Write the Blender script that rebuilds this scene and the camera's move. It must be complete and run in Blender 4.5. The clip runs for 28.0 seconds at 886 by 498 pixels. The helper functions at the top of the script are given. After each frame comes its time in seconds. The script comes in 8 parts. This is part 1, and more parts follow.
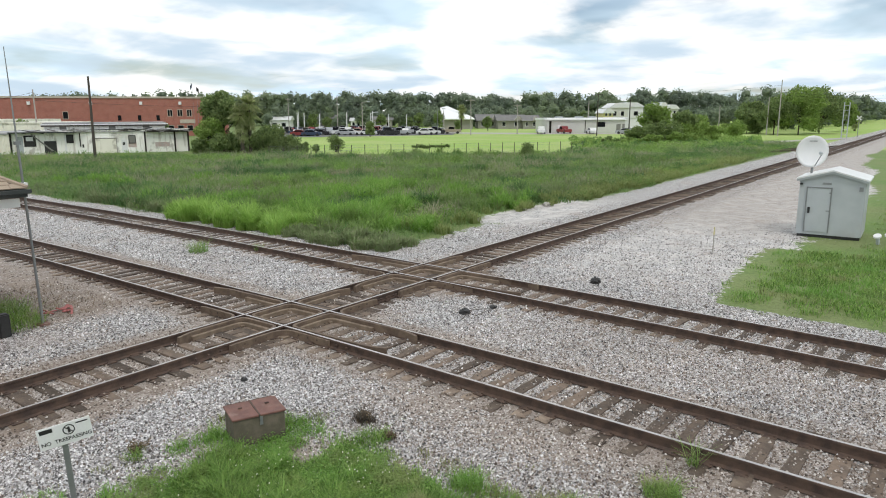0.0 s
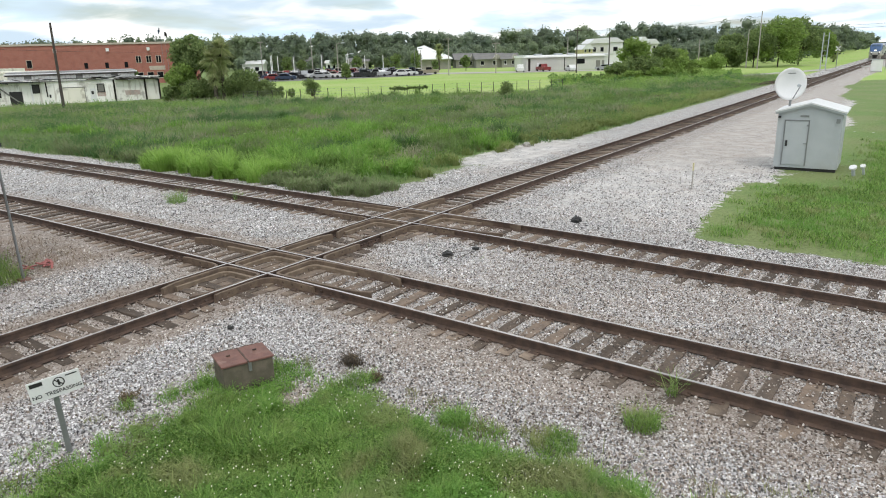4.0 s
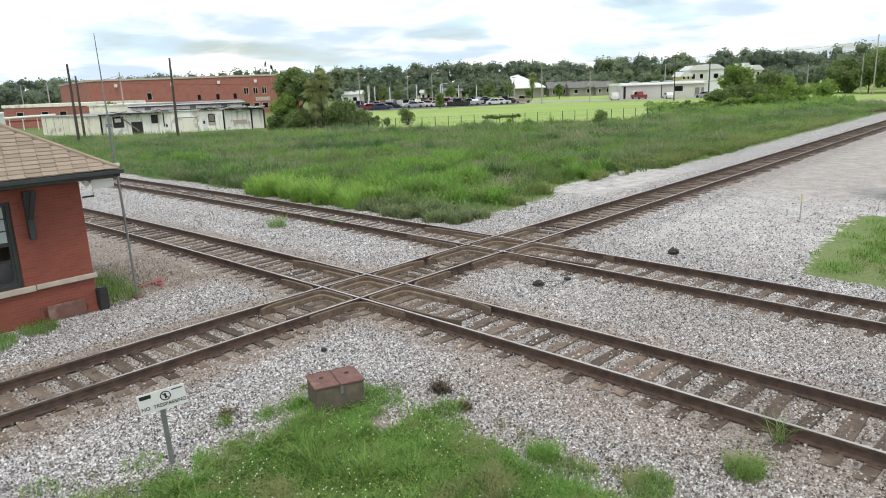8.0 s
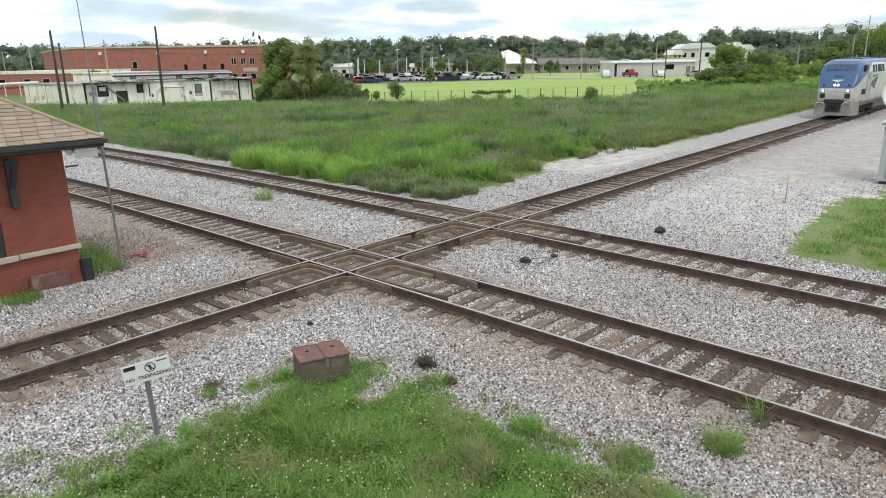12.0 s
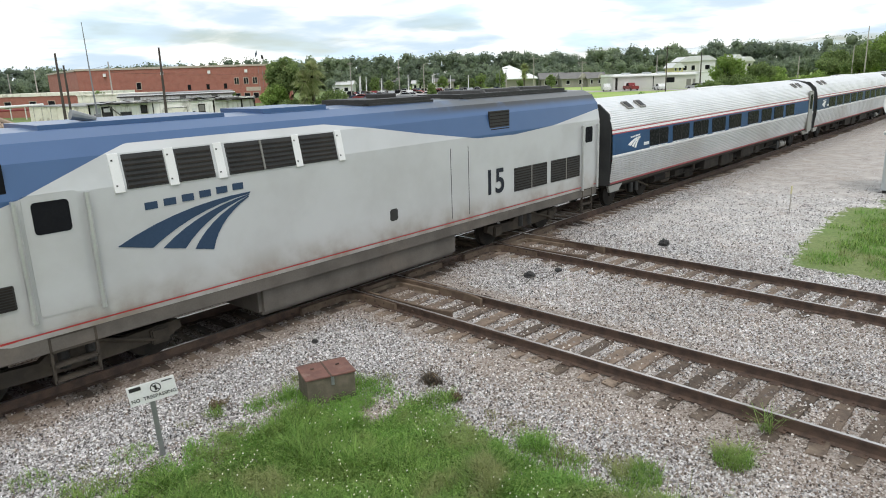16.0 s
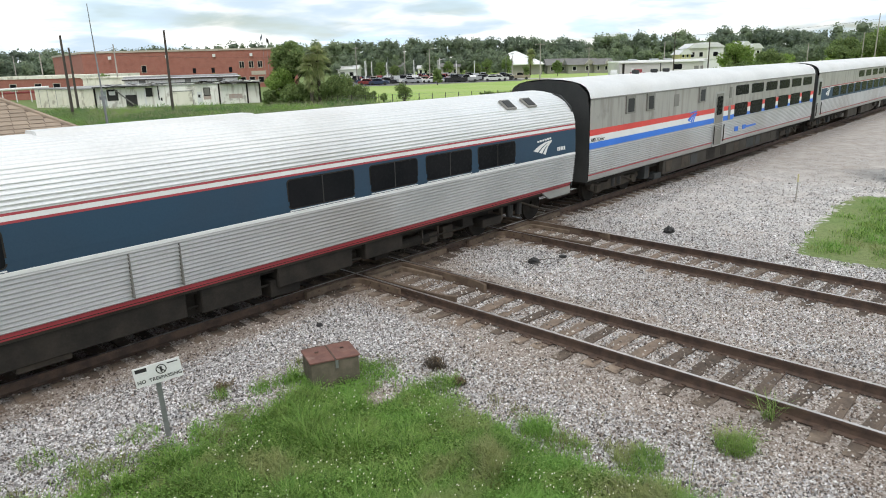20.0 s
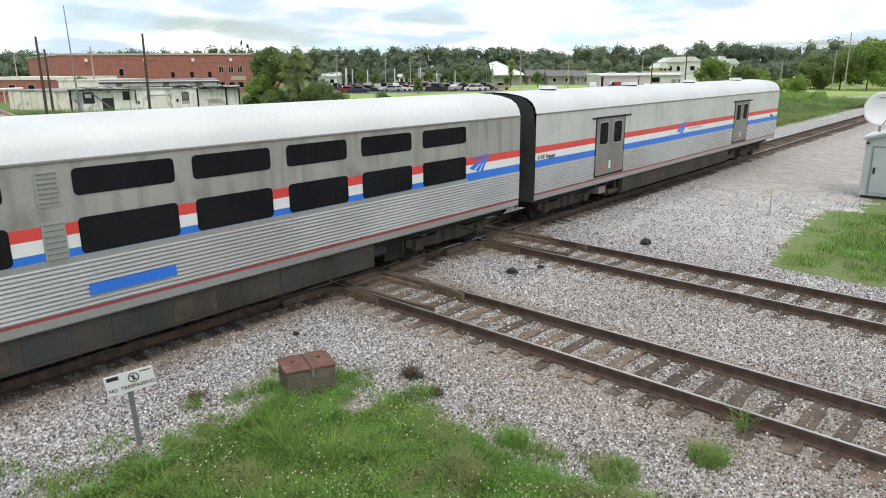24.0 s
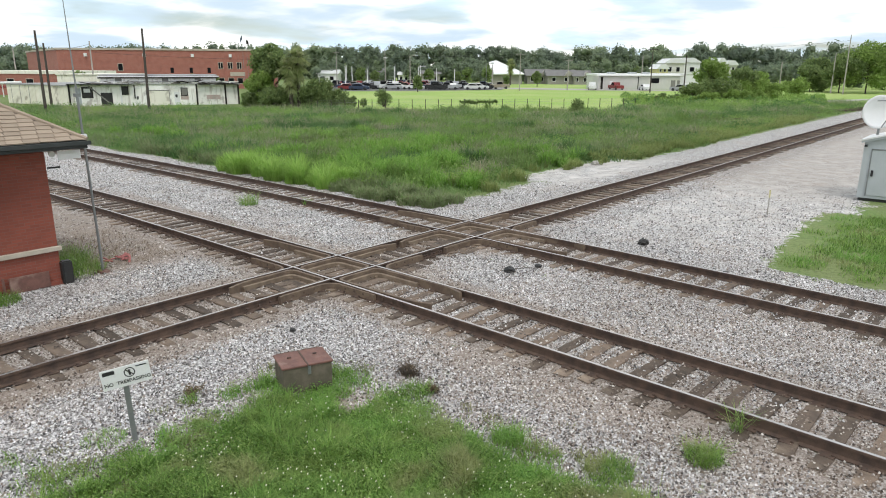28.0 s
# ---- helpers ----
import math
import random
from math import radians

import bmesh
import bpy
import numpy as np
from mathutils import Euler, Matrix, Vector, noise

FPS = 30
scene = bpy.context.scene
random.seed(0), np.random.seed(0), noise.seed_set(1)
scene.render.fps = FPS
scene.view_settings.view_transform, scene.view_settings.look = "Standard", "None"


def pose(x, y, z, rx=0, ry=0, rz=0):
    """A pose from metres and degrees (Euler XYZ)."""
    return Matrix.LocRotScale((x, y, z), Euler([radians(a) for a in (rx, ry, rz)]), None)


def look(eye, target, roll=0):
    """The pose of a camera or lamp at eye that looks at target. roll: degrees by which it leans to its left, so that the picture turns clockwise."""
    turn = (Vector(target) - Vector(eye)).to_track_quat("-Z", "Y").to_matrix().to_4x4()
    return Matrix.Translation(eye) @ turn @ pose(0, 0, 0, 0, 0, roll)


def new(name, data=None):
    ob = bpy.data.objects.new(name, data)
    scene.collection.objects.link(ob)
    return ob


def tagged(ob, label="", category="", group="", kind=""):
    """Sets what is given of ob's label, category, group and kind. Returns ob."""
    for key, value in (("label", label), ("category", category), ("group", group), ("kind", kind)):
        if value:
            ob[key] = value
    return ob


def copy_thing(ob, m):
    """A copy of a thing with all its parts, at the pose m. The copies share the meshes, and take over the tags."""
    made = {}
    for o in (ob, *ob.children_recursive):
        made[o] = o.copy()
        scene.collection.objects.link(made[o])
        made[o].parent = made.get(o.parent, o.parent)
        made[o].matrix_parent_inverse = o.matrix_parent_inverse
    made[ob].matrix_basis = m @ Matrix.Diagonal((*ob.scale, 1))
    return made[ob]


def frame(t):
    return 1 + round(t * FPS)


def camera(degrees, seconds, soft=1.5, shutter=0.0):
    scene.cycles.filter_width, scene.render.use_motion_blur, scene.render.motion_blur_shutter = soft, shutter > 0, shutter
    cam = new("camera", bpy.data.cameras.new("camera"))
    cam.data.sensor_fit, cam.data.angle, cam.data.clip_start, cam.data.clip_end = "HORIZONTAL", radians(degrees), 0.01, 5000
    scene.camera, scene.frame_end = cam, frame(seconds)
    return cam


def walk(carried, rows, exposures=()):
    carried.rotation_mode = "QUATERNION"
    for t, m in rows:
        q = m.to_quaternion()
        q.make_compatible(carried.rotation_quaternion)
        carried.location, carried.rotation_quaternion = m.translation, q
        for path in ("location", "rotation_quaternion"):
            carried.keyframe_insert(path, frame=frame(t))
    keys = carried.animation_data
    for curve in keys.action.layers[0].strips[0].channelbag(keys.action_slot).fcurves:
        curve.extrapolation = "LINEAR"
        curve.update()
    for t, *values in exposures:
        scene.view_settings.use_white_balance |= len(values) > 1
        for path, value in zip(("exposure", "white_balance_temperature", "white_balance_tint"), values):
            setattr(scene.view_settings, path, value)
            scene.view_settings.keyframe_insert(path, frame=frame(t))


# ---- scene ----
cam = camera(65.97, 28.0, soft=1.0)
walk(cam, [
    (0.0, pose(-10.811, -12.926, 5.046, 78.74, 0.20, -53.46)),
    (0.5, pose(-10.808, -12.929, 5.063, 78.81, -0.07, -53.71)),
    (1.0, pose(-10.818, -12.936, 5.050, 78.89, -0.31, -53.91)),
    (1.5, pose(-10.828, -12.936, 5.060, 78.06, -0.26, -54.16)),
    (2.0, pose(-10.806, -12.935, 5.047, 77.59, -0.19, -54.39)),
    (2.5, pose(-10.799, -12.953, 5.070, 77.95, 0.29, -55.30)),
    (3.0, pose(-10.848, -12.945, 5.036, 76.91, 0.09, -54.84)),
    (3.5, pose(-10.848, -12.955, 5.053, 74.09, 0.87, -54.46)),
    (5.5, pose(-10.806, -12.916, 5.058, 74.39, 2.22, -56.63)),
    (6.0, pose(-10.817, -12.903, 5.079, 73.28, 2.96, -55.54)),
    (6.5, pose(-10.831, -12.894, 5.085, 72.83, 2.20, -54.90)),
    (7.0, pose(-10.852, -12.884, 5.094, 73.52, 2.85, -52.11)),
    (7.5, pose(-10.848, -12.893, 5.084, 75.88, 2.70, -49.18)),
    (8.0, pose(-10.858, -12.906, 5.074, 76.46, 2.06, -47.76)),
    (8.5, pose(-10.867, -12.910, 5.059, 76.11, 2.06, -46.27)),
    (9.0, pose(-10.870, -12.900, 5.077, 74.68, 2.18, -45.01)),
    (9.5, pose(-10.860, -12.914, 5.070, 74.37, 2.61, -44.08)),
    (10.0, pose(-10.860, -12.919, 5.072, 74.23, 2.58, -44.10)),
    (10.5, pose(-10.853, -12.928, 5.077, 74.34, 2.49, -44.73)),
    (11.0, pose(-10.858, -12.917, 5.060, 74.07, 2.18, -46.38)),
    (11.5, pose(-10.848, -12.926, 5.068, 74.24, 1.16, -47.87)),
    (12.0, pose(-10.842, -12.915, 5.066, 74.40, 1.04, -48.53)),
    (12.5, pose(-10.853, -12.920, 5.066, 74.70, 1.32, -48.92)),
    (13.0, pose(-10.849, -12.930, 5.066, 75.06, 1.62, -49.08)),
    (13.5, pose(-10.850, -12.920, 5.066, 75.33, 1.87, -49.05)),
    (15.5, pose(-10.844, -12.924, 5.068, 75.77, 2.00, -48.37)),
    (16.0, pose(-10.844, -12.914, 5.078, 75.69, 1.88, -48.42)),
    (16.5, pose(-10.855, -12.927, 5.063, 75.70, 2.00, -48.42)),
    (17.0, pose(-10.847, -12.907, 5.077, 75.57, 2.03, -48.60)),
    (17.5, pose(-10.848, -12.916, 5.064, 75.63, 2.10, -48.59)),
    (18.0, pose(-10.854, -12.924, 5.066, 75.55, 2.02, -48.59)),
    (18.5, pose(-10.854, -12.928, 5.068, 75.40, 2.01, -48.44)),
    (19.0, pose(-10.854, -12.918, 5.069, 75.24, 1.98, -48.44)),
    (19.5, pose(-10.852, -12.912, 5.061, 74.81, 1.72, -48.10)),
    (20.0, pose(-10.857, -12.915, 5.062, 74.54, 1.50, -47.95)),
    (20.5, pose(-10.852, -12.921, 5.064, 74.26, 1.27, -47.84)),
    (21.0, pose(-10.844, -12.930, 5.065, 74.29, 1.03, -48.10)),
    (21.5, pose(-10.855, -12.928, 5.066, 74.39, 0.78, -48.35)),
    (23.5, pose(-10.849, -12.925, 5.069, 75.11, 0.44, -49.29)),
    (24.0, pose(-10.848, -12.914, 5.081, 75.22, 0.41, -49.50)),
    (24.5, pose(-10.844, -12.904, 5.083, 75.39, 0.43, -49.69)),
    (25.0, pose(-10.846, -12.905, 5.082, 75.57, 0.42, -49.77)),
    (25.5, pose(-10.846, -12.914, 5.060, 75.70, 0.24, -49.76)),
    (26.0, pose(-10.848, -12.933, 5.060, 75.66, 0.18, -49.63)),
    (26.5, pose(-10.852, -12.927, 5.062, 75.56, 0.11, -49.60)),
    (27.0, pose(-10.846, -12.924, 5.071, 75.39, 0.05, -49.55)),
    (27.5, pose(-10.848, -12.922, 5.062, 75.34, -0.05, -49.49)),
    (28.0, pose(-10.847, -12.919, 5.069, 75.10, -0.20, -49.52)),
], exposures=((0.0, -0.16, 6500, 12), (2.0, -0.11, 6500, 12), (5.5, -0.03, 6500, 12), (9.0, -0.03, 6500, 12), (28.0, -0.03, 6500, 12)))

# ---- daylight: bright broken cloud ----
SUN_EL, SUN_AZ = 58.0, 235.0


def build_sky():
    world = bpy.data.worlds.new("sky")
    scene.world = world
    world.use_nodes = True
    nt = world.node_tree
    nt.nodes.clear()
    add = nt.nodes.new
    out, bg = add("ShaderNodeOutputWorld"), add("ShaderNodeBackground")
    sky = add("ShaderNodeTexSky")
    sky.sky_type, sky.sun_disc = "NISHITA", False
    sky.sun_elevation, sky.sun_rotation = radians(SUN_EL), radians(90 - SUN_AZ)
    co, sep = add("ShaderNodeTexCoord"), add("ShaderNodeSeparateXYZ")
    nt.links.new(co.outputs["Generated"], sep.inputs[0])

    def calc(op, a, b):
        n = add("ShaderNodeMath")
        n.operation = op
        for i, v in enumerate((a, b)):
            if isinstance(v, (int, float)):
                n.inputs[i].default_value = v
            else:
                nt.links.new(v, n.inputs[i])
        return n.outputs[0]
    lift = calc("ADD", calc("MAXIMUM", sep.outputs[2], 0.0), 0.16)
    flat = add("ShaderNodeCombineXYZ")
    nt.links.new(calc("ADD", calc("DIVIDE", sep.outputs[0], lift), 5.3), flat.inputs[0])
    nt.links.new(calc("ADD", calc("DIVIDE", sep.outputs[1], lift), -2.1), flat.inputs[1])

    def cloud(scale, detail, lo, hi):
        n, ramp = add("ShaderNodeTexNoise"), add("ShaderNodeMapRange")
        n.inputs["Scale"].default_value, n.inputs["Detail"].default_value = scale, detail
        n.inputs["Distortion"].default_value = 0.25
        nt.links.new(flat.outputs[0], n.inputs["Vector"])
        ramp.inputs["From Min"].default_value, ramp.inputs["From Max"].default_value = lo, hi
        ramp.interpolation_type = "SMOOTHSTEP"
        nt.links.new(n.outputs["Fac"], ramp.inputs["Value"])
        return ramp.outputs[0]

    def blend(fac, a, b):
        n = add("ShaderNodeMix")
        n.data_type = "RGBA"
        nt.links.new(fac, n.inputs[0])
        for i, v in ((6, a), (7, b)):
            if isinstance(v, tuple):
                n.inputs[i].default_value = (*v, 1)
            else:
                nt.links.new(v, n.inputs[i])
        return n.outputs[2]
    dim = add("ShaderNodeVectorMath")
    dim.operation = "SCALE"
    dim.inputs["Scale"].default_value = 0.12
    nt.links.new(sky.outputs[0], dim.inputs[0])
    thin = blend(cloud(0.9, 4, 0.30, 0.56), dim.outputs[0], (0.80, 1.02, 1.16))
    white = blend(cloud(1.35, 6, 0.37, 0.58), thin, (1.38, 1.38, 1.34))
    grey = blend(cloud(1.15, 5, 0.47, 0.68), white, (0.70, 0.87, 1.0))
    nt.links.new(grey, bg.inputs["Color"])
    bg.inputs["Strength"].default_value = 1.0
    nt.links.new(bg.outputs[0], out.inputs[0])
    lamp = bpy.data.lights.new("sun", "SUN")
    lamp.energy, lamp.angle, lamp.color = 1.3, radians(14), (1.0, 0.96, 0.9)
    ob = new("sun", lamp)
    a, e = radians(SUN_AZ), radians(SUN_EL)
    ob.matrix_world = look((30 * math.cos(a) * math.cos(e), 30 * math.sin(a) * math.cos(e), 30 * math.sin(e)), (0, 0, 0))


build_sky()


# ---- materials ----
class Nodes:
    """A short way to write a node material."""

    def __init__(self, name):
        self.mat = bpy.data.materials.new(name)
        self.mat.use_nodes = True
        self.nt = self.mat.node_tree
        self.bsdf = self.nt.nodes["Principled BSDF"]

    def add(self, kind, **values):
        n = self.nt.nodes.new(kind)
        for key, v in values.items():
            self.put(v, n.inputs[key.replace("_", " ")])
        return n

    def put(self, v, socket):
        if isinstance(v, bpy.types.NodeSocket):
            self.nt.links.new(v, socket)
        elif isinstance(v, tuple) and len(v) == 3 and socket.type == "RGBA":
            socket.default_value = (*v, 1)
        else:
            socket.default_value = v

    def math(self, op, a, b=0.0, c=None):
        n = self.nt.nodes.new("ShaderNodeMath")
        n.operation = op
        for i, v in enumerate((a, b) if c is None else (a, b, c)):
            self.put(v, n.inputs[i])
        return n.outputs[0]

    def mix(self, fac, a, b, how="MIX"):
        n = self.nt.nodes.new("ShaderNodeMix")
        n.data_type, n.blend_type = "RGBA", how
        self.put(fac, n.inputs[0]), self.put(a, n.inputs[6]), self.put(b, n.inputs[7])
        return n.outputs[2]

    def coords(self, space="Object"):
        return self.nt.nodes.new("ShaderNodeTexCoord").outputs[space]

    def noise(self, scale, detail=4, co=None, rough=0.55):
        n = self.add("ShaderNodeTexNoise", Scale=scale, Detail=detail, Roughness=rough)
        self.nt.links.new(co or self.coords(), n.inputs["Vector"])
        return n.outputs["Fac"]

    def span(self, v, lo, hi, a=0.0, b=1.0):
        n = self.add("ShaderNodeMapRange")
        n.interpolation_type = "SMOOTHSTEP"
        for i, w in enumerate((v, lo, hi, a, b)):
            self.put(w, n.inputs[i])
        return n.outputs[0]

    def bump(self, height, strength=0.5, distance=0.01):
        n = self.add("ShaderNodeBump", Strength=strength, Distance=distance, Height=height)
        self.nt.links.new(n.outputs[0], self.bsdf.inputs["Normal"])

    def done(self, color, rough=0.7, metal=0.0, spec=0.5):
        self.put(color, self.bsdf.inputs["Base Color"])
        self.put(rough, self.bsdf.inputs["Roughness"])
        self.put(metal, self.bsdf.inputs["Metallic"])
        self.put(spec, self.bsdf.inputs["Specular IOR Level"])
        return self.mat


def plain(name, a, b, rough=0.7, metal=0.0, scale=6.0, fine=60.0, bump=0.3, depth=0.004, vary=0.0, dirt=None, spec=0.5):
    """Two tones in soft patches with a fine grain; vary: how far pieces differ; dirt: a stain colour."""
    n = Nodes(name)
    soft, grain = n.noise(scale, 5), n.noise(fine, 3)
    col = n.mix(n.span(soft, 0.3, 0.7), a, b)
    col = n.mix(n.math("MULTIPLY", grain, 0.35), col, tuple(0.6 * v for v in a))
    if dirt:
        col = n.mix(n.span(n.noise(scale * 0.4, 8), 0.52, 0.7, 0.0, 0.75), col, dirt)
    if vary:
        info = n.nt.nodes.new("ShaderNodeObjectInfo").outputs["Random"]
        hsv = n.add("ShaderNodeHueSaturation", Color=col, Value=n.span(info, 0, 1, 1 - vary, 1 + vary))
        col = hsv.outputs[0]
    if bump:
        n.bump(n.math("ADD", grain, soft), bump, depth)
    return n.done(col, n.span(grain, 0.2, 0.8, max(rough - 0.1, 0.02), min(rough + 0.1, 1)), metal, spec)


def island(name, tones, rough=0.7, bump=0.0, spec=0.3, through_leaf=0.0, patch=None):
    """For many joined small pieces: each takes one of a few tones."""
    n = Nodes(name)
    ramp = n.nt.nodes.new("ShaderNodeValToRGB")
    el = ramp.color_ramp.elements
    while len(el) < len(tones):
        el.new(0.5)
    for i, c in enumerate(tones):
        el[i].position, el[i].color = i / (len(tones) - 1), (*c, 1)
    geo = n.nt.nodes.new("ShaderNodeNewGeometry").outputs["Random Per Island"]
    n.nt.links.new(geo, ramp.inputs[0])
    col = n.mix(n.span(n.noise(0.35, 3), 0.3, 0.7, 0.0, 0.3), ramp.outputs[0], tuple(v * 0.6 for v in tones[0]))
    for tint, scale, lo, hi, most in patch or ():
        col = n.mix(n.span(n.noise(scale, 5), lo, hi, 0.0, most), col, tint)
    mat = n.done(col, rough, 0.0, spec)
    if through_leaf:
        tr = n.add("ShaderNodeBsdfTranslucent", Color=col)
        mx = n.add("ShaderNodeMixShader", Fac=through_leaf)
        n.nt.links.new(n.bsdf.outputs[0], mx.inputs[1]), n.nt.links.new(tr.outputs[0], mx.inputs[2])
        n.nt.links.new(mx.outputs[0], n.nt.nodes["Material Output"].inputs[0])
    return mat


def ground_material():
    """Gravel, brown fines, meadow and mown lawn, as the ground's cover layer says."""
    n = Nodes("ground_cover")
    at = n.nt.nodes.new("ShaderNodeAttribute")
    at.attribute_name = "cover"
    sep = n.nt.nodes.new("ShaderNodeSeparateColor")
    n.nt.links.new(at.outputs["Color"], sep.inputs[0])
    co = n.coords()
    sandy = at.outputs["Alpha"]
    gravel, brown, mown = sep.outputs
    edge = n.math("ADD", n.math("SUBTRACT", n.noise(1.1, 8, co), 0.5), n.math("MULTIPLY", n.math("SUBTRACT", n.noise(5.0, 6, co), 0.5), 0.9))
    is_gravel = n.span(n.math("ADD", gravel, n.math("MULTIPLY", edge, 1.7)), 0.38, 0.62)
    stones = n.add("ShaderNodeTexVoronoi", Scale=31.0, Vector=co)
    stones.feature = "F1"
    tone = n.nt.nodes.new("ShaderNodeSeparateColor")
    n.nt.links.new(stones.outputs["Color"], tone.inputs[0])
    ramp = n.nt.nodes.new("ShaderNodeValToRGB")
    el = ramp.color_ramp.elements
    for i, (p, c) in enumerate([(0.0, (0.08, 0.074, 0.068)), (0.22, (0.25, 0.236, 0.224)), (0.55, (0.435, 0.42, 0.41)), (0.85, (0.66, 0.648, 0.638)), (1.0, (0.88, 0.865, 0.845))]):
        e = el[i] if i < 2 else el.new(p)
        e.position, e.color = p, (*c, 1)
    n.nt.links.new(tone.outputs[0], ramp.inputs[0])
    # gaps between the stones: shade painted in as a darker tone
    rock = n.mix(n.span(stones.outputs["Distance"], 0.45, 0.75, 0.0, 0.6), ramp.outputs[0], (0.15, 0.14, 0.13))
    rock = n.mix(n.span(n.noise(0.6, 6, co), 0.46, 0.70, 0.0, 0.5), rock, (0.40, 0.335, 0.29))
    fines = n.mix(n.span(n.noise(1.4, 6, co), 0.35, 0.65), (0.42, 0.395, 0.37), (0.58, 0.55, 0.52))
    rock = n.mix(n.math("MULTIPLY", sandy, n.span(n.noise(1.6, 8, co), 0.36, 0.62, 0.1, 1.0)), rock, fines)
    dust = n.math("MULTIPLY", brown, n.span(n.noise(2.2, 6, co), 0.2, 0.6, 0.5, 1.0))
    rock = n.mix(n.math("MULTIPLY", dust, 0.8), rock, n.mix(n.noise(30, 3, co), (0.14, 0.105, 0.08), (0.36, 0.28, 0.215)))
    turf = n.mix(n.span(n.noise(0.25, 6, co), 0.35, 0.65), (0.14, 0.22, 0.06), (0.19, 0.225, 0.09))
    turf = n.mix(n.span(n.noise(9, 4, co), 0.4, 0.7, 0, 0.6), turf, (0.09, 0.13, 0.04))
    lawn = n.mix(n.span(n.noise(0.07, 5, co), 0.35, 0.65), (0.27, 0.40, 0.09), (0.34, 0.42, 0.14))
    turf = n.mix(n.span(n.math("ADD", mown, n.math("MULTIPLY", edge, 0.5)), 0.4, 0.6), turf, lawn)
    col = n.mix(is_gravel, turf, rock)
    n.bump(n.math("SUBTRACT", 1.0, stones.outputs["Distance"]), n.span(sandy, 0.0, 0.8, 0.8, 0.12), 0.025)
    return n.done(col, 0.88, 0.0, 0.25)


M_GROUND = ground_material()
M_STONE = island("ballast_stone", [(0.04, 0.037, 0.036), (0.16, 0.149, 0.145), (0.345, 0.33, 0.326), (0.53, 0.518, 0.518), (0.90, 0.885, 0.875)], 0.85, patch=[((0.36, 0.30, 0.265), 0.5, 0.50, 0.68, 0.35)])
M_STONEBROWN = island("brown_ballast_stone", [(0.055, 0.043, 0.036), (0.16, 0.122, 0.098), (0.255, 0.205, 0.168), (0.37, 0.315, 0.275), (0.72, 0.67, 0.62)], 0.9)
M_TIE = plain("weathered_tie", (0.175, 0.128, 0.094), (0.085, 0.064, 0.050), 0.9, 0, 3, 40, 0.9, 0.014, 0.45, (0.27, 0.21, 0.157))
M_RAIL = plain("rusty_rail", (0.125, 0.08, 0.057), (0.06, 0.04, 0.033), 0.8, 0.1, 5, 80, 0.4, 0.003)
M_HEAD = plain("polished_rail_head", (0.58, 0.55, 0.53), (0.40, 0.36, 0.34), 0.35, 0.8, 2, 60, 0.1, 0.001)
M_LEDGE = plain("worn_brown_plate", (0.17, 0.125, 0.088), (0.27, 0.205, 0.148), 0.85, 0.05, 4, 50, 0.5, 0.005)
M_FROG = plain("brown_casting", (0.12, 0.083, 0.06), (0.20, 0.145, 0.10), 0.75, 0.1, 4, 50, 0.5, 0.005)
M_BRICK = None
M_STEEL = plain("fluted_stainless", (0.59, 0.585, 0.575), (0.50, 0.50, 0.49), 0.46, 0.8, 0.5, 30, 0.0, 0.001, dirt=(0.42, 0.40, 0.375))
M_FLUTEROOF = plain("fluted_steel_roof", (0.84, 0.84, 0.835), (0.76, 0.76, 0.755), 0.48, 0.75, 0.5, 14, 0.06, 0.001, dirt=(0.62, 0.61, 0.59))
M_CHROME = plain("chromed_rail", (0.62, 0.62, 0.615), (0.52, 0.52, 0.515), 0.42, 0.7, 2, 30, 0.02, 0.001)
M_SMOOTH = plain("satin_stainless", (0.47, 0.47, 0.465), (0.40, 0.40, 0.395), 0.42, 0.6, 0.4, 20, 0.06, 0.001, dirt=(0.40, 0.39, 0.37))
M_BRIGHTROOF = plain("white_roof", (0.86, 0.86, 0.85), (0.80, 0.80, 0.79), 0.6, 0, 0.3, 5, 0.1, 0.003)
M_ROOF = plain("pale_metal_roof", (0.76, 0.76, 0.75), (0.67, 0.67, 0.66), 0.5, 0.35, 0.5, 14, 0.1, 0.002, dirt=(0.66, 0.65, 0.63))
M_BLUE = plain("blue_band", (0.022, 0.075, 0.165), (0.02, 0.06, 0.135), 0.55, 0, 0.6, 30, 0.03, 0.001, spec=0.2)
M_SLATE = plain("slate_blue_band", (0.032, 0.070, 0.115), (0.036, 0.064, 0.10), 0.55, 0, 0.6, 30, 0.03, 0.001, spec=0.2)
M_BRIGHT = plain("bright_blue_stripe", (0.025, 0.19, 0.74), (0.03, 0.16, 0.64), 0.45, 0, 0.6, 30, 0.03, 0.001)
M_RED = plain("red_stripe", (0.74, 0.065, 0.055), (0.64, 0.055, 0.05), 0.45, 0, 0.6, 30, 0.03, 0.001)
M_DULLRED = plain("dull_red_stripe", (0.40, 0.05, 0.062), (0.33, 0.045, 0.055), 0.5, 0, 0.6, 30, 0.03, 0.001)
M_WHITE = plain("white_paint", (0.80, 0.80, 0.79), (0.74, 0.74, 0.72), 0.5, 0, 1.5, 40, 0.05, 0.001)
M_GLASS = plain("dark_train_glass", (0.012, 0.013, 0.015), (0.02, 0.02, 0.022), 0.25, 0, 0.7, 10, 0.0, 0, spec=0.02)
# blue base colour paints in the sky that the windshield reflects
M_SHIELD = plain("sky_tinted_windshield", (0.05, 0.085, 0.14), (0.06, 0.10, 0.16), 0.12, 0, 0.7, 10, 0.0, 0, spec=0.5)
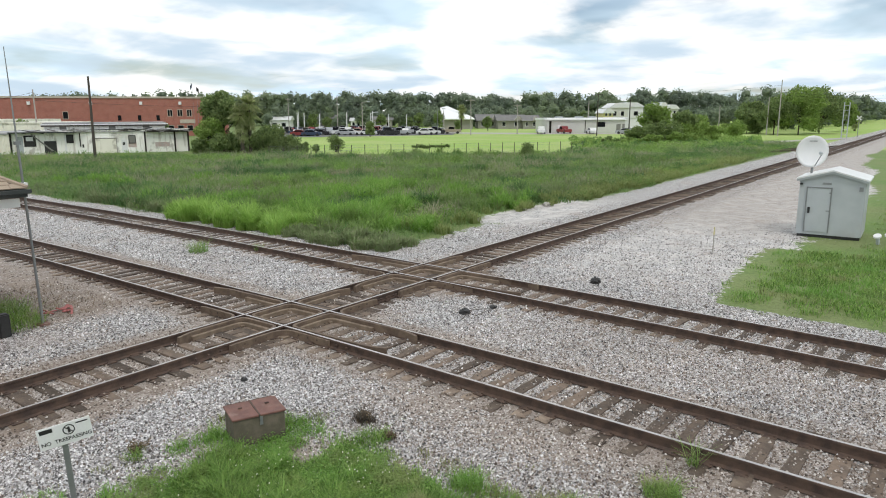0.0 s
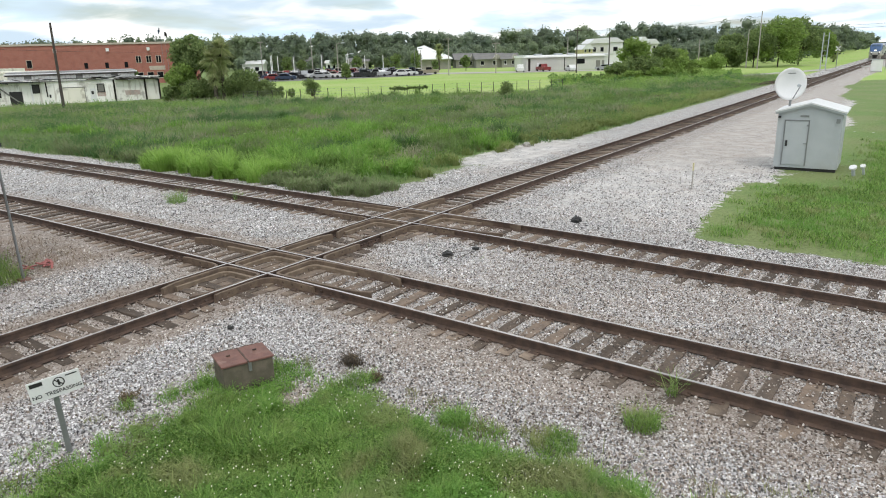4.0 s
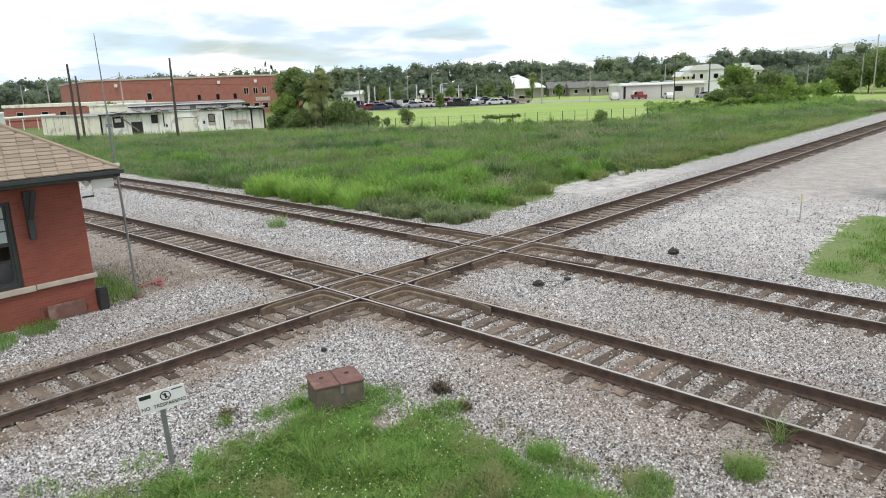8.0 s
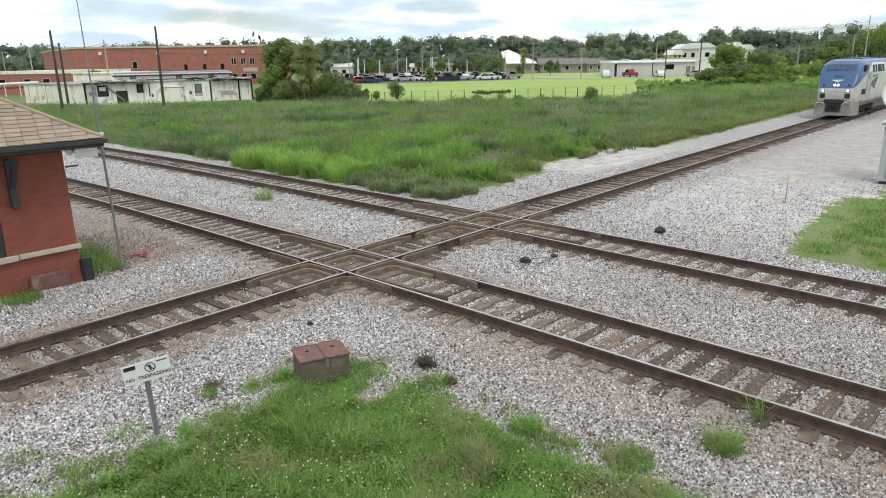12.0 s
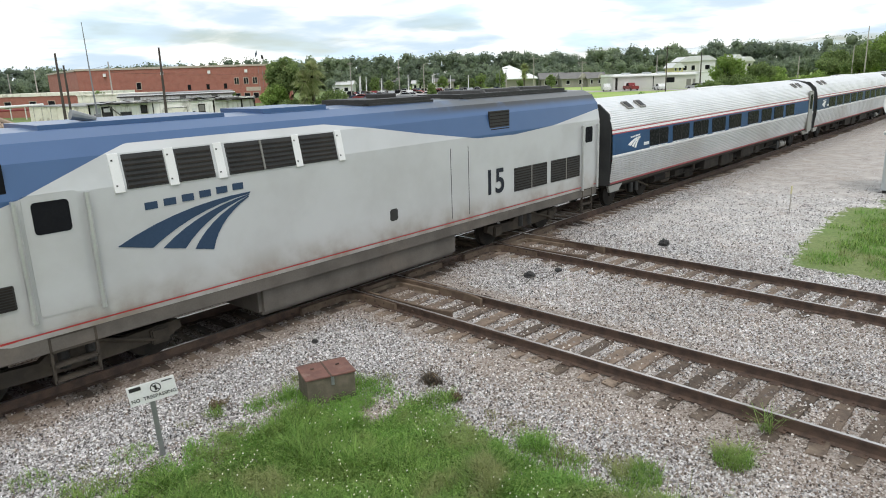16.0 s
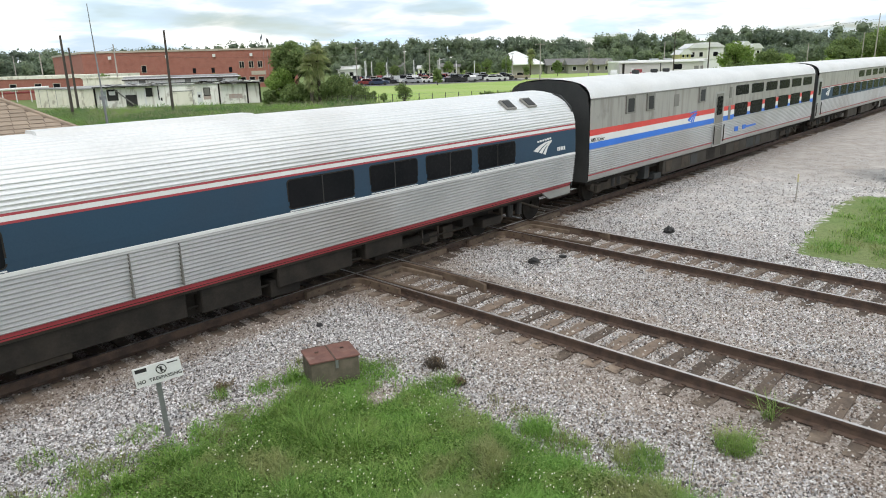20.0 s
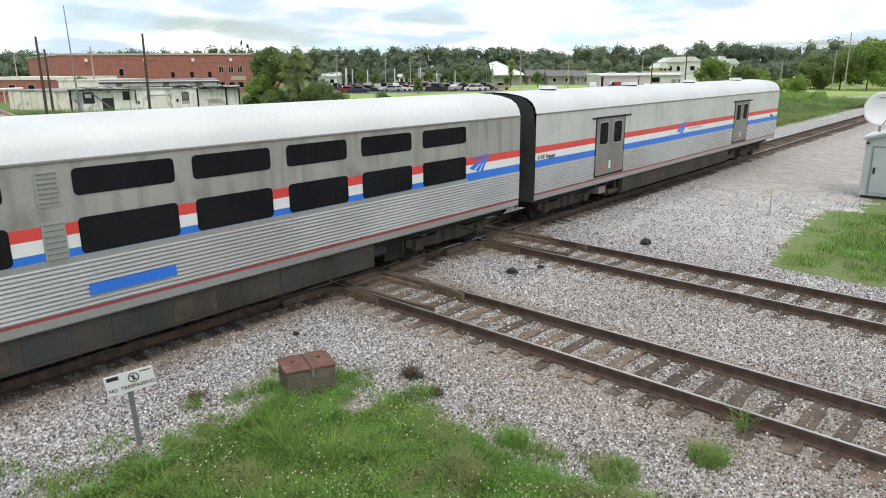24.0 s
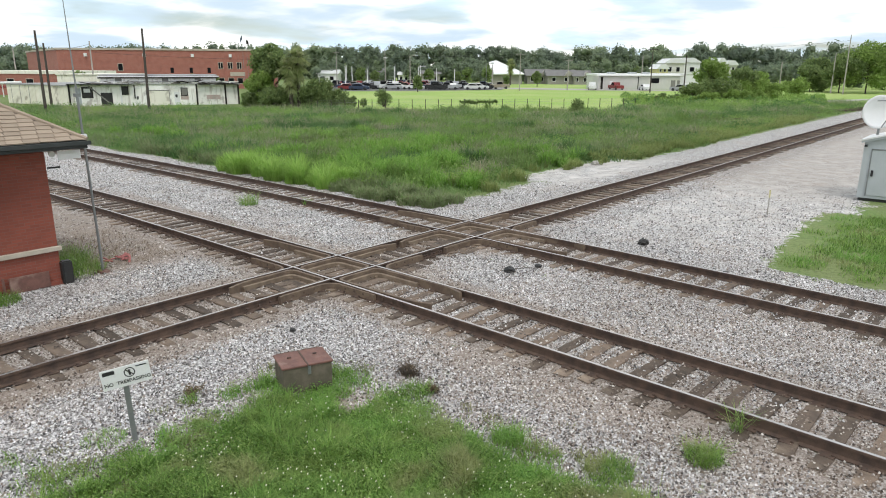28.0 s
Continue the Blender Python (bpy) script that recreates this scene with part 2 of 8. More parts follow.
M_BLACK = plain("black_metal", (0.018, 0.018, 0.018), (0.03, 0.028, 0.026), 0.6, 0, 2, 40, 0.2, 0.003)
M_UNDER = plain("grimy_underframe", (0.022, 0.02, 0.018), (0.042, 0.036, 0.03), 0.9, 0, 2, 30, 0.4, 0.005, spec=0.15)
M_SKIRT = plain("grey_skirt", (0.04, 0.043, 0.043), (0.06, 0.061, 0.06), 0.8, 0, 1, 30, 0.1, 0.002, spec=0.2)
M_TAUPE = plain("taupe_door", (0.20, 0.195, 0.175), (0.25, 0.24, 0.22), 0.5, 0.2, 1, 30, 0.1, 0.002)
M_GREY = plain("grey_paint", (0.46, 0.49, 0.50), (0.40, 0.43, 0.44), 0.55, 0, 1.3, 40, 0.1, 0.002, dirt=(0.36, 0.36, 0.34))
M_DISH = plain("white_dish", (0.82, 0.82, 0.82), (0.78, 0.78, 0.78), 0.4, 0, 1, 20, 0.03, 0.001)
M_BOGIE = plain("dusty_bogie", (0.085, 0.07, 0.055), (0.05, 0.043, 0.037), 0.9, 0, 3, 30, 0.5, 0.006, spec=0.15)
M_SOIL = plain("mossy_box_wall", (0.165, 0.135, 0.10), (0.09, 0.082, 0.055), 0.9, 0, 5, 60, 0.6, 0.006)
M_CONC = plain("pale_concrete", (0.42, 0.40, 0.36), (0.33, 0.31, 0.28), 0.9, 0, 5, 60, 0.6, 0.006)
M_RUST = plain("rust_red_lid", (0.21, 0.10, 0.078), (0.14, 0.07, 0.056), 0.7, 0.1, 6, 60, 0.4, 0.003, dirt=(0.33, 0.22, 0.18))
M_GALV = plain("galvanised", (0.30, 0.31, 0.31), (0.24, 0.25, 0.25), 0.5, 0.6, 4, 60, 0.1, 0.001)
M_POLE = plain("dark_wood_pole", (0.06, 0.05, 0.042), (0.09, 0.075, 0.062), 0.9, 0, 2, 30, 0.4, 0.005)
M_PALEPOLE = plain("grey_wood_pole", (0.42, 0.39, 0.35), (0.33, 0.30, 0.27), 0.9, 0, 2, 30, 0.4, 0.005)
M_LEAF = island("oak_leaf", [(0.13, 0.19, 0.07), (0.19, 0.26, 0.095), (0.25, 0.33, 0.12), (0.31, 0.38, 0.15)], 0.7, through_leaf=0.5)
M_LEAFLIGHT = island("bright_leaf", [(0.17, 0.26, 0.065), (0.24, 0.35, 0.085), (0.30, 0.42, 0.11), (0.35, 0.45, 0.14)], 0.7, through_leaf=0.5)
# paler, greyer tones than the near leaves: distance haze put into the colour
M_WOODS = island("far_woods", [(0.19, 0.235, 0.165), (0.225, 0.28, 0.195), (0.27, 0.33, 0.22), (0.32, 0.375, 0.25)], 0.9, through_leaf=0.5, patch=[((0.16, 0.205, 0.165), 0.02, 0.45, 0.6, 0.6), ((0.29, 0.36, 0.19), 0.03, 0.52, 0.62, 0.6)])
M_FROND = island("palm_frond", [(0.26, 0.32, 0.13), (0.36, 0.43, 0.17), (0.46, 0.50, 0.23), (0.52, 0.50, 0.32)], 0.6, through_leaf=0.5)
M_BARK = plain("bark", (0.10, 0.08, 0.06), (0.06, 0.05, 0.04), 0.9, 0, 3, 30, 0.8, 0.01)
M_BLADE = island("lawn_blade", [(0.085, 0.145, 0.035), (0.165, 0.30, 0.062), (0.245, 0.43, 0.085), (0.39, 0.51, 0.16)], 0.6, through_leaf=0.4, patch=[((0.34, 0.30, 0.17), 0.8, 0.52, 0.64, 0.6), ((0.19, 0.40, 0.075), 0.6, 0.46, 0.64, 0.6), ((0.33, 0.40, 0.13), 1.6, 0.5, 0.64, 0.3)])
PATCHES = [((0.30, 0.28, 0.21), 0.12, 0.47, 0.59, 0.6), ((0.26, 0.43, 0.10), 0.11, 0.52, 0.62, 0.5), ((0.09, 0.185, 0.06), 0.13, 0.49, 0.58, 0.85), ((0.20, 0.32, 0.10), 0.7, 0.52, 0.64, 0.5)]
M_WEED = island("meadow_blade", [(0.16, 0.27, 0.09), (0.195, 0.315, 0.105), (0.235, 0.36, 0.12), (0.30, 0.37, 0.165)], 0.75, through_leaf=0.5, patch=PATCHES)
M_FRINGE = island("fringe_blade", [(0.16, 0.17, 0.06), (0.24, 0.27, 0.10), (0.34, 0.33, 0.17)], 0.7, through_leaf=0.4)
M_STRIP = island("strip_blade", [(0.22, 0.28, 0.09), (0.28, 0.34, 0.11), (0.34, 0.37, 0.16)], 0.7, through_leaf=0.45)
M_LUSH = island("lush_blade", [(0.25, 0.42, 0.085), (0.33, 0.52, 0.11), (0.41, 0.59, 0.16)], 0.6, through_leaf=0.5)
M_DRY = island("dry_stalk", [(0.18, 0.13, 0.075), (0.12, 0.09, 0.055), (0.26, 0.20, 0.13)], 0.8)
M_PETAL = plain("white_petal", (0.85, 0.85, 0.72), (0.80, 0.80, 0.55), 0.7, 0, 5, 10, 0, 0)


def lit(name, color, power):
    n = Nodes(name)
    n.put(color, n.bsdf.inputs["Emission Color"])
    n.put(power, n.bsdf.inputs["Emission Strength"])
    return n.done(color, 0.3)


M_LAMP = lit("headlight", (1.0, 0.97, 0.9), 8.0)


def glass():
    n = Nodes("window_glass")
    n.put(1.0, n.bsdf.inputs["Transmission Weight"])
    return n.done((0.92, 0.95, 0.95), 0.03)


M_PANE = glass()


def brick_material(name, a, b, joint, scale=1.0, rough=0.85):
    n = Nodes(name)
    co = n.coords()
    sep = n.nt.nodes.new("ShaderNodeSeparateXYZ")
    n.nt.links.new(co, sep.inputs[0])
    flat = n.nt.nodes.new("ShaderNodeCombineXYZ")
    n.put(n.math("ADD", sep.outputs[0], sep.outputs[1]), flat.inputs[0])
    n.put(sep.outputs[2], flat.inputs[1])
    br = n.add("ShaderNodeTexBrick", Color1=a, Color2=b, Mortar=joint, Scale=scale)
    br.inputs["Brick Width"].default_value, br.inputs["Row Height"].default_value = 0.21, 0.072
    br.inputs["Mortar Size"].default_value = 0.006
    n.nt.links.new(flat.outputs[0], br.inputs["Vector"])
    col = n.mix(n.span(n.noise(0.9, 6), 0.4, 0.7, 0, 0.45), br.outputs["Color"], tuple(v * 0.6 for v in a))
    n.bump(n.math("SUBTRACT", 1.0, br.outputs["Fac"]), 0.5, 0.006)
    return n.done(col, rough)


M_BRICK = brick_material("red_brick", (0.27, 0.072, 0.045), (0.215, 0.058, 0.038), (0.21, 0.095, 0.07))
M_SCHOOLBRICK = brick_material("school_brick", (0.37, 0.135, 0.10), (0.33, 0.12, 0.09), (0.36, 0.20, 0.16), 0.5)
M_SILL = plain("stone_sill", (0.52, 0.46, 0.38), (0.44, 0.38, 0.31), 0.85, 0, 3, 40, 0.3, 0.004)
M_DARKTRIM = plain("dark_green_trim", (0.030, 0.036, 0.034), (0.045, 0.05, 0.048), 0.6, 0, 3, 40, 0.2, 0.002)
M_SHINGLE = plain("tan_shingle", (0.36, 0.285, 0.215), (0.27, 0.21, 0.158), 0.95, 0, 1.2, 90, 0.6, 0.004, 0.12)
M_UNDERLAY = plain("roof_underlay", (0.16, 0.12, 0.09), (0.12, 0.09, 0.07), 0.95, 0, 2, 40, 0.2, 0.003)


def streaked(name, a, b, stain, lo=0.52, most=0.8, rough=0.85, metal=0.0):
    """Old paint with soft patches and stains that run down the wall."""
    n = Nodes(name)
    co = n.coords()
    m = n.add("ShaderNodeMapping", Vector=co)
    m.inputs["Scale"].default_value = (2.6, 2.6, 0.35)
    col = n.mix(n.span(n.noise(0.5, 5, co), 0.3, 0.7), a, b)
    col = n.mix(n.span(n.noise(1.0, 6, m.outputs[0]), lo, lo + 0.16, 0.0, most), col, stain)
    col = n.mix(n.span(n.noise(0.7, 8, co), 0.56, 0.66, 0.0, most * 0.85), col, tuple(0.7 * v for v in stain))
    n.bump(n.noise(6, 4, co), 0.2 if rough > 0.6 else 0.05, 0.004)
    return n.done(col, rough, metal)


M_OLDWALL = streaked("stained_white_wall", (0.90, 0.89, 0.84), (0.80, 0.79, 0.73), (0.50, 0.46, 0.40))
M_DIRTY = streaked("grimy_pale_side", (0.44, 0.425, 0.40), (0.375, 0.36, 0.34), (0.25, 0.23, 0.205), 0.47, 0.55, 0.48, 0.5)
M_PALESIDE = streaked("dusty_pale_side", (0.62, 0.615, 0.60), (0.55, 0.545, 0.53), (0.44, 0.42, 0.395), 0.50, 0.4, 0.48, 0.45)
M_CREAM = streaked("cream_metal", (0.82, 0.79, 0.68), (0.72, 0.70, 0.60), (0.52, 0.46, 0.36), 0.56)
M_TAR = plain("tar_roof", (0.20, 0.20, 0.20), (0.42, 0.42, 0.41), 0.9, 0, 0.2, 3, 0.2, 0.01)
M_GREYROOF = plain("grey_shingle_roof", (0.20, 0.195, 0.185), (0.15, 0.145, 0.14), 0.95, 0, 0.6, 6, 0.2, 0.01)
M_TANWALL = plain("tan_wall", (0.34, 0.32, 0.28), (0.28, 0.27, 0.24), 0.9, 0, 0.4, 6, 0.1, 0.004)
M_YELLOW = plain("pale_yellow_wall", (0.62, 0.55, 0.30), (0.56, 0.50, 0.30), 0.9, 0, 0.4, 6, 0.1, 0.004)
M_ASPHALT = plain("asphalt", (0.13, 0.13, 0.13), (0.19, 0.185, 0.175), 0.95, 0, 0.3, 10, 0.2, 0.005)
M_CAR = {k: plain("car_" + k, c, tuple(0.85 * v for v in c), 0.3, 0.1, 1, 10, 0, 0) for k, c in
         dict(white=(0.75, 0.75, 0.74), black=(0.025, 0.025, 0.028), silver=(0.42, 0.43, 0.44), red=(0.26, 0.04, 0.04), navy=(0.04, 0.06, 0.11), tan=(0.35, 0.30, 0.22)).items()}
M_NUMBER = plain("dark_number", (0.018, 0.022, 0.03), (0.02, 0.025, 0.035), 0.6, 0, 1, 20, 0, 0, spec=0.2)
M_NAVY = plain("navy_lettering", (0.018, 0.048, 0.10), (0.016, 0.042, 0.088), 0.6, 0, 1, 20, 0, 0)
M_GREEN = island("tussock_blade", [(0.15, 0.30, 0.055), (0.20, 0.38, 0.07), (0.26, 0.45, 0.085), (0.33, 0.47, 0.13)], 0.65, through_leaf=0.5)
M_DUN = island("dun_blade", [(0.19, 0.24, 0.11), (0.26, 0.29, 0.15), (0.22, 0.33, 0.12), (0.34, 0.34, 0.21)], 0.8, through_leaf=0.4)
M_HERB = island("herb_leaf", [(0.15, 0.24, 0.065), (0.19, 0.30, 0.08), (0.24, 0.35, 0.10)], 0.75, through_leaf=0.5, patch=PATCHES[:3])
M_HERBLIGHT = island("light_herb_leaf", [(0.23, 0.36, 0.085), (0.28, 0.42, 0.11), (0.34, 0.45, 0.15)], 0.75, through_leaf=0.5, patch=PATCHES[1:3])
M_SEED = island("seed_head", [(0.36, 0.33, 0.22), (0.40, 0.37, 0.26), (0.32, 0.38, 0.18)], 0.8, through_leaf=0.4)


# ---- mesh helpers ----
def part(name, bm, material, parent=None, label="", smooth=False):
    """Links a bmesh as one mesh object, under a thing or a part."""
    me = bpy.data.meshes.new(name)
    bm.to_mesh(me)
    bm.free()
    me.materials.append(material)
    if smooth:
        me.shade_smooth()
    ob = new(name, me)
    if parent:
        ob.parent = parent
    return tagged(ob, label)


def base(name, m, label, category, group="", kind=""):
    ob = new(name)
    ob.matrix_world = m
    return tagged(ob, label, category, group, kind)


def raw(name, verts, faces, material, parent=None, label=""):
    me = bpy.data.meshes.new(name)
    me.from_pydata(verts, [], faces)
    me.update()
    me.materials.append(material)
    ob = new(name, me)
    if parent:
        ob.parent = parent
    return tagged(ob, label)


def box(x0, x1, y0, y1, z0, z1, bevel=0.0, bm=None):
    made = bm is None
    bm = bm or bmesh.new()
    r = bmesh.ops.create_cube(bm, size=1, matrix=Matrix.Translation(((x0 + x1) / 2, (y0 + y1) / 2, (z0 + z1) / 2)) @ Matrix.Diagonal((abs(x1 - x0), abs(y1 - y0), abs(z1 - z0), 1)))
    if bevel:
        bmesh.ops.bevel(bm, geom=list({e for v in r["verts"] for e in v.link_edges}), offset=bevel, segments=2 if bevel > 0.02 else 1, affect="EDGES")
    return bm


def tube(p, q, r0, r1=None, n=8, bm=None):
    """A tapered round bar from p to q."""
    bm = bm or bmesh.new()
    p, q = Vector(p), Vector(q)
    m = Matrix.Translation((p + q) / 2) @ (q - p).to_track_quat("Z", "Y").to_matrix().to_4x4()
    bmesh.ops.create_cone(bm, cap_ends=True, segments=n, radius1=r0, radius2=r0 if r1 is None else r1, depth=(q - p).length, matrix=m)
    return bm


def prism(points, axis, a, b, bm=None):
    """A flat outline, pushed from a to b along an axis. Points are in the two other axes, in order."""
    bm = bm or bmesh.new()
    put = {"x": lambda u, v, w: (w, u, v), "y": lambda u, v, w: (u, w, v), "z": lambda u, v, w: (u, v, w)}[axis]
    lo = [bm.verts.new(put(u, v, a)) for u, v in points]
    hi = [bm.verts.new(put(u, v, b)) for u, v in points]
    bm.faces.new(lo), bm.faces.new(hi)
    for i in range(len(points)):
        j = (i + 1) % len(points)
        bm.faces.new((lo[i], lo[j], hi[j], hi[i]))
    bmesh.ops.recalc_face_normals(bm, faces=bm.faces)
    return bm


def text_mesh(word, size, name, material, parent, m, depth=0.004, label="", bold=0.0):
    cu = bpy.data.curves.new("word", "FONT")
    cu.body, cu.size, cu.extrude, cu.offset = word, size, depth, bold
    tmp = bpy.data.objects.new("word", cu)
    scene.collection.objects.link(tmp)
    bpy.context.view_layer.update()
    me = bpy.data.meshes.new_from_object(tmp)
    bpy.data.objects.remove(tmp)
    bpy.data.curves.remove(cu)
    me.materials.clear()
    me.materials.append(material)
    ob = new(name, me)
    ob.parent = parent
    ob.matrix_local = m
    return tagged(ob, label)


# ---- the plan ----
# x runs along the crossed main line, y away from the viewer's side of it, z up from the ballast.
RAIL_TOP, HALF_GAUGE = 0.17, 0.745
EYE = Vector((-10.85, -12.92, 0))
AHEAD = Vector((0.760, 0.650, 0))
RIGHT = Vector((0.650, -0.760, 0))


def spot(side, ahead, z=0.0):
    """A place by how far it lies to the right of, and ahead along, the line of sight."""
    p = EYE + RIGHT * side + AHEAD * ahead
    return Vector((p.x, p.y, z))


def line_main(s):
    return Vector((s, 0, 0)), Vector((1, 0, 0))


def bend(a, b, c, lo, hi):
    def at(s):
        y = max(min(s, hi), lo)
        x, slope = a + b * y + c * y * y, b + 2 * c * y
        return Vector((x + slope * (s - y), s, 0)), Vector((slope, 1, 0)).normalized()
    return at


line_near = bend(0.07, 0.022, -0.0010, -12, 22)
line_far = bend(5.72, 0.045, -0.0009, -12, 26)


def smooth(v, lo, hi):
    t = min(max((v - lo) / (hi - lo), 0), 1)
    return t * t * (3 - 2 * t)


def cover_at(x, y):
    """Gravel, brown fines and mown lawn, 0 to 1, at a place."""
    xn, xf = line_near(y)[0].x, line_far(y)[0].x
    g = 1 - smooth(abs(y), 3.2, 4.6)
    g = max(g, (1 - smooth(x - xf, 2.0, 3.0)) * smooth(x - xn, -4.2, -2.6))
    if x > 6 and y < 0:
        wide = 8.0 + 0.5 * math.sin(x * 0.35) + (0.7 if x > 17 else 0) - 3.6 * smooth(x, 40, 85)
        g = max(g, 1 - smooth(-y, wide - 0.5, wide + 0.6))
    if x < 3 and y < 0:
        g = 1.0
    if x < 0 and y > 0:
        g = max(g, 1 - smooth(y, 12, 16))
    if x > 6 and y < -4:
        d = max(8.3 - x, (x - 40) * 0.1, 8.3 + y * 0.93 if x < 14 else 8.4 + y)
        g = min(g, smooth(d, -1.3, 0.9))
    b = 0.85 * (1 - smooth(abs(y), 0.5, 1.0)) * (0.35 + 0.65 * smooth(x, 9, 16)) + 0.35 * (1 - smooth(abs(y), 0.9, 1.9))
    b = max(b, 0.55 * (1 - smooth(abs(x - xn), 0.5, 1.3)) * (1 - 0.6 * smooth(y, -14, -4) * (1 - smooth(y, -4, 3))), 0.18 * (1 - smooth(abs(x - xf), 0.5, 1.2)))
    b = max(b, 0.95 * (1 - smooth(abs(x + 2.6), 1.2, 2.2)) * smooth(y, 3.6, 5) * (1 - smooth(y, 14, 20)))
    b = max(b, 0.30 * (1 - smooth(abs(x + 2.2), 0.8, 2.5)) * smooth(-y, 4, 6))
    if x < -2:
        b = max(b, smooth(min(-4.3 - y, -3.9 - x), -0.2, 0.8))
    b = max(b, 0.45 * smooth(x, 16, 24) * (1 - smooth(abs(y + 4), 2.5, 4.0)))
    p = Vector((x, y, 0)) - EYE
    ahead, side = p.dot(AHEAD), p.dot(RIGHT)
    lawn = smooth(ahead, 84, 92) * smooth(side / max(ahead, 1), -0.16, -0.12)
    # tan dirt by the near rails and beside the depot, pale sand by the meadow and the shed
    b = max(b, 0.95 * (1 - smooth(abs(abs(y) - 1.3), 0.3, 0.8)) * (1 - smooth(x, -2.5, -0.8)))
    b = max(b, 0.6 * (1 - smooth(abs(abs(x - xn) - 1.25), 0.2, 0.6)) * smooth(-y, 1.5, 3))
    b = max(b, 0.9 * (1 - smooth(max(abs(x - 0.07), abs(y)), 1.4, 2.6)), 0.8 * (1 - smooth(max(abs(x - 5.72), abs(y)), 1.4, 2.4)))
    b = max(b, 0.8 * (1 - smooth(abs(abs(x - xn) - 1.2), 0.25, 0.7)) * smooth(y, -13, -3) * (1 - smooth(y, 10, 22)))
    b = max(b, 0.45 * (1 - smooth(abs(x - xf), 0.7, 1.2)) * (1 - smooth(abs(y), 2, 9)))
    b = max(b, 0.75 * smooth(x, -3.4, -1.8) * (1 - smooth(x, -0.8, 0)) * smooth(-y, 3.5, 6.0))
    b = max(b, 0.38 * smooth(x, 1.0, 2.2) * (1 - smooth(x, 4, 5.2)) * smooth(-y, 3.5, 6.5))
    sand = smooth(x, 14, 17.5) * (1 - smooth(x, 24, 30)) * smooth(y, 1.9, 2.9) * (1 - smooth(y, 6.2, 7.2))
    sand = max(sand, 0.85 * smooth(x, 6.5, 12.5) * smooth(-y, 1.9, 3.2) * (1 - smooth(-y, 9, 11)))
    sand = max(sand, 0.5 * smooth(x, 9, 14) * smooth(-y, 5.5, 7.0) * (1 - smooth(-y, 9, 11)))
    if 13 < x < 30 and y > 3:
        g = max(g, smooth(x, 14, 17.5) * (1 - smooth(x, 24, 29)) * (1 - smooth(y, 4.6, 6.4)))
    if x < -3 and y < -4:
        g = min(g, 1 - smooth(min(-4.6 - y, -4.1 - x), 0.2, 1.2))
    return g, b, lawn, sand


def steps(fine_lo, fine_hi, step, far):
    """Even steps in the middle that widen outwards."""
    mid = list(np.arange(fine_lo, fine_hi + 1e-6, step))
    out, d, lo, hi = mid, step, [], []
    v, w = fine_lo, fine_hi
    while v > -far or w < far:
        d *= 1.13
        v, w = v - d, w + d
        lo.append(v), hi.append(w)
    return np.array(lo[::-1] + out + hi)


def bury(x, y):
    """How far ballast fills the cribs, 0 to 1: the farther cross track is nearly drowned."""
    off = (abs(y), abs(x - line_near(y)[0].x), abs(x - line_far(y)[0].x))
    return (0.30, 0.45, 0.95)[off.index(min(off))]


def ground_height(x, y):
    near = 1 - smooth(max(abs(x - 8), abs(y)), 40, 70)
    z = near * (0.018 * noise.noise(Vector((x * 1.3, y * 1.3, 0))) + 0.03 * noise.noise(Vector((x * 0.3, y * 0.3, 4)))) - 0.02
    tie = min(abs(y), abs(x - line_near(y)[0].x), abs(x - line_far(y)[0].x))
    if tie < 1.65:
        crib = -0.058 + 0.022 * bury(x, y) + 0.016 * noise.noise(Vector((x * 0.9, y * 0.9, 7)))
        out = smooth(tie, 1.22, 1.65)
        z = crib * (1 - out) + min(z, -0.012) * out
    return z


GRID = {}


def build_ground():
    xs, ys = steps(-14, 34, 0.25, 3500), steps(-16, 26, 0.25, 3500)
    verts, cover = [], []
    for y in ys:
        for x in xs:
            verts.append((x, y, ground_height(x, y)))
            cover.append(cover_at(x, y))
    w = len(xs)
    faces = [(j * w + i, j * w + i + 1, (j + 1) * w + i + 1, (j + 1) * w + i) for j in range(len(ys) - 1) for i in range(w - 1)]
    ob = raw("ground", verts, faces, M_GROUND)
    layer = ob.data.color_attributes.new("cover", "FLOAT_COLOR", "POINT")
    layer.data.foreach_set("color", np.array(cover, dtype=np.float32).ravel())
    ob.data.shade_smooth()
    tagged(ob, "pale railway gravel giving way to rough meadow and lawn", "ground", kind="structure")
    GRID.update(xs=xs, ys=ys, cover=np.array(cover).reshape(len(ys), w, 4), z=np.array(verts)[:, 2].reshape(len(ys), w, 1))


def ground_lookup(x, y, what):
    """The ground's cover or height at many places, from its own grid."""
    xs, ys, g = GRID["xs"], GRID["ys"], GRID[what]
    i, j = np.clip(np.searchsorted(xs, x) - 1, 0, len(xs) - 2), np.clip(np.searchsorted(ys, y) - 1, 0, len(ys) - 2)
    u, v = ((x - xs[i]) / (xs[i + 1] - xs[i]))[:, None], ((y - ys[j]) / (ys[j + 1] - ys[j]))[:, None]
    return (g[j, i] * (1 - u) + g[j, i + 1] * u) * (1 - v) + (g[j + 1, i] * (1 - u) + g[j + 1, i + 1] * u) * v


build_ground()


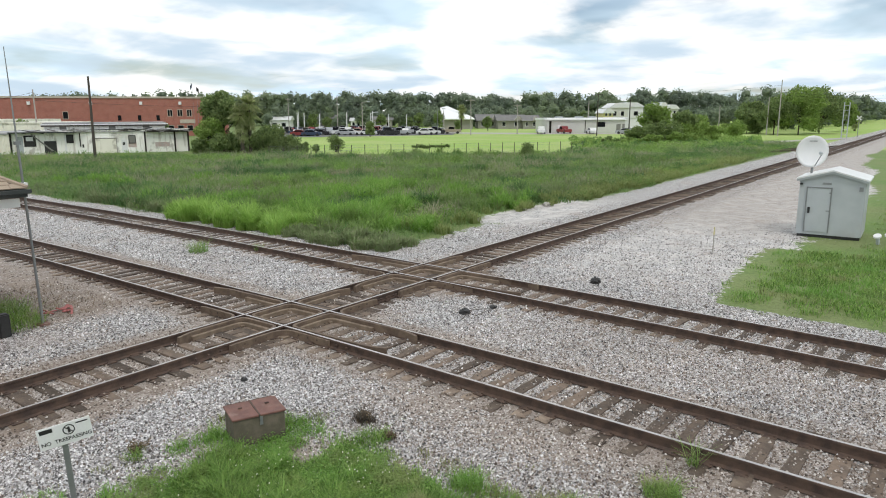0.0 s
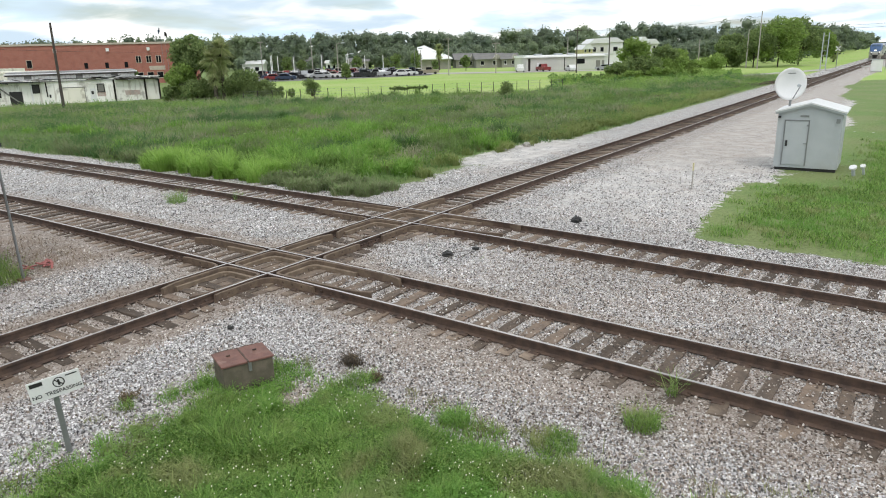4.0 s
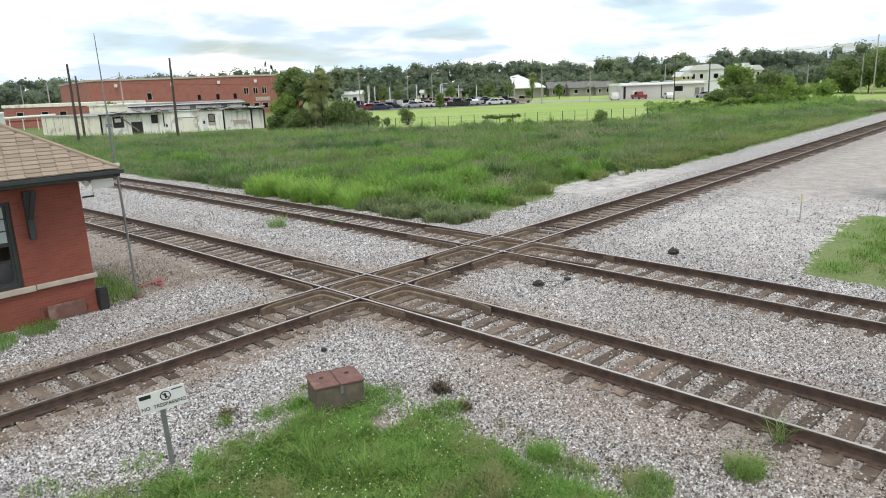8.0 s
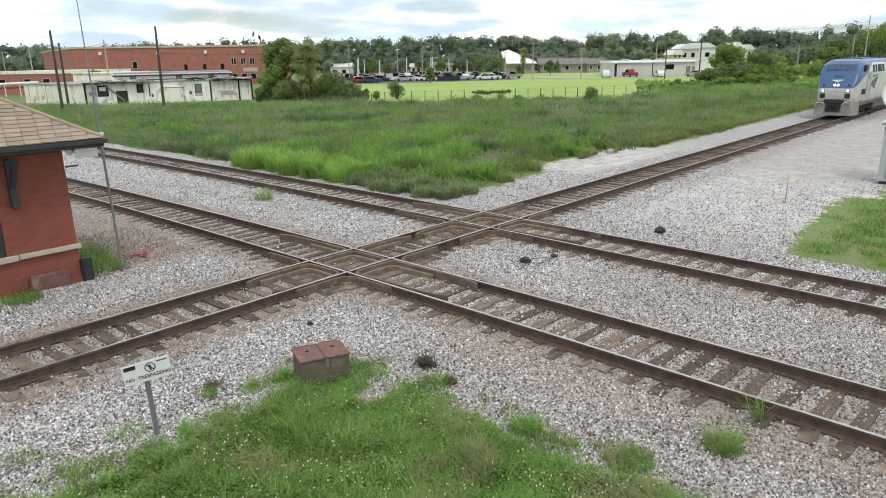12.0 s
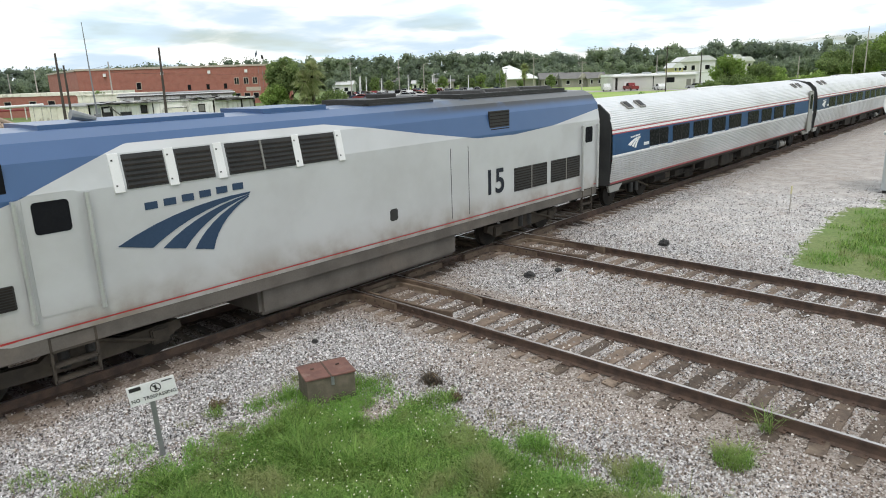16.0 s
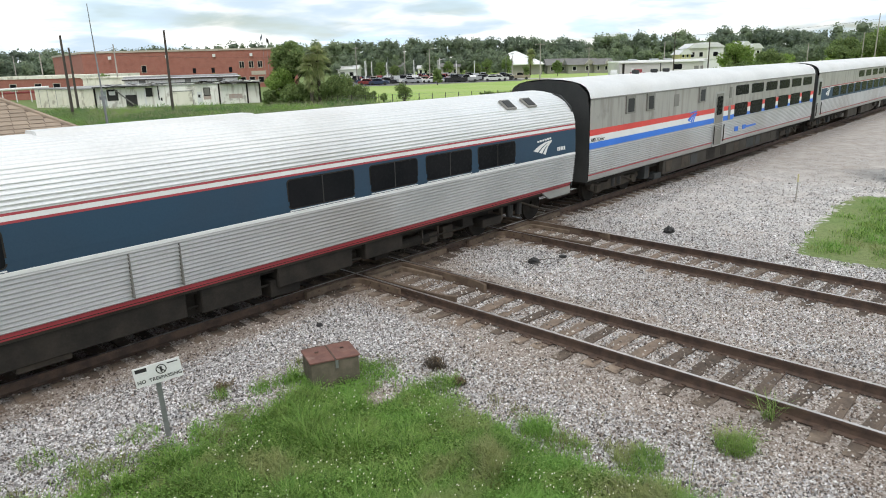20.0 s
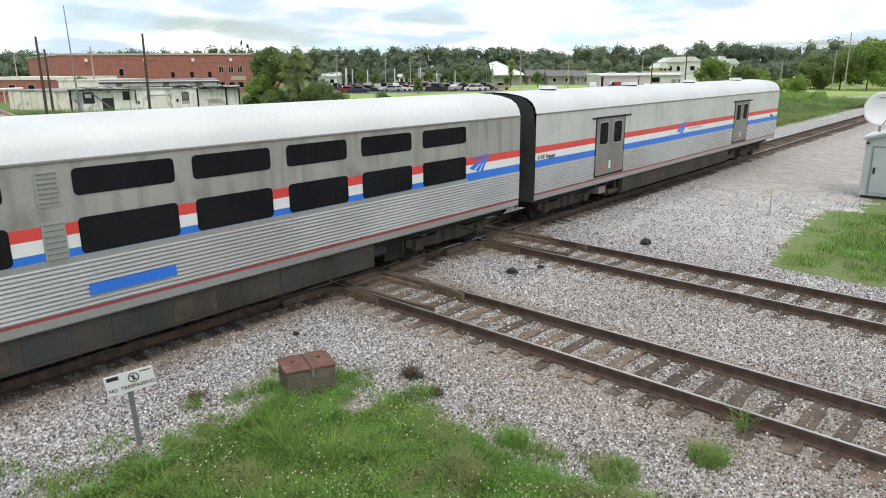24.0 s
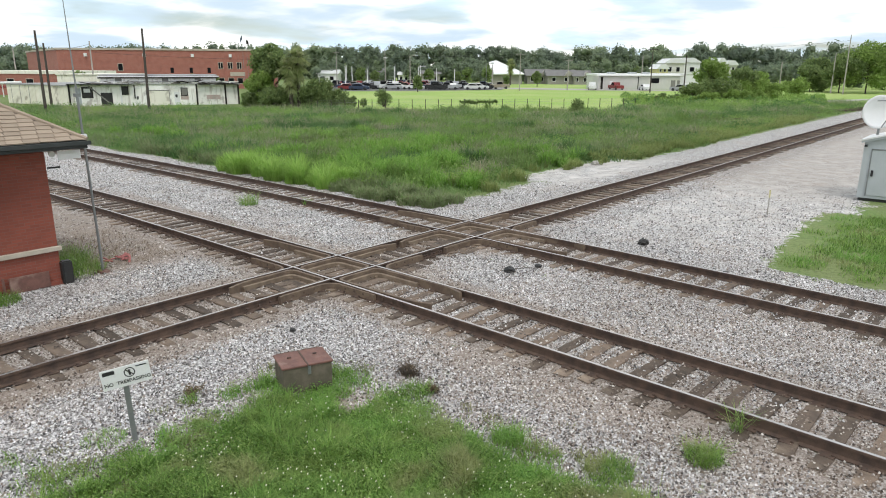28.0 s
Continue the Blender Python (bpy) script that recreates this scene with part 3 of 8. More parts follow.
# ---- tracks ----
def rail_profile():
    return [(-0.076, -0.045), (0.076, -0.045), (0.076, -0.032), (0.012, -0.012), (0.010, 0.098), (0.037, 0.110), (0.037, 0.145), (0.028, 0.150), (-0.028, 0.150), (-0.037, 0.145), (-0.037, 0.110), (-0.010, 0.098), (-0.012, -0.012), (-0.076, -0.032)]


def sweep(name, line, stations, offset, z, material, head, parent, label=""):
    prof = rail_profile()
    verts, faces, n = [], [], len(prof)
    for s in stations:
        p, d = line(s)
        side = Vector((-d.y, d.x, 0))
        for u, v in prof:
            verts.append(p + side * (offset + u) + Vector((0, 0, z + v)))
    for k in range(len(stations) - 1):
        for i in range(n):
            j = (i + 1) % n
            faces.append((k * n + i, k * n + j, (k + 1) * n + j, (k + 1) * n + i))
    faces.append(tuple(range(n))), faces.append(tuple((len(stations) - 1) * n + i for i in range(n)))
    ob = raw(name, verts, faces, material, parent, label)
    ob.data.materials.append(head)
    for f in ob.data.polygons:
        if len(f.vertices) == 4 and min(f.vertices) % n in (7,) and max(f.vertices) % n == 8:
            f.material_index = 1
    bm = bmesh.new()
    bm.from_mesh(ob.data)
    bmesh.ops.recalc_face_normals(bm, faces=bm.faces)
    bm.to_mesh(ob.data)
    bm.free()
    return ob


def tie_mesh(name, seed):
    rnd = random.Random(seed)
    bm = box(-1.3, 1.3, -0.115, 0.115, -0.16, 0.0, 0.008)
    bmesh.ops.subdivide_edges(bm, edges=[e for e in bm.edges if e.calc_length() > 2], cuts=7)
    sag = rnd.uniform(0.0, 0.02)
    for v in bm.verts:
        end = smooth(abs(v.co.x), 0.85, 1.3)
        v.co += Vector((rnd.uniform(-0.03, 0.03), rnd.uniform(-0.014, 0.014) * (1 + end), rnd.uniform(-0.014, 0.005) - end * (sag + rnd.uniform(0, 0.016))))
    me = bpy.data.meshes.new(name)
    bm.to_mesh(me)
    bm.free()
    me.materials.append(M_TIE)
    return me


def joined_ties(name, line, stations, parent):
    rnd = random.Random(5)
    verts, faces = [], []
    for s in stations:
        p, d = line(s)
        side, a = Vector((-d.y, d.x, 0)), len(verts)
        for sx in (-1.3, 1.3):
            for sy in (-0.11, 0.11):
                for z in (-0.16, -0.014 + rnd.uniform(-0.014, 0.004)):
                    verts.append(p + side * (sx + rnd.uniform(-0.04, 0.04)) + d * sy + Vector((0, 0, z)))
        faces += [tuple(a + i for i in f) for f in ((0, 1, 3, 2), (4, 6, 7, 5), (0, 4, 5, 1), (2, 3, 7, 6), (1, 5, 7, 3))]
    ob = raw(name, verts, faces, M_TIE, parent)
    return tagged(ob, kind="stuff")


def build_track(line, lo, hi, near_lo, near_hi, z_drop, label, skip):
    track = base("railway_track", Matrix(), label, "railway track", "crossing tracks", "structure")
    near = list(np.arange(lo, hi, 1.0)) if hi - lo < 150 else list(np.arange(lo, 80, 1.0)) + list(np.arange(80, hi + 1, 20.0))
    for side in (-1, 1):
        sweep("rail", line, near, side * HALF_GAUGE, 0.02 - z_drop, M_RAIL, M_HEAD, track, "rusty steel rail with a polished running head")
    rnd = random.Random(hi)
    s = near_lo
    kinds = [tie_mesh("tie", k) for k in range(10)]
    bm = box(-0.17, 0.17, -0.095, 0.095, -0.02, 0.0, 0.003)
    for u in (-0.1, 0.1):
        box(u - 0.014, u + 0.014, 0.05, 0.08, 0.0, 0.022, 0, bm)
    plate = bpy.data.meshes.new("tie_plate")
    bm.to_mesh(plate)
    bm.free()
    plate.materials.append(M_RAIL)
    while s < near_hi:
        step = 0.50 + rnd.uniform(-0.04, 0.04)
        if not any(abs(s - k) < 0.85 for k in skip):
            p, d = line(s)
            ob = new("tie", rnd.choice(kinds))
            ob.parent = track
            ob.matrix_local = Matrix.Translation(p + Vector((rnd.uniform(-0.02, 0.02), rnd.uniform(-0.02, 0.02), -0.006 + rnd.uniform(-0.018, 0.004)))) @ pose(0, 0, 0, 0, 0, math.degrees(math.atan2(d.y, d.x)) + 90 + rnd.uniform(-3, 3)) @ Matrix.Translation((rnd.uniform(-0.07, 0.07), 0, 0)) @ Matrix.Diagonal((rnd.uniform(0.86, 1.03), rnd.uniform(0.85, 1.12), 1, 1))
            if abs(s) < 17:
                for side in (-1, 1):
                    tp = new("tie_plate", plate)
                    tp.parent = track
                    tp.matrix_local = Matrix.Translation(p + Vector((-d.y, d.x, 0)) * side * HALF_GAUGE + Vector((0, 0, -0.004))) @ pose(0, 0, 0, 0, 0, math.degrees(math.atan2(d.y, d.x)) + 90)
        s += step
    joined_ties("far_ties", line, [v for v in np.arange(lo, hi, 0.5) if not near_lo - 0.3 < v < near_hi + 0.2], track)
    return track


MAIN = build_track(line_main, -60, 600, -16, 75, 0.0, "main line of rusty rails on weathered wooden ties", (0.08, 5.72))
NEAR = build_track(line_near, -45, 130, -18, 42, 0.004, "nearer cross track of rusty rails on wooden ties", (0.0,))
FAR = build_track(line_far, -45, 130, -18, 46, 0.004, "farther cross track of rusty rails on wooden ties", (0.0,))


def bar_along(p, q, half, z0, z1, bm):
    """A squared bar over the ground from p to q."""
    p, q = Vector((*p, 0)), Vector((*q, 0))
    d = (q - p).normalized()
    side = Vector((-d.y, d.x, 0)) * half
    vs = [bm.verts.new(c + Vector((0, 0, z))) for z in (z0, z1) for c in (p - side, q - side, q + side, p + side)]
    for f in ((0, 3, 2, 1), (4, 5, 6, 7), (0, 1, 5, 4), (1, 2, 6, 5), (2, 3, 7, 6), (3, 0, 4, 7)):
        bm.faces.new([vs[i] for i in f])
    return bm


def bent_bar(name, points, half, z0, z1, material, parent, closed=False):
    """A bar that follows a bent line, mitred at its corners."""
    pts = [Vector((*p, 0)) for p in points]
    n = len(pts)
    verts, faces = [], []
    for k, p in enumerate(pts):
        a = pts[k - 1] if k or closed else None
        b = pts[(k + 1) % n] if k < n - 1 or closed else None
        d0 = (p - a).normalized() if a is not None else (b - p).normalized()
        d1 = (b - p).normalized() if b is not None else d0
        m = (d0 + d1).normalized()
        side = Vector((-m.y, m.x, 0)) * (half / max(m.dot(d0), 0.4))
        top = side * 0.8
        verts += [p - side + Vector((0, 0, z0)), p + side + Vector((0, 0, z0)), p + side + Vector((0, 0, z1 - 0.008)), p + top + Vector((0, 0, z1)), p - top + Vector((0, 0, z1)), p - side + Vector((0, 0, z1 - 0.008))]
    last = n if closed else n - 1
    for k in range(last):
        a, b = 6 * k, 6 * ((k + 1) % n)
        faces += [(a + i, b + i, b + (i + 1) % 6, a + (i + 1) % 6) for i in range(6)]
    if not closed:
        faces += [tuple(range(6)), tuple(6 * (n - 1) + i for i in range(6))]
    ob = raw(name, verts, faces, material, parent)
    bm = bmesh.new()
    bm.from_mesh(ob.data)
    bmesh.ops.recalc_face_normals(bm, faces=bm.faces)
    bm.to_mesh(ob.data)
    bm.free()
    return ob


def rounded(points, r):
    """The bent line with its inner corners cut in three."""
    out = [points[0]]
    for a, p, b in zip(points, points[1:], points[2:]):
        a, p, b = Vector(a), Vector(p), Vector(b)
        u, v = p + (a - p).normalized() * r, p + (b - p).normalized() * r
        for t in (0.0, 0.35, 0.65, 1.0):
            out.append(tuple((1 - t) ** 2 * u + 2 * t * (1 - t) * p + t * t * v))
    return out + [points[-1]]


def build_diamond(cx, name):
    """The crossing of two tracks: guard rails bent round each opening, ledges, outer braces, plates and long timbers."""
    d = base(name, Matrix.Translation((cx, 0, 0)), "worn diamond crossing of two tracks with brown guard rails", "rail crossing", "diamond crossings", "structure")
    h = HALF_GAUGE
    i, o = h - 0.105, h + 0.105
    ring = rounded([(-i, 0), (-i, -i), (i, -i), (i, i), (-i, i), (-i, 0)], 0.2)[:-1]
    bent_bar("guard_rail", ring, 0.036, -0.05, 0.158, M_FROG, d, True)
    j = i - 0.085
    ring = rounded([(-j, 0), (-j, -j), (j, -j), (j, j), (-j, j), (-j, 0)], 0.26)[:-1]
    bent_bar("ledge", ring, 0.05, -0.05, 0.072, M_LEDGE, d, True)
    for k in range(4):
        c, s = ((1, 0), (0, 1), (-1, 0), (0, -1))[k]

        def turn(points):
            return [(x * c - y * s, x * s + y * c) for x, y in points]
        far = 1.42 + 1.0 * (k % 2)
        bent_bar("guard_rail", turn(rounded([(o + far + 0.45, i - 0.14), (o + far, i), (o, i), (o, -i), (o + far, -i), (o + far + 0.45, 0.14 - i)], 0.2)), 0.036, -0.05, 0.156 + 0.002 * (k % 2), M_FROG, d)
        bent_bar("ledge", turn(rounded([(o + 1.5, j), (o + 0.085, j), (o + 0.085, -j), (o + 1.5, -j)], 0.24)), 0.045, -0.05, 0.072, M_LEDGE, d)
        bent_bar("easer_bar", turn([(o + 1.5, h + 0.12), (o + 1.35, h + 0.085), (h + 0.42, h + 0.085), (h + 0.26, h + 0.13), (h + 0.13, h + 0.26), (h + 0.085, h + 0.42), (h + 0.085, o + 1.35), (h + 0.12, o + 1.5)]), 0.034, -0.05, 0.138, M_FROG, d)
        x, y = turn([(h, h)])[0]
        part("corner_plate", box(x - 0.34, x + 0.34, y - 0.34, y + 0.34, -0.05, 0.012, 0.004), M_LEDGE, d)
        for side in (-1, 1):
            for q in range(8):
                u, v = turn([(o + 0.22 + 0.3 * q, side * (h + 0.10))])[0]
                part("bolt", box(u - 0.025, u + 0.025, v - 0.025, v + 0.025, 0.05, 0.095, 0.006), M_RAIL, d)
    rnd = random.Random(cx)
    for k in range(-4, 5):
        y, a = k * 0.30 + rnd.uniform(-0.03, 0.03), 2.0 + rnd.uniform(-0.2, 0.25)
        part("timber", box(-a, a, y - 0.115, y + 0.115, -0.18, -0.022 + rnd.uniform(-0.012, 0.004), 0.008), M_TIE, d)
    return d


build_diamond(0.07, "diamond_crossing")
build_diamond(5.72, "diamond_crossing")


# ---- brick tower house ----
def build_hut():
    hut = base("brick_depot", Matrix.Translation((-4.82, 4.30, 0)), "old red brick depot with a tan shingle hip roof", "building")
    L, D, H = 14.0, 6.4, 3.15

    def wall(nm, pieces):
        bm = bmesh.new()
        for b in pieces:
            box(*b, 0, bm)
        return part(nm, bm, M_BRICK, hut, "red brick wall")
    z0, z1 = 0.92, 2.90
    cuts = [-L, -11.4, -9.1, -8.3, -5.98, -3.80, -1.50, 0]
    pieces = []
    for k, (a, b) in enumerate(zip(cuts, cuts[1:])):
        if k in (1, 3, 5):
            pieces += [(a, b, 0, 0.3, -0.1, z0), (a, b, 0, 0.3, z1, H)]
        else:
            pieces.append((a, b, 0, 0.3, -0.1, H))
    for b in pieces:
        wall("wall_panel" if b[5] < H else "wall_pier", [b])
    wall("wall_side", [(-0.3, 0, 0.3, D, -0.1, H)])
    wall("wall_back", [(-L, 0, D - 0.3, D, -0.1, H)])
    wall("wall_end", [(-L, -L + 0.3, 0.3, D - 0.3, -0.1, H)])
    part("floor", box(-L + 0.3, -0.3, 0.3, D - 0.3, -0.05, 0.06), M_UNDERLAY, hut)
    part("ceiling", box(-L + 0.3, -0.3, 0.3, D - 0.3, H - 0.05, H), M_OLDWALL, hut)
    part("plinth", box(-1.3, 0.03, -0.04, 0.0, -0.05, 0.10), M_BRICK, hut)
    for a, b in ((-1.28, 0.06), (-4.0, -1.30), (-8.5, -4.02), (-11.6, -8.52)):
        part("sill_course", box(a, b, -0.09, 0.0, 0.80 if a < -1.29 else 0.82, 0.93, 0.01), M_SILL, hut, "pale stone sill")
    for a, b in ((-3.80, -1.50), (-8.3, -5.98), (-11.4, -9.1)):
        w = new("window")
        w.parent = hut
        mid = (a + b) / 2
        bm = bmesh.new()
        for x0, x1, y0, y1, za, zb in ((a, a + 0.09, 0.06, 0.2, z0, z1), (b - 0.09, b, 0.06, 0.2, z0, z1), (mid - 0.08, mid + 0.08, 0.06, 0.2, z0, z1), (a + 0.09, mid - 0.08, 0.065, 0.195, z1 - 0.1, z1), (mid + 0.08, b - 0.09, 0.065, 0.195, z1 - 0.1, z1), (a + 0.09, mid - 0.08, 0.065, 0.195, z0, z0 + 0.08), (mid + 0.08, b - 0.09, 0.065, 0.195, z0, z0 + 0.08)):
            box(x0, x1, y0, y1, za, zb, 0.006, bm)
        part("window_frame", bm, M_DARKTRIM, w, "dark green timber frame")
        for s0, s1 in ((a + 0.09, mid - 0.08), (mid + 0.08, b - 0.09)):
            bm = bmesh.new()
            zm = 1.93
            for x0, x1, za, zb in ((s0 + 0.05, s1 - 0.05, zm - 0.03, zm + 0.04), (s0, s0 + 0.05, z0 + 0.08, z1 - 0.1), (s1 - 0.05, s1, z0 + 0.08, z1 - 0.1), (s0 + 0.05, s1 - 0.05, z0 + 0.08, z0 + 0.15)):
                box(x0, x1, 0.1, 0.15, za, zb, 0, bm)
            for k in (1, 2):
                x = s0 + (s1 - s0) * k / 3
                z = zm + 0.04 + (z1 - 0.1 - zm - 0.04) * k / 3
                box(x - 0.012, x + 0.012, 0.1, 0.14, zm, z1 - 0.1, 0, bm)
                box(s0, s1, 0.1, 0.14, z - 0.012, z + 0.012, 0, bm)
            part("sash", bm, M_DARKTRIM, w)
            for i in range(3):
                for j in range(3):
                    xa, xb = s0 + (s1 - s0) * i / 3, s0 + (s1 - s0) * (i + 1) / 3
                    za, zb = zm + 0.04 + (z1 - 0.14 - zm) * j / 3, zm + 0.04 + (z1 - 0.14 - zm) * (j + 1) / 3
                    part("pane", box(xa + 0.014, xb - 0.014, 0.115, 0.121, za + 0.014, zb - 0.014), M_FROSTED, w)
            part("lower_pane", box(s0 + 0.05, s1 - 0.05, 0.128, 0.134, z0 + 0.15, zm - 0.03), M_PANE, w).visible_shadow = False
    # braces under the eave, roof boards and the hip
    for x in (-1.17, -4.6, -8.9):
        br = part("eave_brace", box(x - 0.07, x + 0.07, -0.14, 0.0, 2.0, 3.1, 0.015), M_DARKTRIM, hut, "dark timber eave brace")
        part("brace_arm", prism([(-0.66, 3.10), (-0.56, 3.16), (-0.02, 2.45), (-0.02, 2.30)], "x", x - 0.05, x + 0.05), M_DARKTRIM, br)
    ov, ez = 0.70, 3.28
    x0, x1, y0, y1 = -L - ov, ov, -ov, D + ov
    half = (y1 - y0) / 2
    rise = half * 0.60
    r0, r1, ry, rz = x0 + half, x1 - half, (y0 + y1) / 2, ez + 0.16 + rise
    bm = bmesh.new()
    for a in ((x0, y0, x1, y0 + 0.04), (x0, y1 - 0.04, x1, y1), (x1 - 0.04, y0 + 0.04, x1, y1 - 0.04), (x0, y0 + 0.04, x0 + 0.04, y1 - 0.04)):
        box(a[0], a[2], a[1], a[3], ez - 0.04, ez + 0.14, 0.008, bm)
    part("fascia", bm, M_DARKTRIM, hut, "dark painted fascia and gutter")
    part("gutter", prism([(y0 - 0.10, ez + 0.05), (y0 - 0.10, ez + 0.13), (y0, ez + 0.13), (y0, ez + 0.03)], "x", x0 - 0.05, x1 + 0.05), M_DARKTRIM, hut)
    part("soffit", box(x0 + 0.04, x1 - 0.04, y0 + 0.04, y1 - 0.04, ez - 0.02, ez), M_OLDWALL, hut)
    zt = ez + 0.15
    raw("roof_deck", [(x0, y0, zt), (x1, y0, zt), (x1, y1, zt), (x0, y1, zt), (r0, ry, rz), (r1, ry, rz)], [(0, 1, 5, 4), (1, 2, 5), (2, 3, 4, 5), (3, 0, 4)], M_UNDERLAY, hut)
    part("hip_cap", tube((x1, y0, zt + 0.02), (r1, ry, rz + 0.02), 0.05, None, 6), M_SHINGLE, hut)
    part("hip_cap", tube((x1, y1, zt + 0.02), (r1, ry, rz + 0.02), 0.05, None, 6), M_SHINGLE, hut)
    part("ridge_cap", tube((r0, ry, rz + 0.02), (r1, ry, rz + 0.02), 0.06, None, 6), M_SHINGLE, hut)
    # shingles: the near slope piece by piece where it is seen, the rest as joined courses
    slope = math.hypot(half, rise)
    up, out = Vector((0, half / slope, rise / slope)), Vector((0, -rise / slope, half / slope))
    course, wid = 0.155, 0.33
    rnd = random.Random(3)
    kinds = []
    for k in range(4):
        bm = box(-wid / 2 + 0.006, wid / 2 - 0.006, 0, course * 1.25, 0, 0.018)
        for v in bm.verts:
            if v.co.y > 0.05:
                v.co.z -= 0.016
            elif v.co.z > 0.01:
                v.co.z += rnd.uniform(0, 0.008)
            if v.co.y < 0.01:
                v.co.y += rnd.uniform(-0.012, 0.012)
        me = bpy.data.meshes.new("shingle")
        bm.to_mesh(me)
        bm.free()
        me.materials.append(M_SHINGLE)
        kinds.append(me)
    verts, faces = [], []
    rows = int(slope / course)
    single = 0
    for r in range(rows):
        d = r * course
        inset = d * half / slope
        xa, xb = x0 + inset, x1 - inset
        x = xb - wid / 2 - (wid / 2 if r % 2 else 0)
        while x > xa + wid / 2:
            p = Vector((x, y0, zt)) + up * d + out * 0.006
            if x > -4.3 and single < 300:
                ob = new("shingle", rnd.choice(kinds))
                ob.parent = hut
                ob.matrix_local = Matrix.Translation(p) @ Matrix(((1, 0, 0, 0), (0, up.y, out.y, 0), (0, up.z, out.z, 0), (0, 0, 0, 1)))
                single += 1
            else:
                a = len(verts)
                for dx, dd, h in ((-0.49, 0, 0.02), (0.49, 0, 0.02), (0.49, 1.2, 0.006), (-0.49, 1.2, 0.006), (-0.49, 0, 0), (0.49, 0, 0)):
                    verts.append(p + Vector((dx * wid, 0, 0)) + up * (dd * course) + out * h)
                faces += [(a, a + 1, a + 2, a + 3), (a + 4, a + 5, a + 1, a)]
            x -= wid
    tagged(raw("shingle_courses", verts, faces, M_SHINGLE, hut), kind="stuff")
    # things fixed to the corner
    part("drain_boot", box(-0.02, 0.22, -0.16, 0.04, -0.02, 0.55, 0.03), M_BLACK, hut, "black drain boot")
    part("leaning_board", box(-1.15, -0.30, -0.10, -0.05, 0.0, 0.38, 0.01), M_RUST, hut)
    part("pipe", tube((-1.28, -0.12, 0.0), (-1.28, -0.12, 0.42), 0.03), M_RUST, hut)
    lamp = part("flood_lamp", tube((0.05, -0.2, 3.16), (0.05, -0.32, 3.12), 0.05, 0.07, 10), M_WHITE, hut)
    part("eave_sign", box(0.12, 0.62, -0.45, -0.42, 3.0, 3.2, 0.005), M_WHITE, hut)
    part("bracket", box(0.02, 0.3, -0.02, 0.0, 2.76, 2.80), M_BLACK, hut)
    # seen through the panes: a desk and a cabinet in the dim room
    desk = base("desk", Matrix.Translation((-7.6, 6.0, 0.06)), "dark desk inside the depot window", "desk")
    part("top", box(-1.1, 0.9, -0.35, 0.35, 0.70, 0.75, 0.01), M_BARK, desk)
    for sx in (-1.0, 0.8):
        for sy in (-0.28, 0.28):
            part("leg", box(sx - 0.03, sx + 0.03, sy - 0.03, sy + 0.03, 0, 0.70), M_BARK, desk)
    cab = base("cabinet", Matrix.Translation((-6.4, 5.6, 0.06)), "grey cabinet behind the depot window", "cabinet")
    part("body", box(-0.35, 0.35, -0.2, 0.2, 0, 1.25, 0.01), M_GREY, cab)
    part("door", box(-0.33, 0.33, -0.215, -0.2, 0.05, 1.2), M_GREY, cab)
    return hut


def frosted():
    n = Nodes("pale_old_glass")
    col = n.mix(n.noise(3, 5), (0.50, 0.54, 0.53), (0.34, 0.38, 0.38))
    return n.done(col, 0.25)


M_FROSTED = frosted()
build_hut()


def build_mast():
    m = base("antenna_mast", Matrix.Translation((-3.75, 4.55, 0)) @ pose(0, 0, 0, 0.45, -1.2, 0), "thin grey radio mast beside the depot", "mast")
    part("pole", tube((0, 0, -0.1), (0, 0, 4.4), 0.035, 0.03), M_GALV, m)
    part("whip", tube((0, 0, 4.4), (0, 0, 6.55), 0.022, 0.008, 6), M_GALV, m)
    part("clamp", box(-0.07, 0.07, -0.07, 0.07, 3.40, 3.48), M_WHITE, m)
    part("clamp", box(-0.06, 0.06, -0.06, 0.06, 4.36, 4.44), M_GALV, m)
    part("foot", box(-0.12, 0.12, -0.12, 0.12, -0.05, 0.03, 0.01), M_RUST, m)


build_mast()


# ---- foreground things ----
def build_signal_box():
    m = base("junction_box", Matrix.Translation((-4.46, -4.47, 0)) @ pose(0, 0, 0, 0, 0, -23), "mossy concrete box with a rust red metal lid", "utility box")
    body = part("body", box(-0.40, 0.40, -0.29, 0.29, -0.1, 0.44, 0.012), M_SOIL, m)
    for a, b in ((-0.42, -0.006), (0.006, 0.42)):
        lid = part("lid", box(a, b, -0.31, 0.31, 0.44, 0.475, 0.008), M_RUST, m, "rust red hinged lid")
        part("handle", tube(((a + b) / 2 - 0.03, 0.05, 0.49), ((a + b) / 2 + 0.03, 0.05, 0.49), 0.014, None, 6), M_RAIL, lid)
        part("hinge", tube((a + 0.06, 0.31, 0.47), (b - 0.06, 0.31, 0.47), 0.012, None, 6), M_RAIL, lid)
    part("seam", box(-0.012, 0.012, -0.315, 0.315, 0.468, 0.482), M_RAIL, m)
    part("hasp", box(0.0, 0.05, -0.305, -0.29, 0.30, 0.46), M_GALV, m)


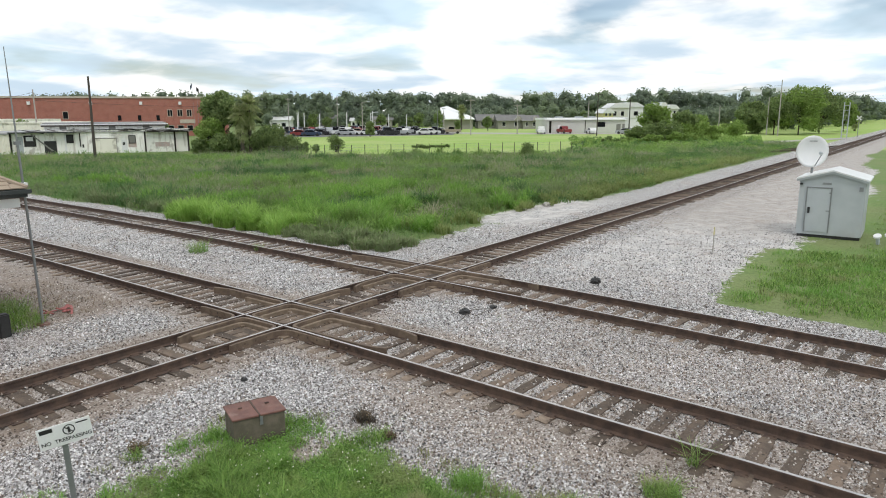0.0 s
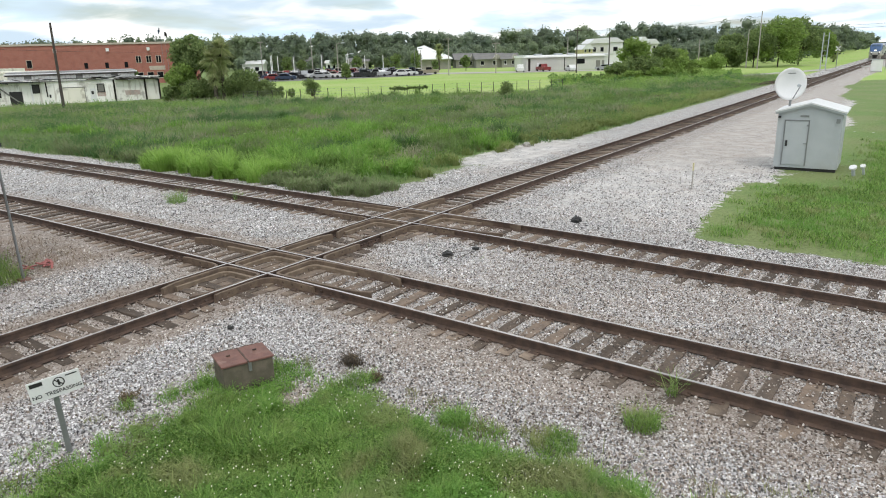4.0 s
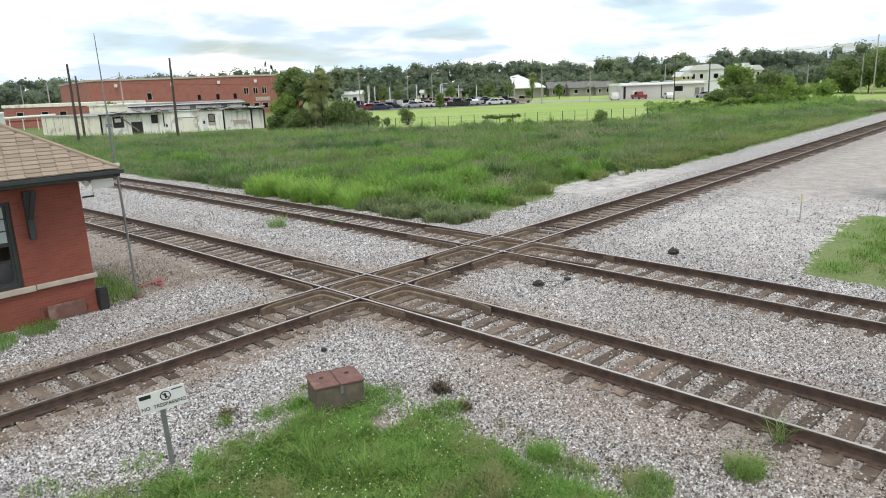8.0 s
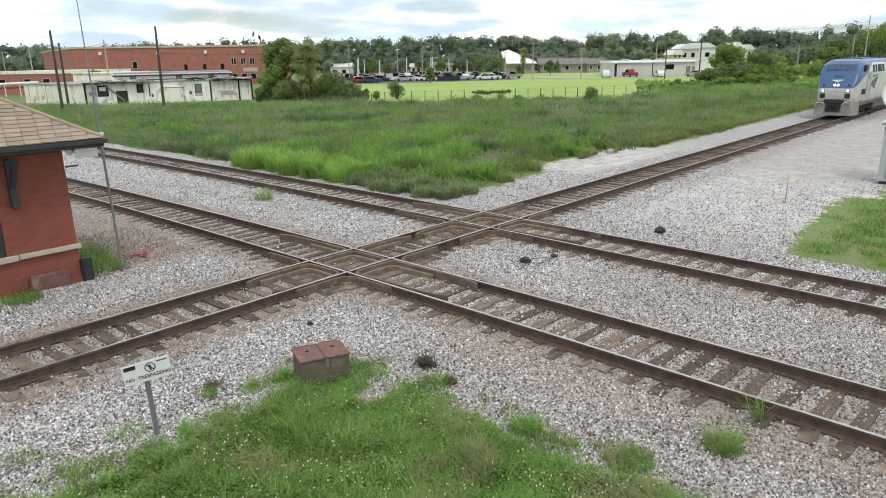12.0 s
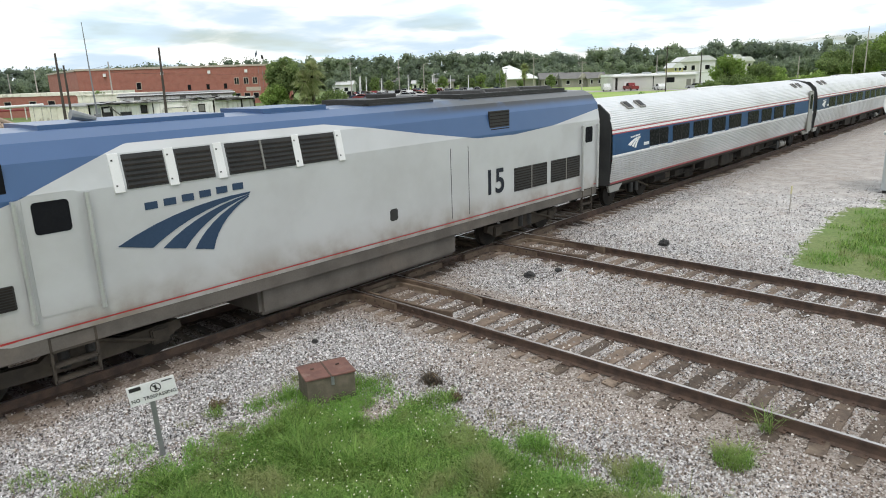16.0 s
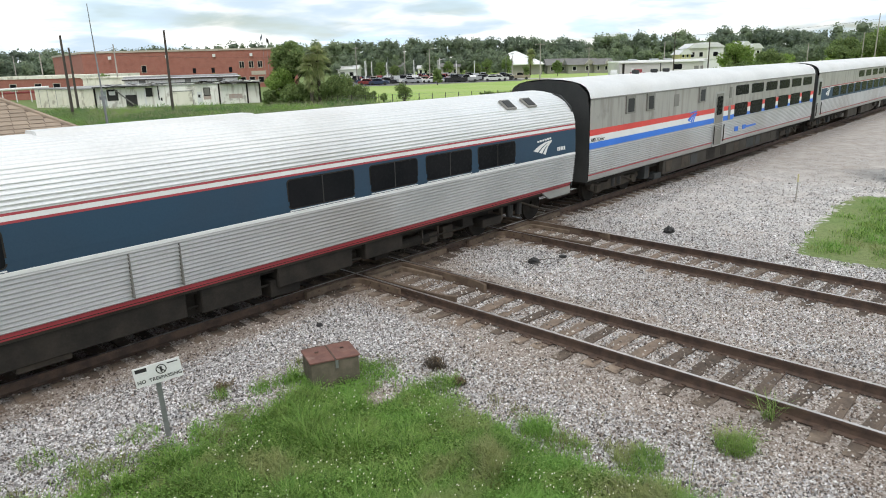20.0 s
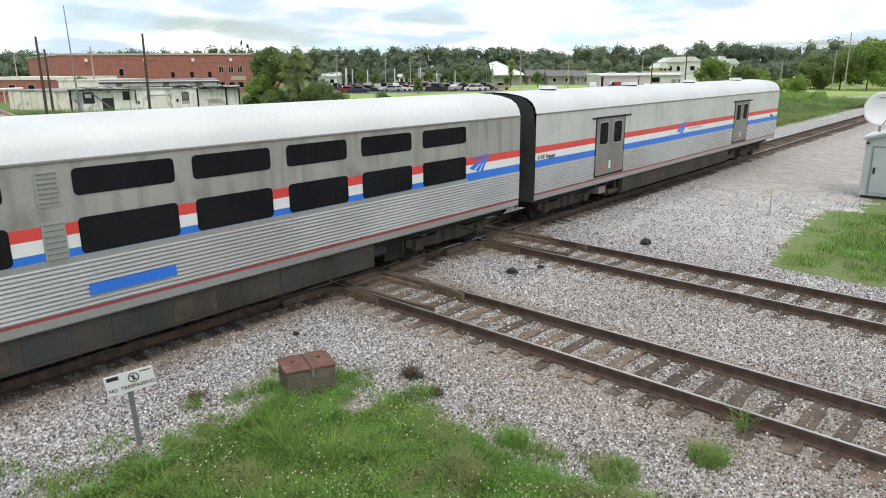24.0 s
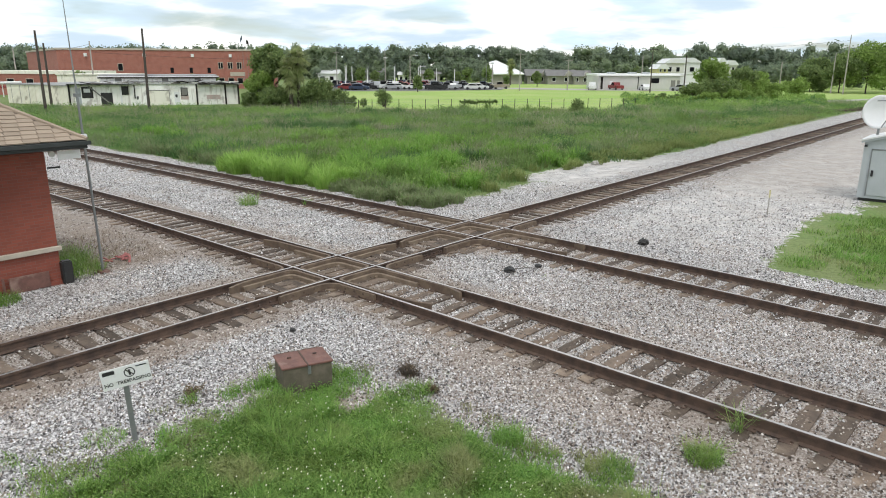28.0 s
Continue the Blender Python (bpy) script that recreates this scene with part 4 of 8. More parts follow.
def build_sign():
    m = base("warning_sign", Matrix.Translation((-7.12, -4.10, 0)) @ pose(0, 0, 0, 0, 0, -23), "small white no trespassing sign on a grey post", "sign")
    post = part("post", bm_u_post(), M_GALV, m)
    post.matrix_local = pose(0, 0.02, -0.2, 0, -2.0, 0)
    board = part("board", box(-0.31, 0.31, -0.006, 0.006, -0.15, 0.15, 0.002), M_WHITE, m, "white sheet metal board")
    board.matrix_local = pose(-0.02, -0.02, 1.0, 3, -6.5, 0)
    flat = pose(0, 0, 0, 90)
    text_mesh("NO  TRESPASSING", 0.072, "lettering", M_BLACK, board, Matrix.Translation((-0.29, -0.008, -0.10)) @ flat, 0.001, bold=0.0012)
    part("owner_bar", box(-0.28, -0.13, -0.010, -0.005, 0.07, 0.125), M_BLACK, board)
    part("small_print", box(0.14, 0.28, -0.009, -0.005, 0.10, 0.115), M_BLACK, board)
    bm = bmesh.new()
    pts = 20
    for k in range(pts):
        a0, a1 = 2 * math.pi * k / pts, 2 * math.pi * (k + 1) / pts
        vs = [bm.verts.new((0.05 + r * math.cos(a), -0.0085, 0.045 + r * math.sin(a))) for a, r in ((a0, 0.072), (a1, 0.072), (a1, 0.058), (a0, 0.058))]
        bm.faces.new(vs)
    part("ring", bm, M_BLACK, board)
    bar = part("slash", box(-0.062, 0.062, -0.0095, -0.006, -0.007, 0.007), M_BLACK, board)
    bar.matrix_local = Matrix.Translation((0.05, 0, 0.045)) @ pose(0, 0, 0, 0, 45, 0)
    part("symbol", box(0.036, 0.064, -0.008, -0.005, 0.0, 0.085), M_BLACK, board)
    for z in (-0.09, 0.09):
        part("bolt", tube((0.0, -0.014, z), (0.0, 0.03, z), 0.008, None, 6), M_GALV, board)


def bm_u_post():
    bm = box(-0.035, 0.035, 0.0, 0.012, 0, 1.28)
    box(-0.035, -0.025, 0.012, 0.035, 0, 1.28, 0, bm)
    box(0.025, 0.035, 0.012, 0.035, 0, 1.28, 0, bm)
    return bm


def build_shed():
    m = base("equipment_shed", Matrix.Translation((20.5, -9.18, 0)) @ pose(0, 0, 0, 0, 0, 2), "grey metal equipment shed with a low gable roof", "shed")
    w, d, h, r = 1.17, 2.3, 2.36, 2.70
    part("wall", prism([(-w, 0.10), (w, 0.10), (w, h), (0, r - 0.06), (-w, h)], "x", 0.0, 0.04), M_GREY, m, "grey sheet front wall")
    part("wall", prism([(-w, 0.10), (w, 0.10), (w, h), (0, r - 0.06), (-w, h)], "x", d - 0.04, d), M_GREY, m)
    for sy in (-1, 1):
        part("wall", box(0.04, d - 0.04, sy * w - (0.04 if sy > 0 else 0), sy * w + (0 if sy > 0 else 0.04), 0.10, h), M_GREY, m)
        part("roof_sheet", prism([(0, r), (sy * (w + 0.12), h - 0.02), (sy * (w + 0.12), h + 0.04), (0, r + 0.06)], "x", -0.14, d + 0.12), M_ROOF, m, "pale metal roof sheet")
        part("fascia", prism([(0, r - 0.07), (sy * (w + 0.10), h - 0.10), (sy * (w + 0.10), h - 0.02), (0, r)], "x", -0.12, -0.09), M_GREY, m)
    part("base_frame", box(0.05, d - 0.05, -w + 0.05, w - 0.05, -0.02, 0.10), M_BLACK, m)
    door = part("door", box(-0.035, 0.0, 0.02, 0.86, 0.22, 2.0, 0.006), M_GREY, m, "grey shed door")
    bm = bmesh.new()
    for a in ((-0.05, 0.0, 0.86, 0.90, 0.2, 2.04), (-0.05, 0.0, -0.02, 0.02, 0.2, 2.04), (-0.05, 0.0, -0.02, 0.90, 2.0, 2.05)):
        box(*a, 0, bm)
    part("door_frame", bm, M_GALV, m)
    part("latch", box(-0.09, -0.03, 0.72, 0.80, 0.98, 1.22, 0.01), M_BLACK, door)
    part("hasp", box(-0.06, -0.03, 0.0, 0.14, 1.08, 1.12), M_GALV, door)
    part("hinge", box(-0.06, -0.03, 0.0, 0.07, 1.80, 1.86), M_GALV, door)
    part("notice", box(-0.012, -0.002, -0.02 + 0.05, 0.35, 2.16, 2.24), M_GALV, m)
    part("corner_light", box(-0.1, 0.0, w - 0.12, w - 0.02, 2.12, 2.2), M_BLACK, m)
    part("wall_box", box(-0.06, 0.0, -w + 0.08, -w + 0.22, 1.95, 2.12), M_GALV, m)
    post = base("satellite_dish", Matrix.Translation((21.5, -8.2, 0)), "large white satellite dish on a pole behind the shed", "satellite dish")
    part("pole", tube((0.3, 0, -0.1), (0.3, 0, 3.3), 0.05), M_GALV, post)
    bm = bmesh.new()
    R, N, K = 0.66, 36, 6
    rings = [[bm.verts.new((0.16 * (1 - (k / K) ** 2) + t, R * k / K * math.cos(2 * math.pi * i / N), 3.42 + R * k / K * math.sin(2 * math.pi * i / N))) for i in range(N)] for t in (0, 0.02) for k in range(1, K + 1)]
    for half in (0, K):
        for k in range(K - 1):
            for i in range(N):
                j = (i + 1) % N
                f = (rings[half + k][i], rings[half + k + 1][i], rings[half + k + 1][j], rings[half + k][j])
                bm.faces.new(f if half else f[::-1])
        bm.faces.new(rings[half] if half else rings[half][::-1])
    for i in range(N):
        j = (i + 1) % N
        bm.faces.new((rings[K - 1][i], rings[2 * K - 1][i], rings[2 * K - 1][j], rings[K - 1][j]))
    bmesh.ops.recalc_face_normals(bm, faces=bm.faces)
    dish = part("reflector", bm, M_DISH, post, "white reflector", True)
    dish.matrix_local = Matrix.Translation((0, 0, 0)) @ pose(0, 0, 0, 0, 0, 33)
    part("feed_arm", tube((0.02, -0.15, 2.80), (-0.55, -0.12, 3.32), 0.02, None, 6), M_GALV, dish)
    part("feed_horn", tube((-0.58, -0.12, 3.36), (-0.46, -0.11, 3.38), 0.05, 0.07, 10), M_GREY, dish)
    part("bracket", box(0.24, 0.38, -0.08, 0.08, 3.25, 3.55), M_GALV, post)
    part("maker_bar", box(-0.004, 0.008, -0.16, 0.16, 3.83, 3.87), M_GALV, dish)
    for x, y, rr in ((20.1, -11.0, 0.14), (20.6, -11.3, 0.1)):
        pipe = base("pipe_stub", Matrix.Translation((x, y, 0)), "short pale pipe stub beside the shed", "pipe", "pipe stubs")
        part("pipe", tube((0, 0, -0.05), (-0.1, 0.05, 0.3), rr * 0.5, None, 12), M_GREY, pipe)
        part("cap", tube((-0.1, 0.05, 0.3), (-0.13, 0.06, 0.36), rr, rr, 12), M_WHITE, pipe)


build_signal_box()
build_sign()
build_shed()


RED_AT = (-3.0, 5.4)
M_REDSCRAP = plain("faded_red_plastic", (0.42, 0.13, 0.12), (0.33, 0.12, 0.11), 0.7, 0, 5, 40, 0.1, 0.001)


def build_stake():
    m = base("survey_stake", Matrix.Translation((15.0, -6.2, 0)), "thin wooden stake with a yellow top", "stake")
    part("stick", box(-0.02, 0.02, -0.015, 0.015, -0.1, 0.85), M_PALEPOLE, m)
    part("tip", box(-0.035, 0.035, -0.02, 0.02, 0.62, 0.9), M_YELLOW, m)


def lump(name, x, y, size, material, label, category, seed, flat=0.7):
    """A rough dark clod or stone."""
    bm = bmesh.new()
    bmesh.ops.create_icosphere(bm, subdivisions=3, radius=size)
    for v in bm.verts:
        k = 1 + 0.45 * noise.noise(v.co * (2.2 / size) + Vector((seed, 0, 0))) + 0.2 * noise.noise(v.co * (6 / size))
        v.co = Vector((v.co.x * k, v.co.y * k, max(v.co.z * k * flat, -size * 0.3)))
    ob = part(name, bm, material, None, "", False)
    ob.location = (x, y, size * 0.22)
    return tagged(ob, label, category)


build_stake()
rnd = random.Random(6)
for k in range(14):
    bit = part("red_scrap", box(-0.14, 0.14, -0.03, 0.03, 0, 0.03, 0.008), M_REDSCRAP)
    bit.matrix_world = Matrix.Translation((RED_AT[0] + rnd.uniform(-0.45, 0.45), RED_AT[1] + rnd.uniform(-0.35, 0.35), 0.0)) @ pose(0, 0, 0, rnd.uniform(-15, 15), rnd.uniform(-20, 20), rnd.uniform(0, 180))
    tagged(bit, "faded red plastic scrap lying in the dirt", "debris", "red scraps")
lump("black_clod", 8.05, -4.68, 0.145, M_BLACK, "small black clod lying on the gravel", "debris", 1, 0.95)
lump("dark_debris", 3.1, -3.3, 0.14, M_BLACK, "dark lump of debris on the gravel", "debris", 2, 0.6)
lump("dark_debris", 3.95, -3.62, 0.10, M_BLACK, "dark scrap of debris on the gravel", "debris", 3, 0.4)
lump("small_clod", -3.12, -2.42, 0.06, M_BLACK, "small dark clod on the gravel", "debris", 4)
lump("pale_rock", 22.7, 4.8, 0.22, M_CONC, "pale rock at the meadow's edge", "rock", 5)
lump("pale_rock", 20.4, 4.9, 0.15, M_CONC, "pale rock at the meadow's edge", "rock", 6)
for (px, py, a) in ((2.8, -3.5, 20), (3.5, -3.45, -30), (3.3, -3.7, 5)):
    st = part("stick", tube((-0.35, 0, 0.03), (0.35, 0, 0.02), 0.012, 0.006, 6), M_BARK)
    st.matrix_world = Matrix.Translation((px, py, 0)) @ pose(0, 0, 0, 0, 0, a)
    tagged(st, "thin dead stick lying on the gravel", "stick", "sticks")


# ---- far buildings ----
def facade(name, a, b, depth, z1, material, label, category, roof=None, lip=0.25, trim=None):
    """A block with its front from a to b; returns its base, whose x runs along the front."""
    a, b = Vector(a), Vector(b)
    d = b - a
    m = Matrix.Translation(a) @ pose(0, 0, 0, 0, 0, math.degrees(math.atan2(d.y, d.x)))
    ob = base(name, m, label, category)
    w = d.length
    part("wall", box(0, w, 0, depth, -0.3, z1), material, ob)
    part("roof", box(-0.15, w + 0.15, -0.15, depth + 0.15, z1, z1 + lip), roof or M_TAR, ob)
    if trim:
        part("parapet_trim", box(-0.2, w + 0.2, -0.2, 0, z1 - 0.1, z1 + lip + 0.12), trim, ob)
    return ob, w


def hole(ob, x0, x1, z0, z1, material=None, name="window", frame_mat=None, label=""):
    """A window or door set in a front: frame proud, pane behind it."""
    w = part(name, box(x0, x1, -0.03, 0.05, z0, z1), material or M_GLASS, ob, label)
    if frame_mat:
        bm = bmesh.new()
        t = 0.1
        for a in ((x0 - t, x0, z0 - t, z1 + t), (x1, x1 + t, z0 - t, z1 + t), (x0, x1, z1, z1 + t), (x0, x1, z0 - t, z0)):
            box(a[0], a[1], -0.07, 0.03, a[2], a[3], 0, bm)
        part("frame", bm, frame_mat, w)
    return w


def at(px, d):
    """A far place by the slope of its bearing."""
    return spot((px - 784) / 1250 * d, d)


def build_far():
    # long brick school
    s, w = facade("brick_school", at(105, 160), at(490, 170), 14, 8.75, M_SCHOOLBRICK, "long flat-roofed red brick school building", "building", M_TAR, 0.2, M_SILL)
    k = w / 395
    for px in (213,):
        hole(s, (px - 109) * k, (px - 101) * k, 4.1, 5.6, None, "window", M_SILL)
    for px in (395, 413, 430):
        win = hole(s, (px - 109) * k, (px - 101) * k, 4.6, 6.0, None, "window", M_SILL)
        part("mullion", box((px - 105) * k - 0.06, (px - 105) * k + 0.06, -0.06, -0.03, 4.6, 6.0), M_SILL, win)
        hole(s, (px - 110) * k, (px - 100) * k, 1.2, 2.4, None, "window", M_SILL)
    part("sign_panel", box((412 - 105) * k, (440 - 105) * k, -0.1, 0, 2.9, 3.8), M_SILL, s)
    for px in (155, 258, 345, 415):
        lamp = part("wall_lamp", box((px - 108) * k, (px - 103) * k, -0.5, 0, 7.2, 7.9), M_WHITE, s)
    for px in (305, 340, 373):
        hole(s, (px - 108) * k, (px - 102) * k, 3.6, 4.8)
    side, w2 = facade("school_wing", at(52, 200), at(105, 161), 20, 8.75, M_SCHOOLBRICK, "receding wing of the brick school", "building", M_TAR, 0.2, M_SILL)
    low, w3 = facade("low_brick_building", at(-60, 128), at(112, 124), 14, 3.7, M_SCHOOLBRICK, "low brick building with a beige roof edge", "building", M_CREAM, 0.55)
    for x in (3.0, 8.5, 12.5):
        hole(low, x, x + 1.4, 1.6, 2.8, None, "window", M_SILL)
    blk, w4 = facade("beige_block", at(100, 112), at(180, 110), 10, 3.7, M_CREAM, "plain beige block behind the warehouse", "building", M_CREAM, 0.2)
    # pipe gantry and shed roofs further along
    g, w5 = facade("white_shed", at(-190, 150), at(-70, 140), 12, 2.2, M_WHITE, "white flat shed among trees", "building", M_ROOF, 0.4)
    gp = base("pipe_gantry", at_pose(-60, 118, 20, 118), "pale pipe gantry on red posts", "gantry")
    part("pipe", tube((0, 0, 2.1), (9, 0, 2.4), 0.22, None, 10), M_WHITE, gp)
    part("pipe", tube((0, 0.5, 1.5), (9, 0.5, 1.7), 0.16, None, 10), M_DULLRED, gp)
    for x in (0.6, 3, 5.6, 8.4):
        part("post", tube((x, 0.2, -0.2), (x, 0.2, 2.1), 0.09), M_WHITE, gp)
    # derelict warehouse
    h, w = facade("derelict_warehouse", at(116, 90), at(420, 98), 14, 2.75, M_OLDWALL, "derelict white warehouse with stained walls and broken roof edge", "building", M_TAR, 0.12)
    k = w / 304

    def X(px):
        return (px - 116) * k
    part("eave", box(X(116), X(225), -0.9, 0, 2.74, 2.86), M_SKIRT, h)
    part("eave", box(X(345), X(420), -0.7, 0, 2.68, 2.86), M_UNDER, h)
    part("parapet", box(X(230), X(345), -0.05, 0.2, 2.75, 3.02), M_OLDWALL, h)
    part("flashing", box(X(226), X(346), -0.12, 0.3, 3.02, 3.1), M_SKIRT, h)
    hole(h, X(140), X(156), 1.15, 2.35, M_BLACK, "broken_window", M_UNDER, "broken dark window opening")
    part("blind", box(X(142), X(153), -0.06, -0.02, 1.75, 2.25), M_WHITE, h)
    hole(h, X(170), X(190), 0.0, 1.7, M_BLACK, "doorway", None, "dark open doorway with fallen boards")
    part("fallen_board", prism([(X(150), 2.5), (X(152), 2.6), (X(184), 0.5), (X(182), 0.4)], "y", -0.12, -0.06), M_TAUPE, h)
    hole(h, X(207), X(217), 1.5, 2.4, M_BLACK, "window", M_UNDER)
    hole(h, X(232), X(235), 0.8, 1.2, M_BLACK, "vent")
    part("garage_door", box(X(250), X(290), -0.05, 0, 0.0, 1.9), M_CREAM, h)
    bm = bmesh.new()
    for a in ((X(249), X(250), 0, 2.0), (X(290), X(291), 0, 2.0), (X(249), X(291), 1.9, 2.0)):
        box(a[0], a[1], -0.08, 0, a[2], a[3], 0, bm)
    part("garage_frame", bm, M_TAUPE, h)
    hole(h, X(299), X(309), 0.0, 1.75, M_WHITE, "door", None, "white door")
    part("door_window", box(X(301), X(305), -0.06, -0.03, 1.0, 1.4), M_BLACK, h)
    hole(h, X(313), X(323), 1.3, 2.2, M_TAUPE, "window", M_UNDER)
    for px, mat, z in ((341, M_UNDER, 2.75), (395, M_UNDER, 2.7), (420, M_UNDER, 2.7), (118, M_UNDER, 2.7), (205, M_WHITE, 2.7)):
        part("post", box(X(px) - 0.1, X(px) + 0.1, -0.25, -0.02, -0.1, z), mat, h)
    for px in (318, 366, 378):
        part("paint_mark", box(X(px) - 0.5, X(px) + 0.5, -0.012, 0, 0.7, 1.3), M_GRAFFITI, h)
    part("patch", box(X(128), X(137), -0.03, 0, 0.1, 2.3), M_GREY, h)
    rnd = random.Random(3)
    for lo, hi, z, n in ((345, 420, 2.86, 26), (150, 232, 2.9, 16), (300, 345, 3.02, 6)):
        for _ in range(n):
            px = rnd.uniform(lo, hi)
            a, ln = X(px), rnd.uniform(0.5, 2.6)
            m = part("broken_board", box(-ln / 2, ln / 2, -0.06, 0.06, -0.05, 0.05), rnd.choice((M_UNDER, M_TAUPE, M_TAR, M_BARKY, M_OLDWALL)), h)
            m.matrix_local = Matrix.Translation((a, rnd.uniform(-0.6, 0.4), z + rnd.uniform(-0.1, 0.2))) @ pose(0, 0, 0, 0, rnd.uniform(-14, 14), rnd.uniform(-40, 40))
    part("roof_sheet", prism([(X(330), 3.35), (X(345), 3.2), (X(395), 2.9), (X(395), 2.83), (X(330), 3.22)], "y", 0.2, 1.4), M_TAR, h)
    part("gutter_pipe", box(X(228), X(230), -0.2, -0.08, 0.9, 2.7), M_UNDER, h)
    up, wu = facade("warehouse_loft", at(176, 104), at(382, 110), 9, 3.7, M_OLDWALL, "set-back upper storey of the warehouse with sagging eaves", "building", M_TAR, 0.15)
    part("eave", box(-0.4, wu + 0.4, -0.6, 0, 3.52, 3.66), M_WHITE, up)
    # dark strip added below the eave, standing in for its shade on the wall
    part("eave_shadow_board", box(-0.3, wu + 0.3, -0.35, 0, 3.3, 3.52), M_BARKY, up)
    for x in (2.0, 8.5, 13.2):
        hole(up, x, x + 0.9, 2.7, 3.3, M_TAUPE, "window")
    c, wc = facade("cream_metal_shed", at(8, 99), at(115, 91.5), 9, 2.55, M_CREAM, "cream corrugated metal shed", "building", M_TAR, 0.15)
    bm = bmesh.new()
    for i in range(int(wc / 0.3)):
        box(0.1 + i * 0.3, 0.22 + i * 0.3, -0.04, 0, -0.1, 2.5, 0, bm)
    tagged(part("wall_ribs", bm, M_CREAM, c), kind="stuff")
    for x in (1.2, 3.4, 5.6):
        part("seam", box(x, x + 0.06, -0.06, -0.04, -0.1, 2.5), M_TAUPE, c)
    # long white hall and what stands round it
    b, w = facade("white_hall", at(1062, 172), at(1216, 172), 14, 3.2, M_OLDWALLCLEAN, "long low white hall with a flat roof", "building", M_BRIGHTROOF, 0.5)
    part("roof_overhang", box(-0.6, w + 0.4, -0.5, 0, 3.2, 3.45), M_BRIGHTROOF, b)
    k = w / 154
    for x0, x1, z0, z1, m in ((20, 26, 0, 2.0, M_WHITE), (70, 71.5, 0, 3.1, M_UNDER), (92, 108, 1.5, 2.7, M_GLASS), (129, 137, 0.4, 2.2, M_TAUPE), (140, 150, 0.4, 2.2, M_TAUPE), (4, 8, 0, 3.0, M_UNDER)):
        hole(b, x0 * k, x1 * k, z0, z1, m, "opening")
    for x in (22, 60, 84):
        part("roof_unit", box(x * k, x * k + 1.8, 3, 5, 3.7, 4.1, 0.05), M_GREY, b)
    e, w = facade("white_annex", at(1216, 171), at(1236, 175), 12, 3.6, M_WHITE, "taller white end block", "building", M_ROOF, 0.2)
    for (pa, pb, d, z, mat, nm) in ((1178, 1212, 225, 6.6, M_OLDWALLCLEAN, "pale_house"), (1196, 1240, 232, 6.9, M_WHITE, "pale_house"), (1272, 1284, 210, 6.6, M_WHITE, "pale_house"), (1284, 1306, 220, 6.0, M_OLDWALLCLEAN, "pale_house"), (1166, 1184, 218, 4.8, M_YELLOW, "yellow_house")):
        o, w = facade(nm, at(pa, d), at(pb, d), 8, z, mat, "two storey pale house behind the hall", "house", M_ROOF, 0.15)
        part("roof_slope", prism([(-0.5, z), (w + 0.5, z), (w * 0.72, z + 1.5), (w * 0.28, z + 1.5)], "y", -0.6, 8.6), M_ROOF, o)
        for i in range(2):
            for zz in (1.0, 4.0):
                hole(o, w * (0.18 + 0.42 * i), w * (0.36 + 0.42 * i), zz, zz + 1.4, M_GLASS, "window", M_WHITE)
    for pa, pb, d, zw, zr in ((935, 975, 228, 2.6, 4.6), (972, 1022, 222, 2.6, 4.5), (1018, 1048, 220, 2.5, 4.3)):
        o, w = facade("bungalow", at(pa, d), at(pb, d), 9, zw, M_TANWALL, "tan bungalow with a grey shingle roof", "house", M_GREYROOF, 0.1)
        part("roof_slope", prism([(-0.8, zw), (9.8, zw), (4.5, zr)], "x", -0.6, w + 0.6), M_GREYROOF, o)
        part("gable", prism([(w * 0.55, zw), (w * 0.95, zw), (w * 0.75, zr - 0.3)], "y", -0.9, 2), M_TANWALL, o)
        for i in range(2):
            hole(o, w * (0.15 + 0.45 * i), w * (0.27 + 0.45 * i), 0.9, 2.1, M_GLASS, "window", M_WHITE)
    o, w = facade("white_pavilion", at(872, 222), at(926, 222), 12, 3.2, M_TANWALL, "pavilion with a big white sloping roof", "building", M_ROOF, 0.1)
    roof = raw("white_roof", [(-0.4, -1.2, 3.2), (w + 0.5, -1.2, 3.2), (w + 0.5, 9, 3.9), (w * 0.2, 9, 7.4), (-0.4, 9, 6.8)], [(0, 1, 2, 3, 4)], M_DISH, o, "bright white sloping roof")
    roof.modifiers.new("thick", "SOLIDIFY").thickness = 0.25
    for pa, pb, d, z, mat in ((563, 598, 235, 4.2, M_WHITE), (612, 690, 260, 4.6, M_GREYROOF), (706, 726, 240, 3.6, M_WHITE), (732, 750, 245, 4.0, M_OLDWALLCLEAN), (756, 780, 240, 4.0, M_TANWALL), (790, 835, 262, 4.4, M_TANWALL)):
        o, w = facade("far_house", at(pa, d), at(pb, d), 9, z * 0.7, mat, "small far house among trees", "house", M_GREYROOF, 0.1)
        part("roof_slope", prism([(-0.6, z * 0.7), (9.6, z * 0.7), (4.5, z)], "x", -0.5, w + 0.5), M_ROOF if mat is M_WHITE else M_GREYROOF, o)
        for i in range(2):
            hole(o, w * (0.15 + 0.45 * i), w * (0.35 + 0.45 * i), 0.8, 2.0)


def at_pose(pa, da, pb, db):
    a, b = at(pa, da), at(pb, db)
    return Matrix.Translation(a) @ pose(0, 0, 0, 0, 0, math.degrees(math.atan2(b.y - a.y, b.x - a.x)))


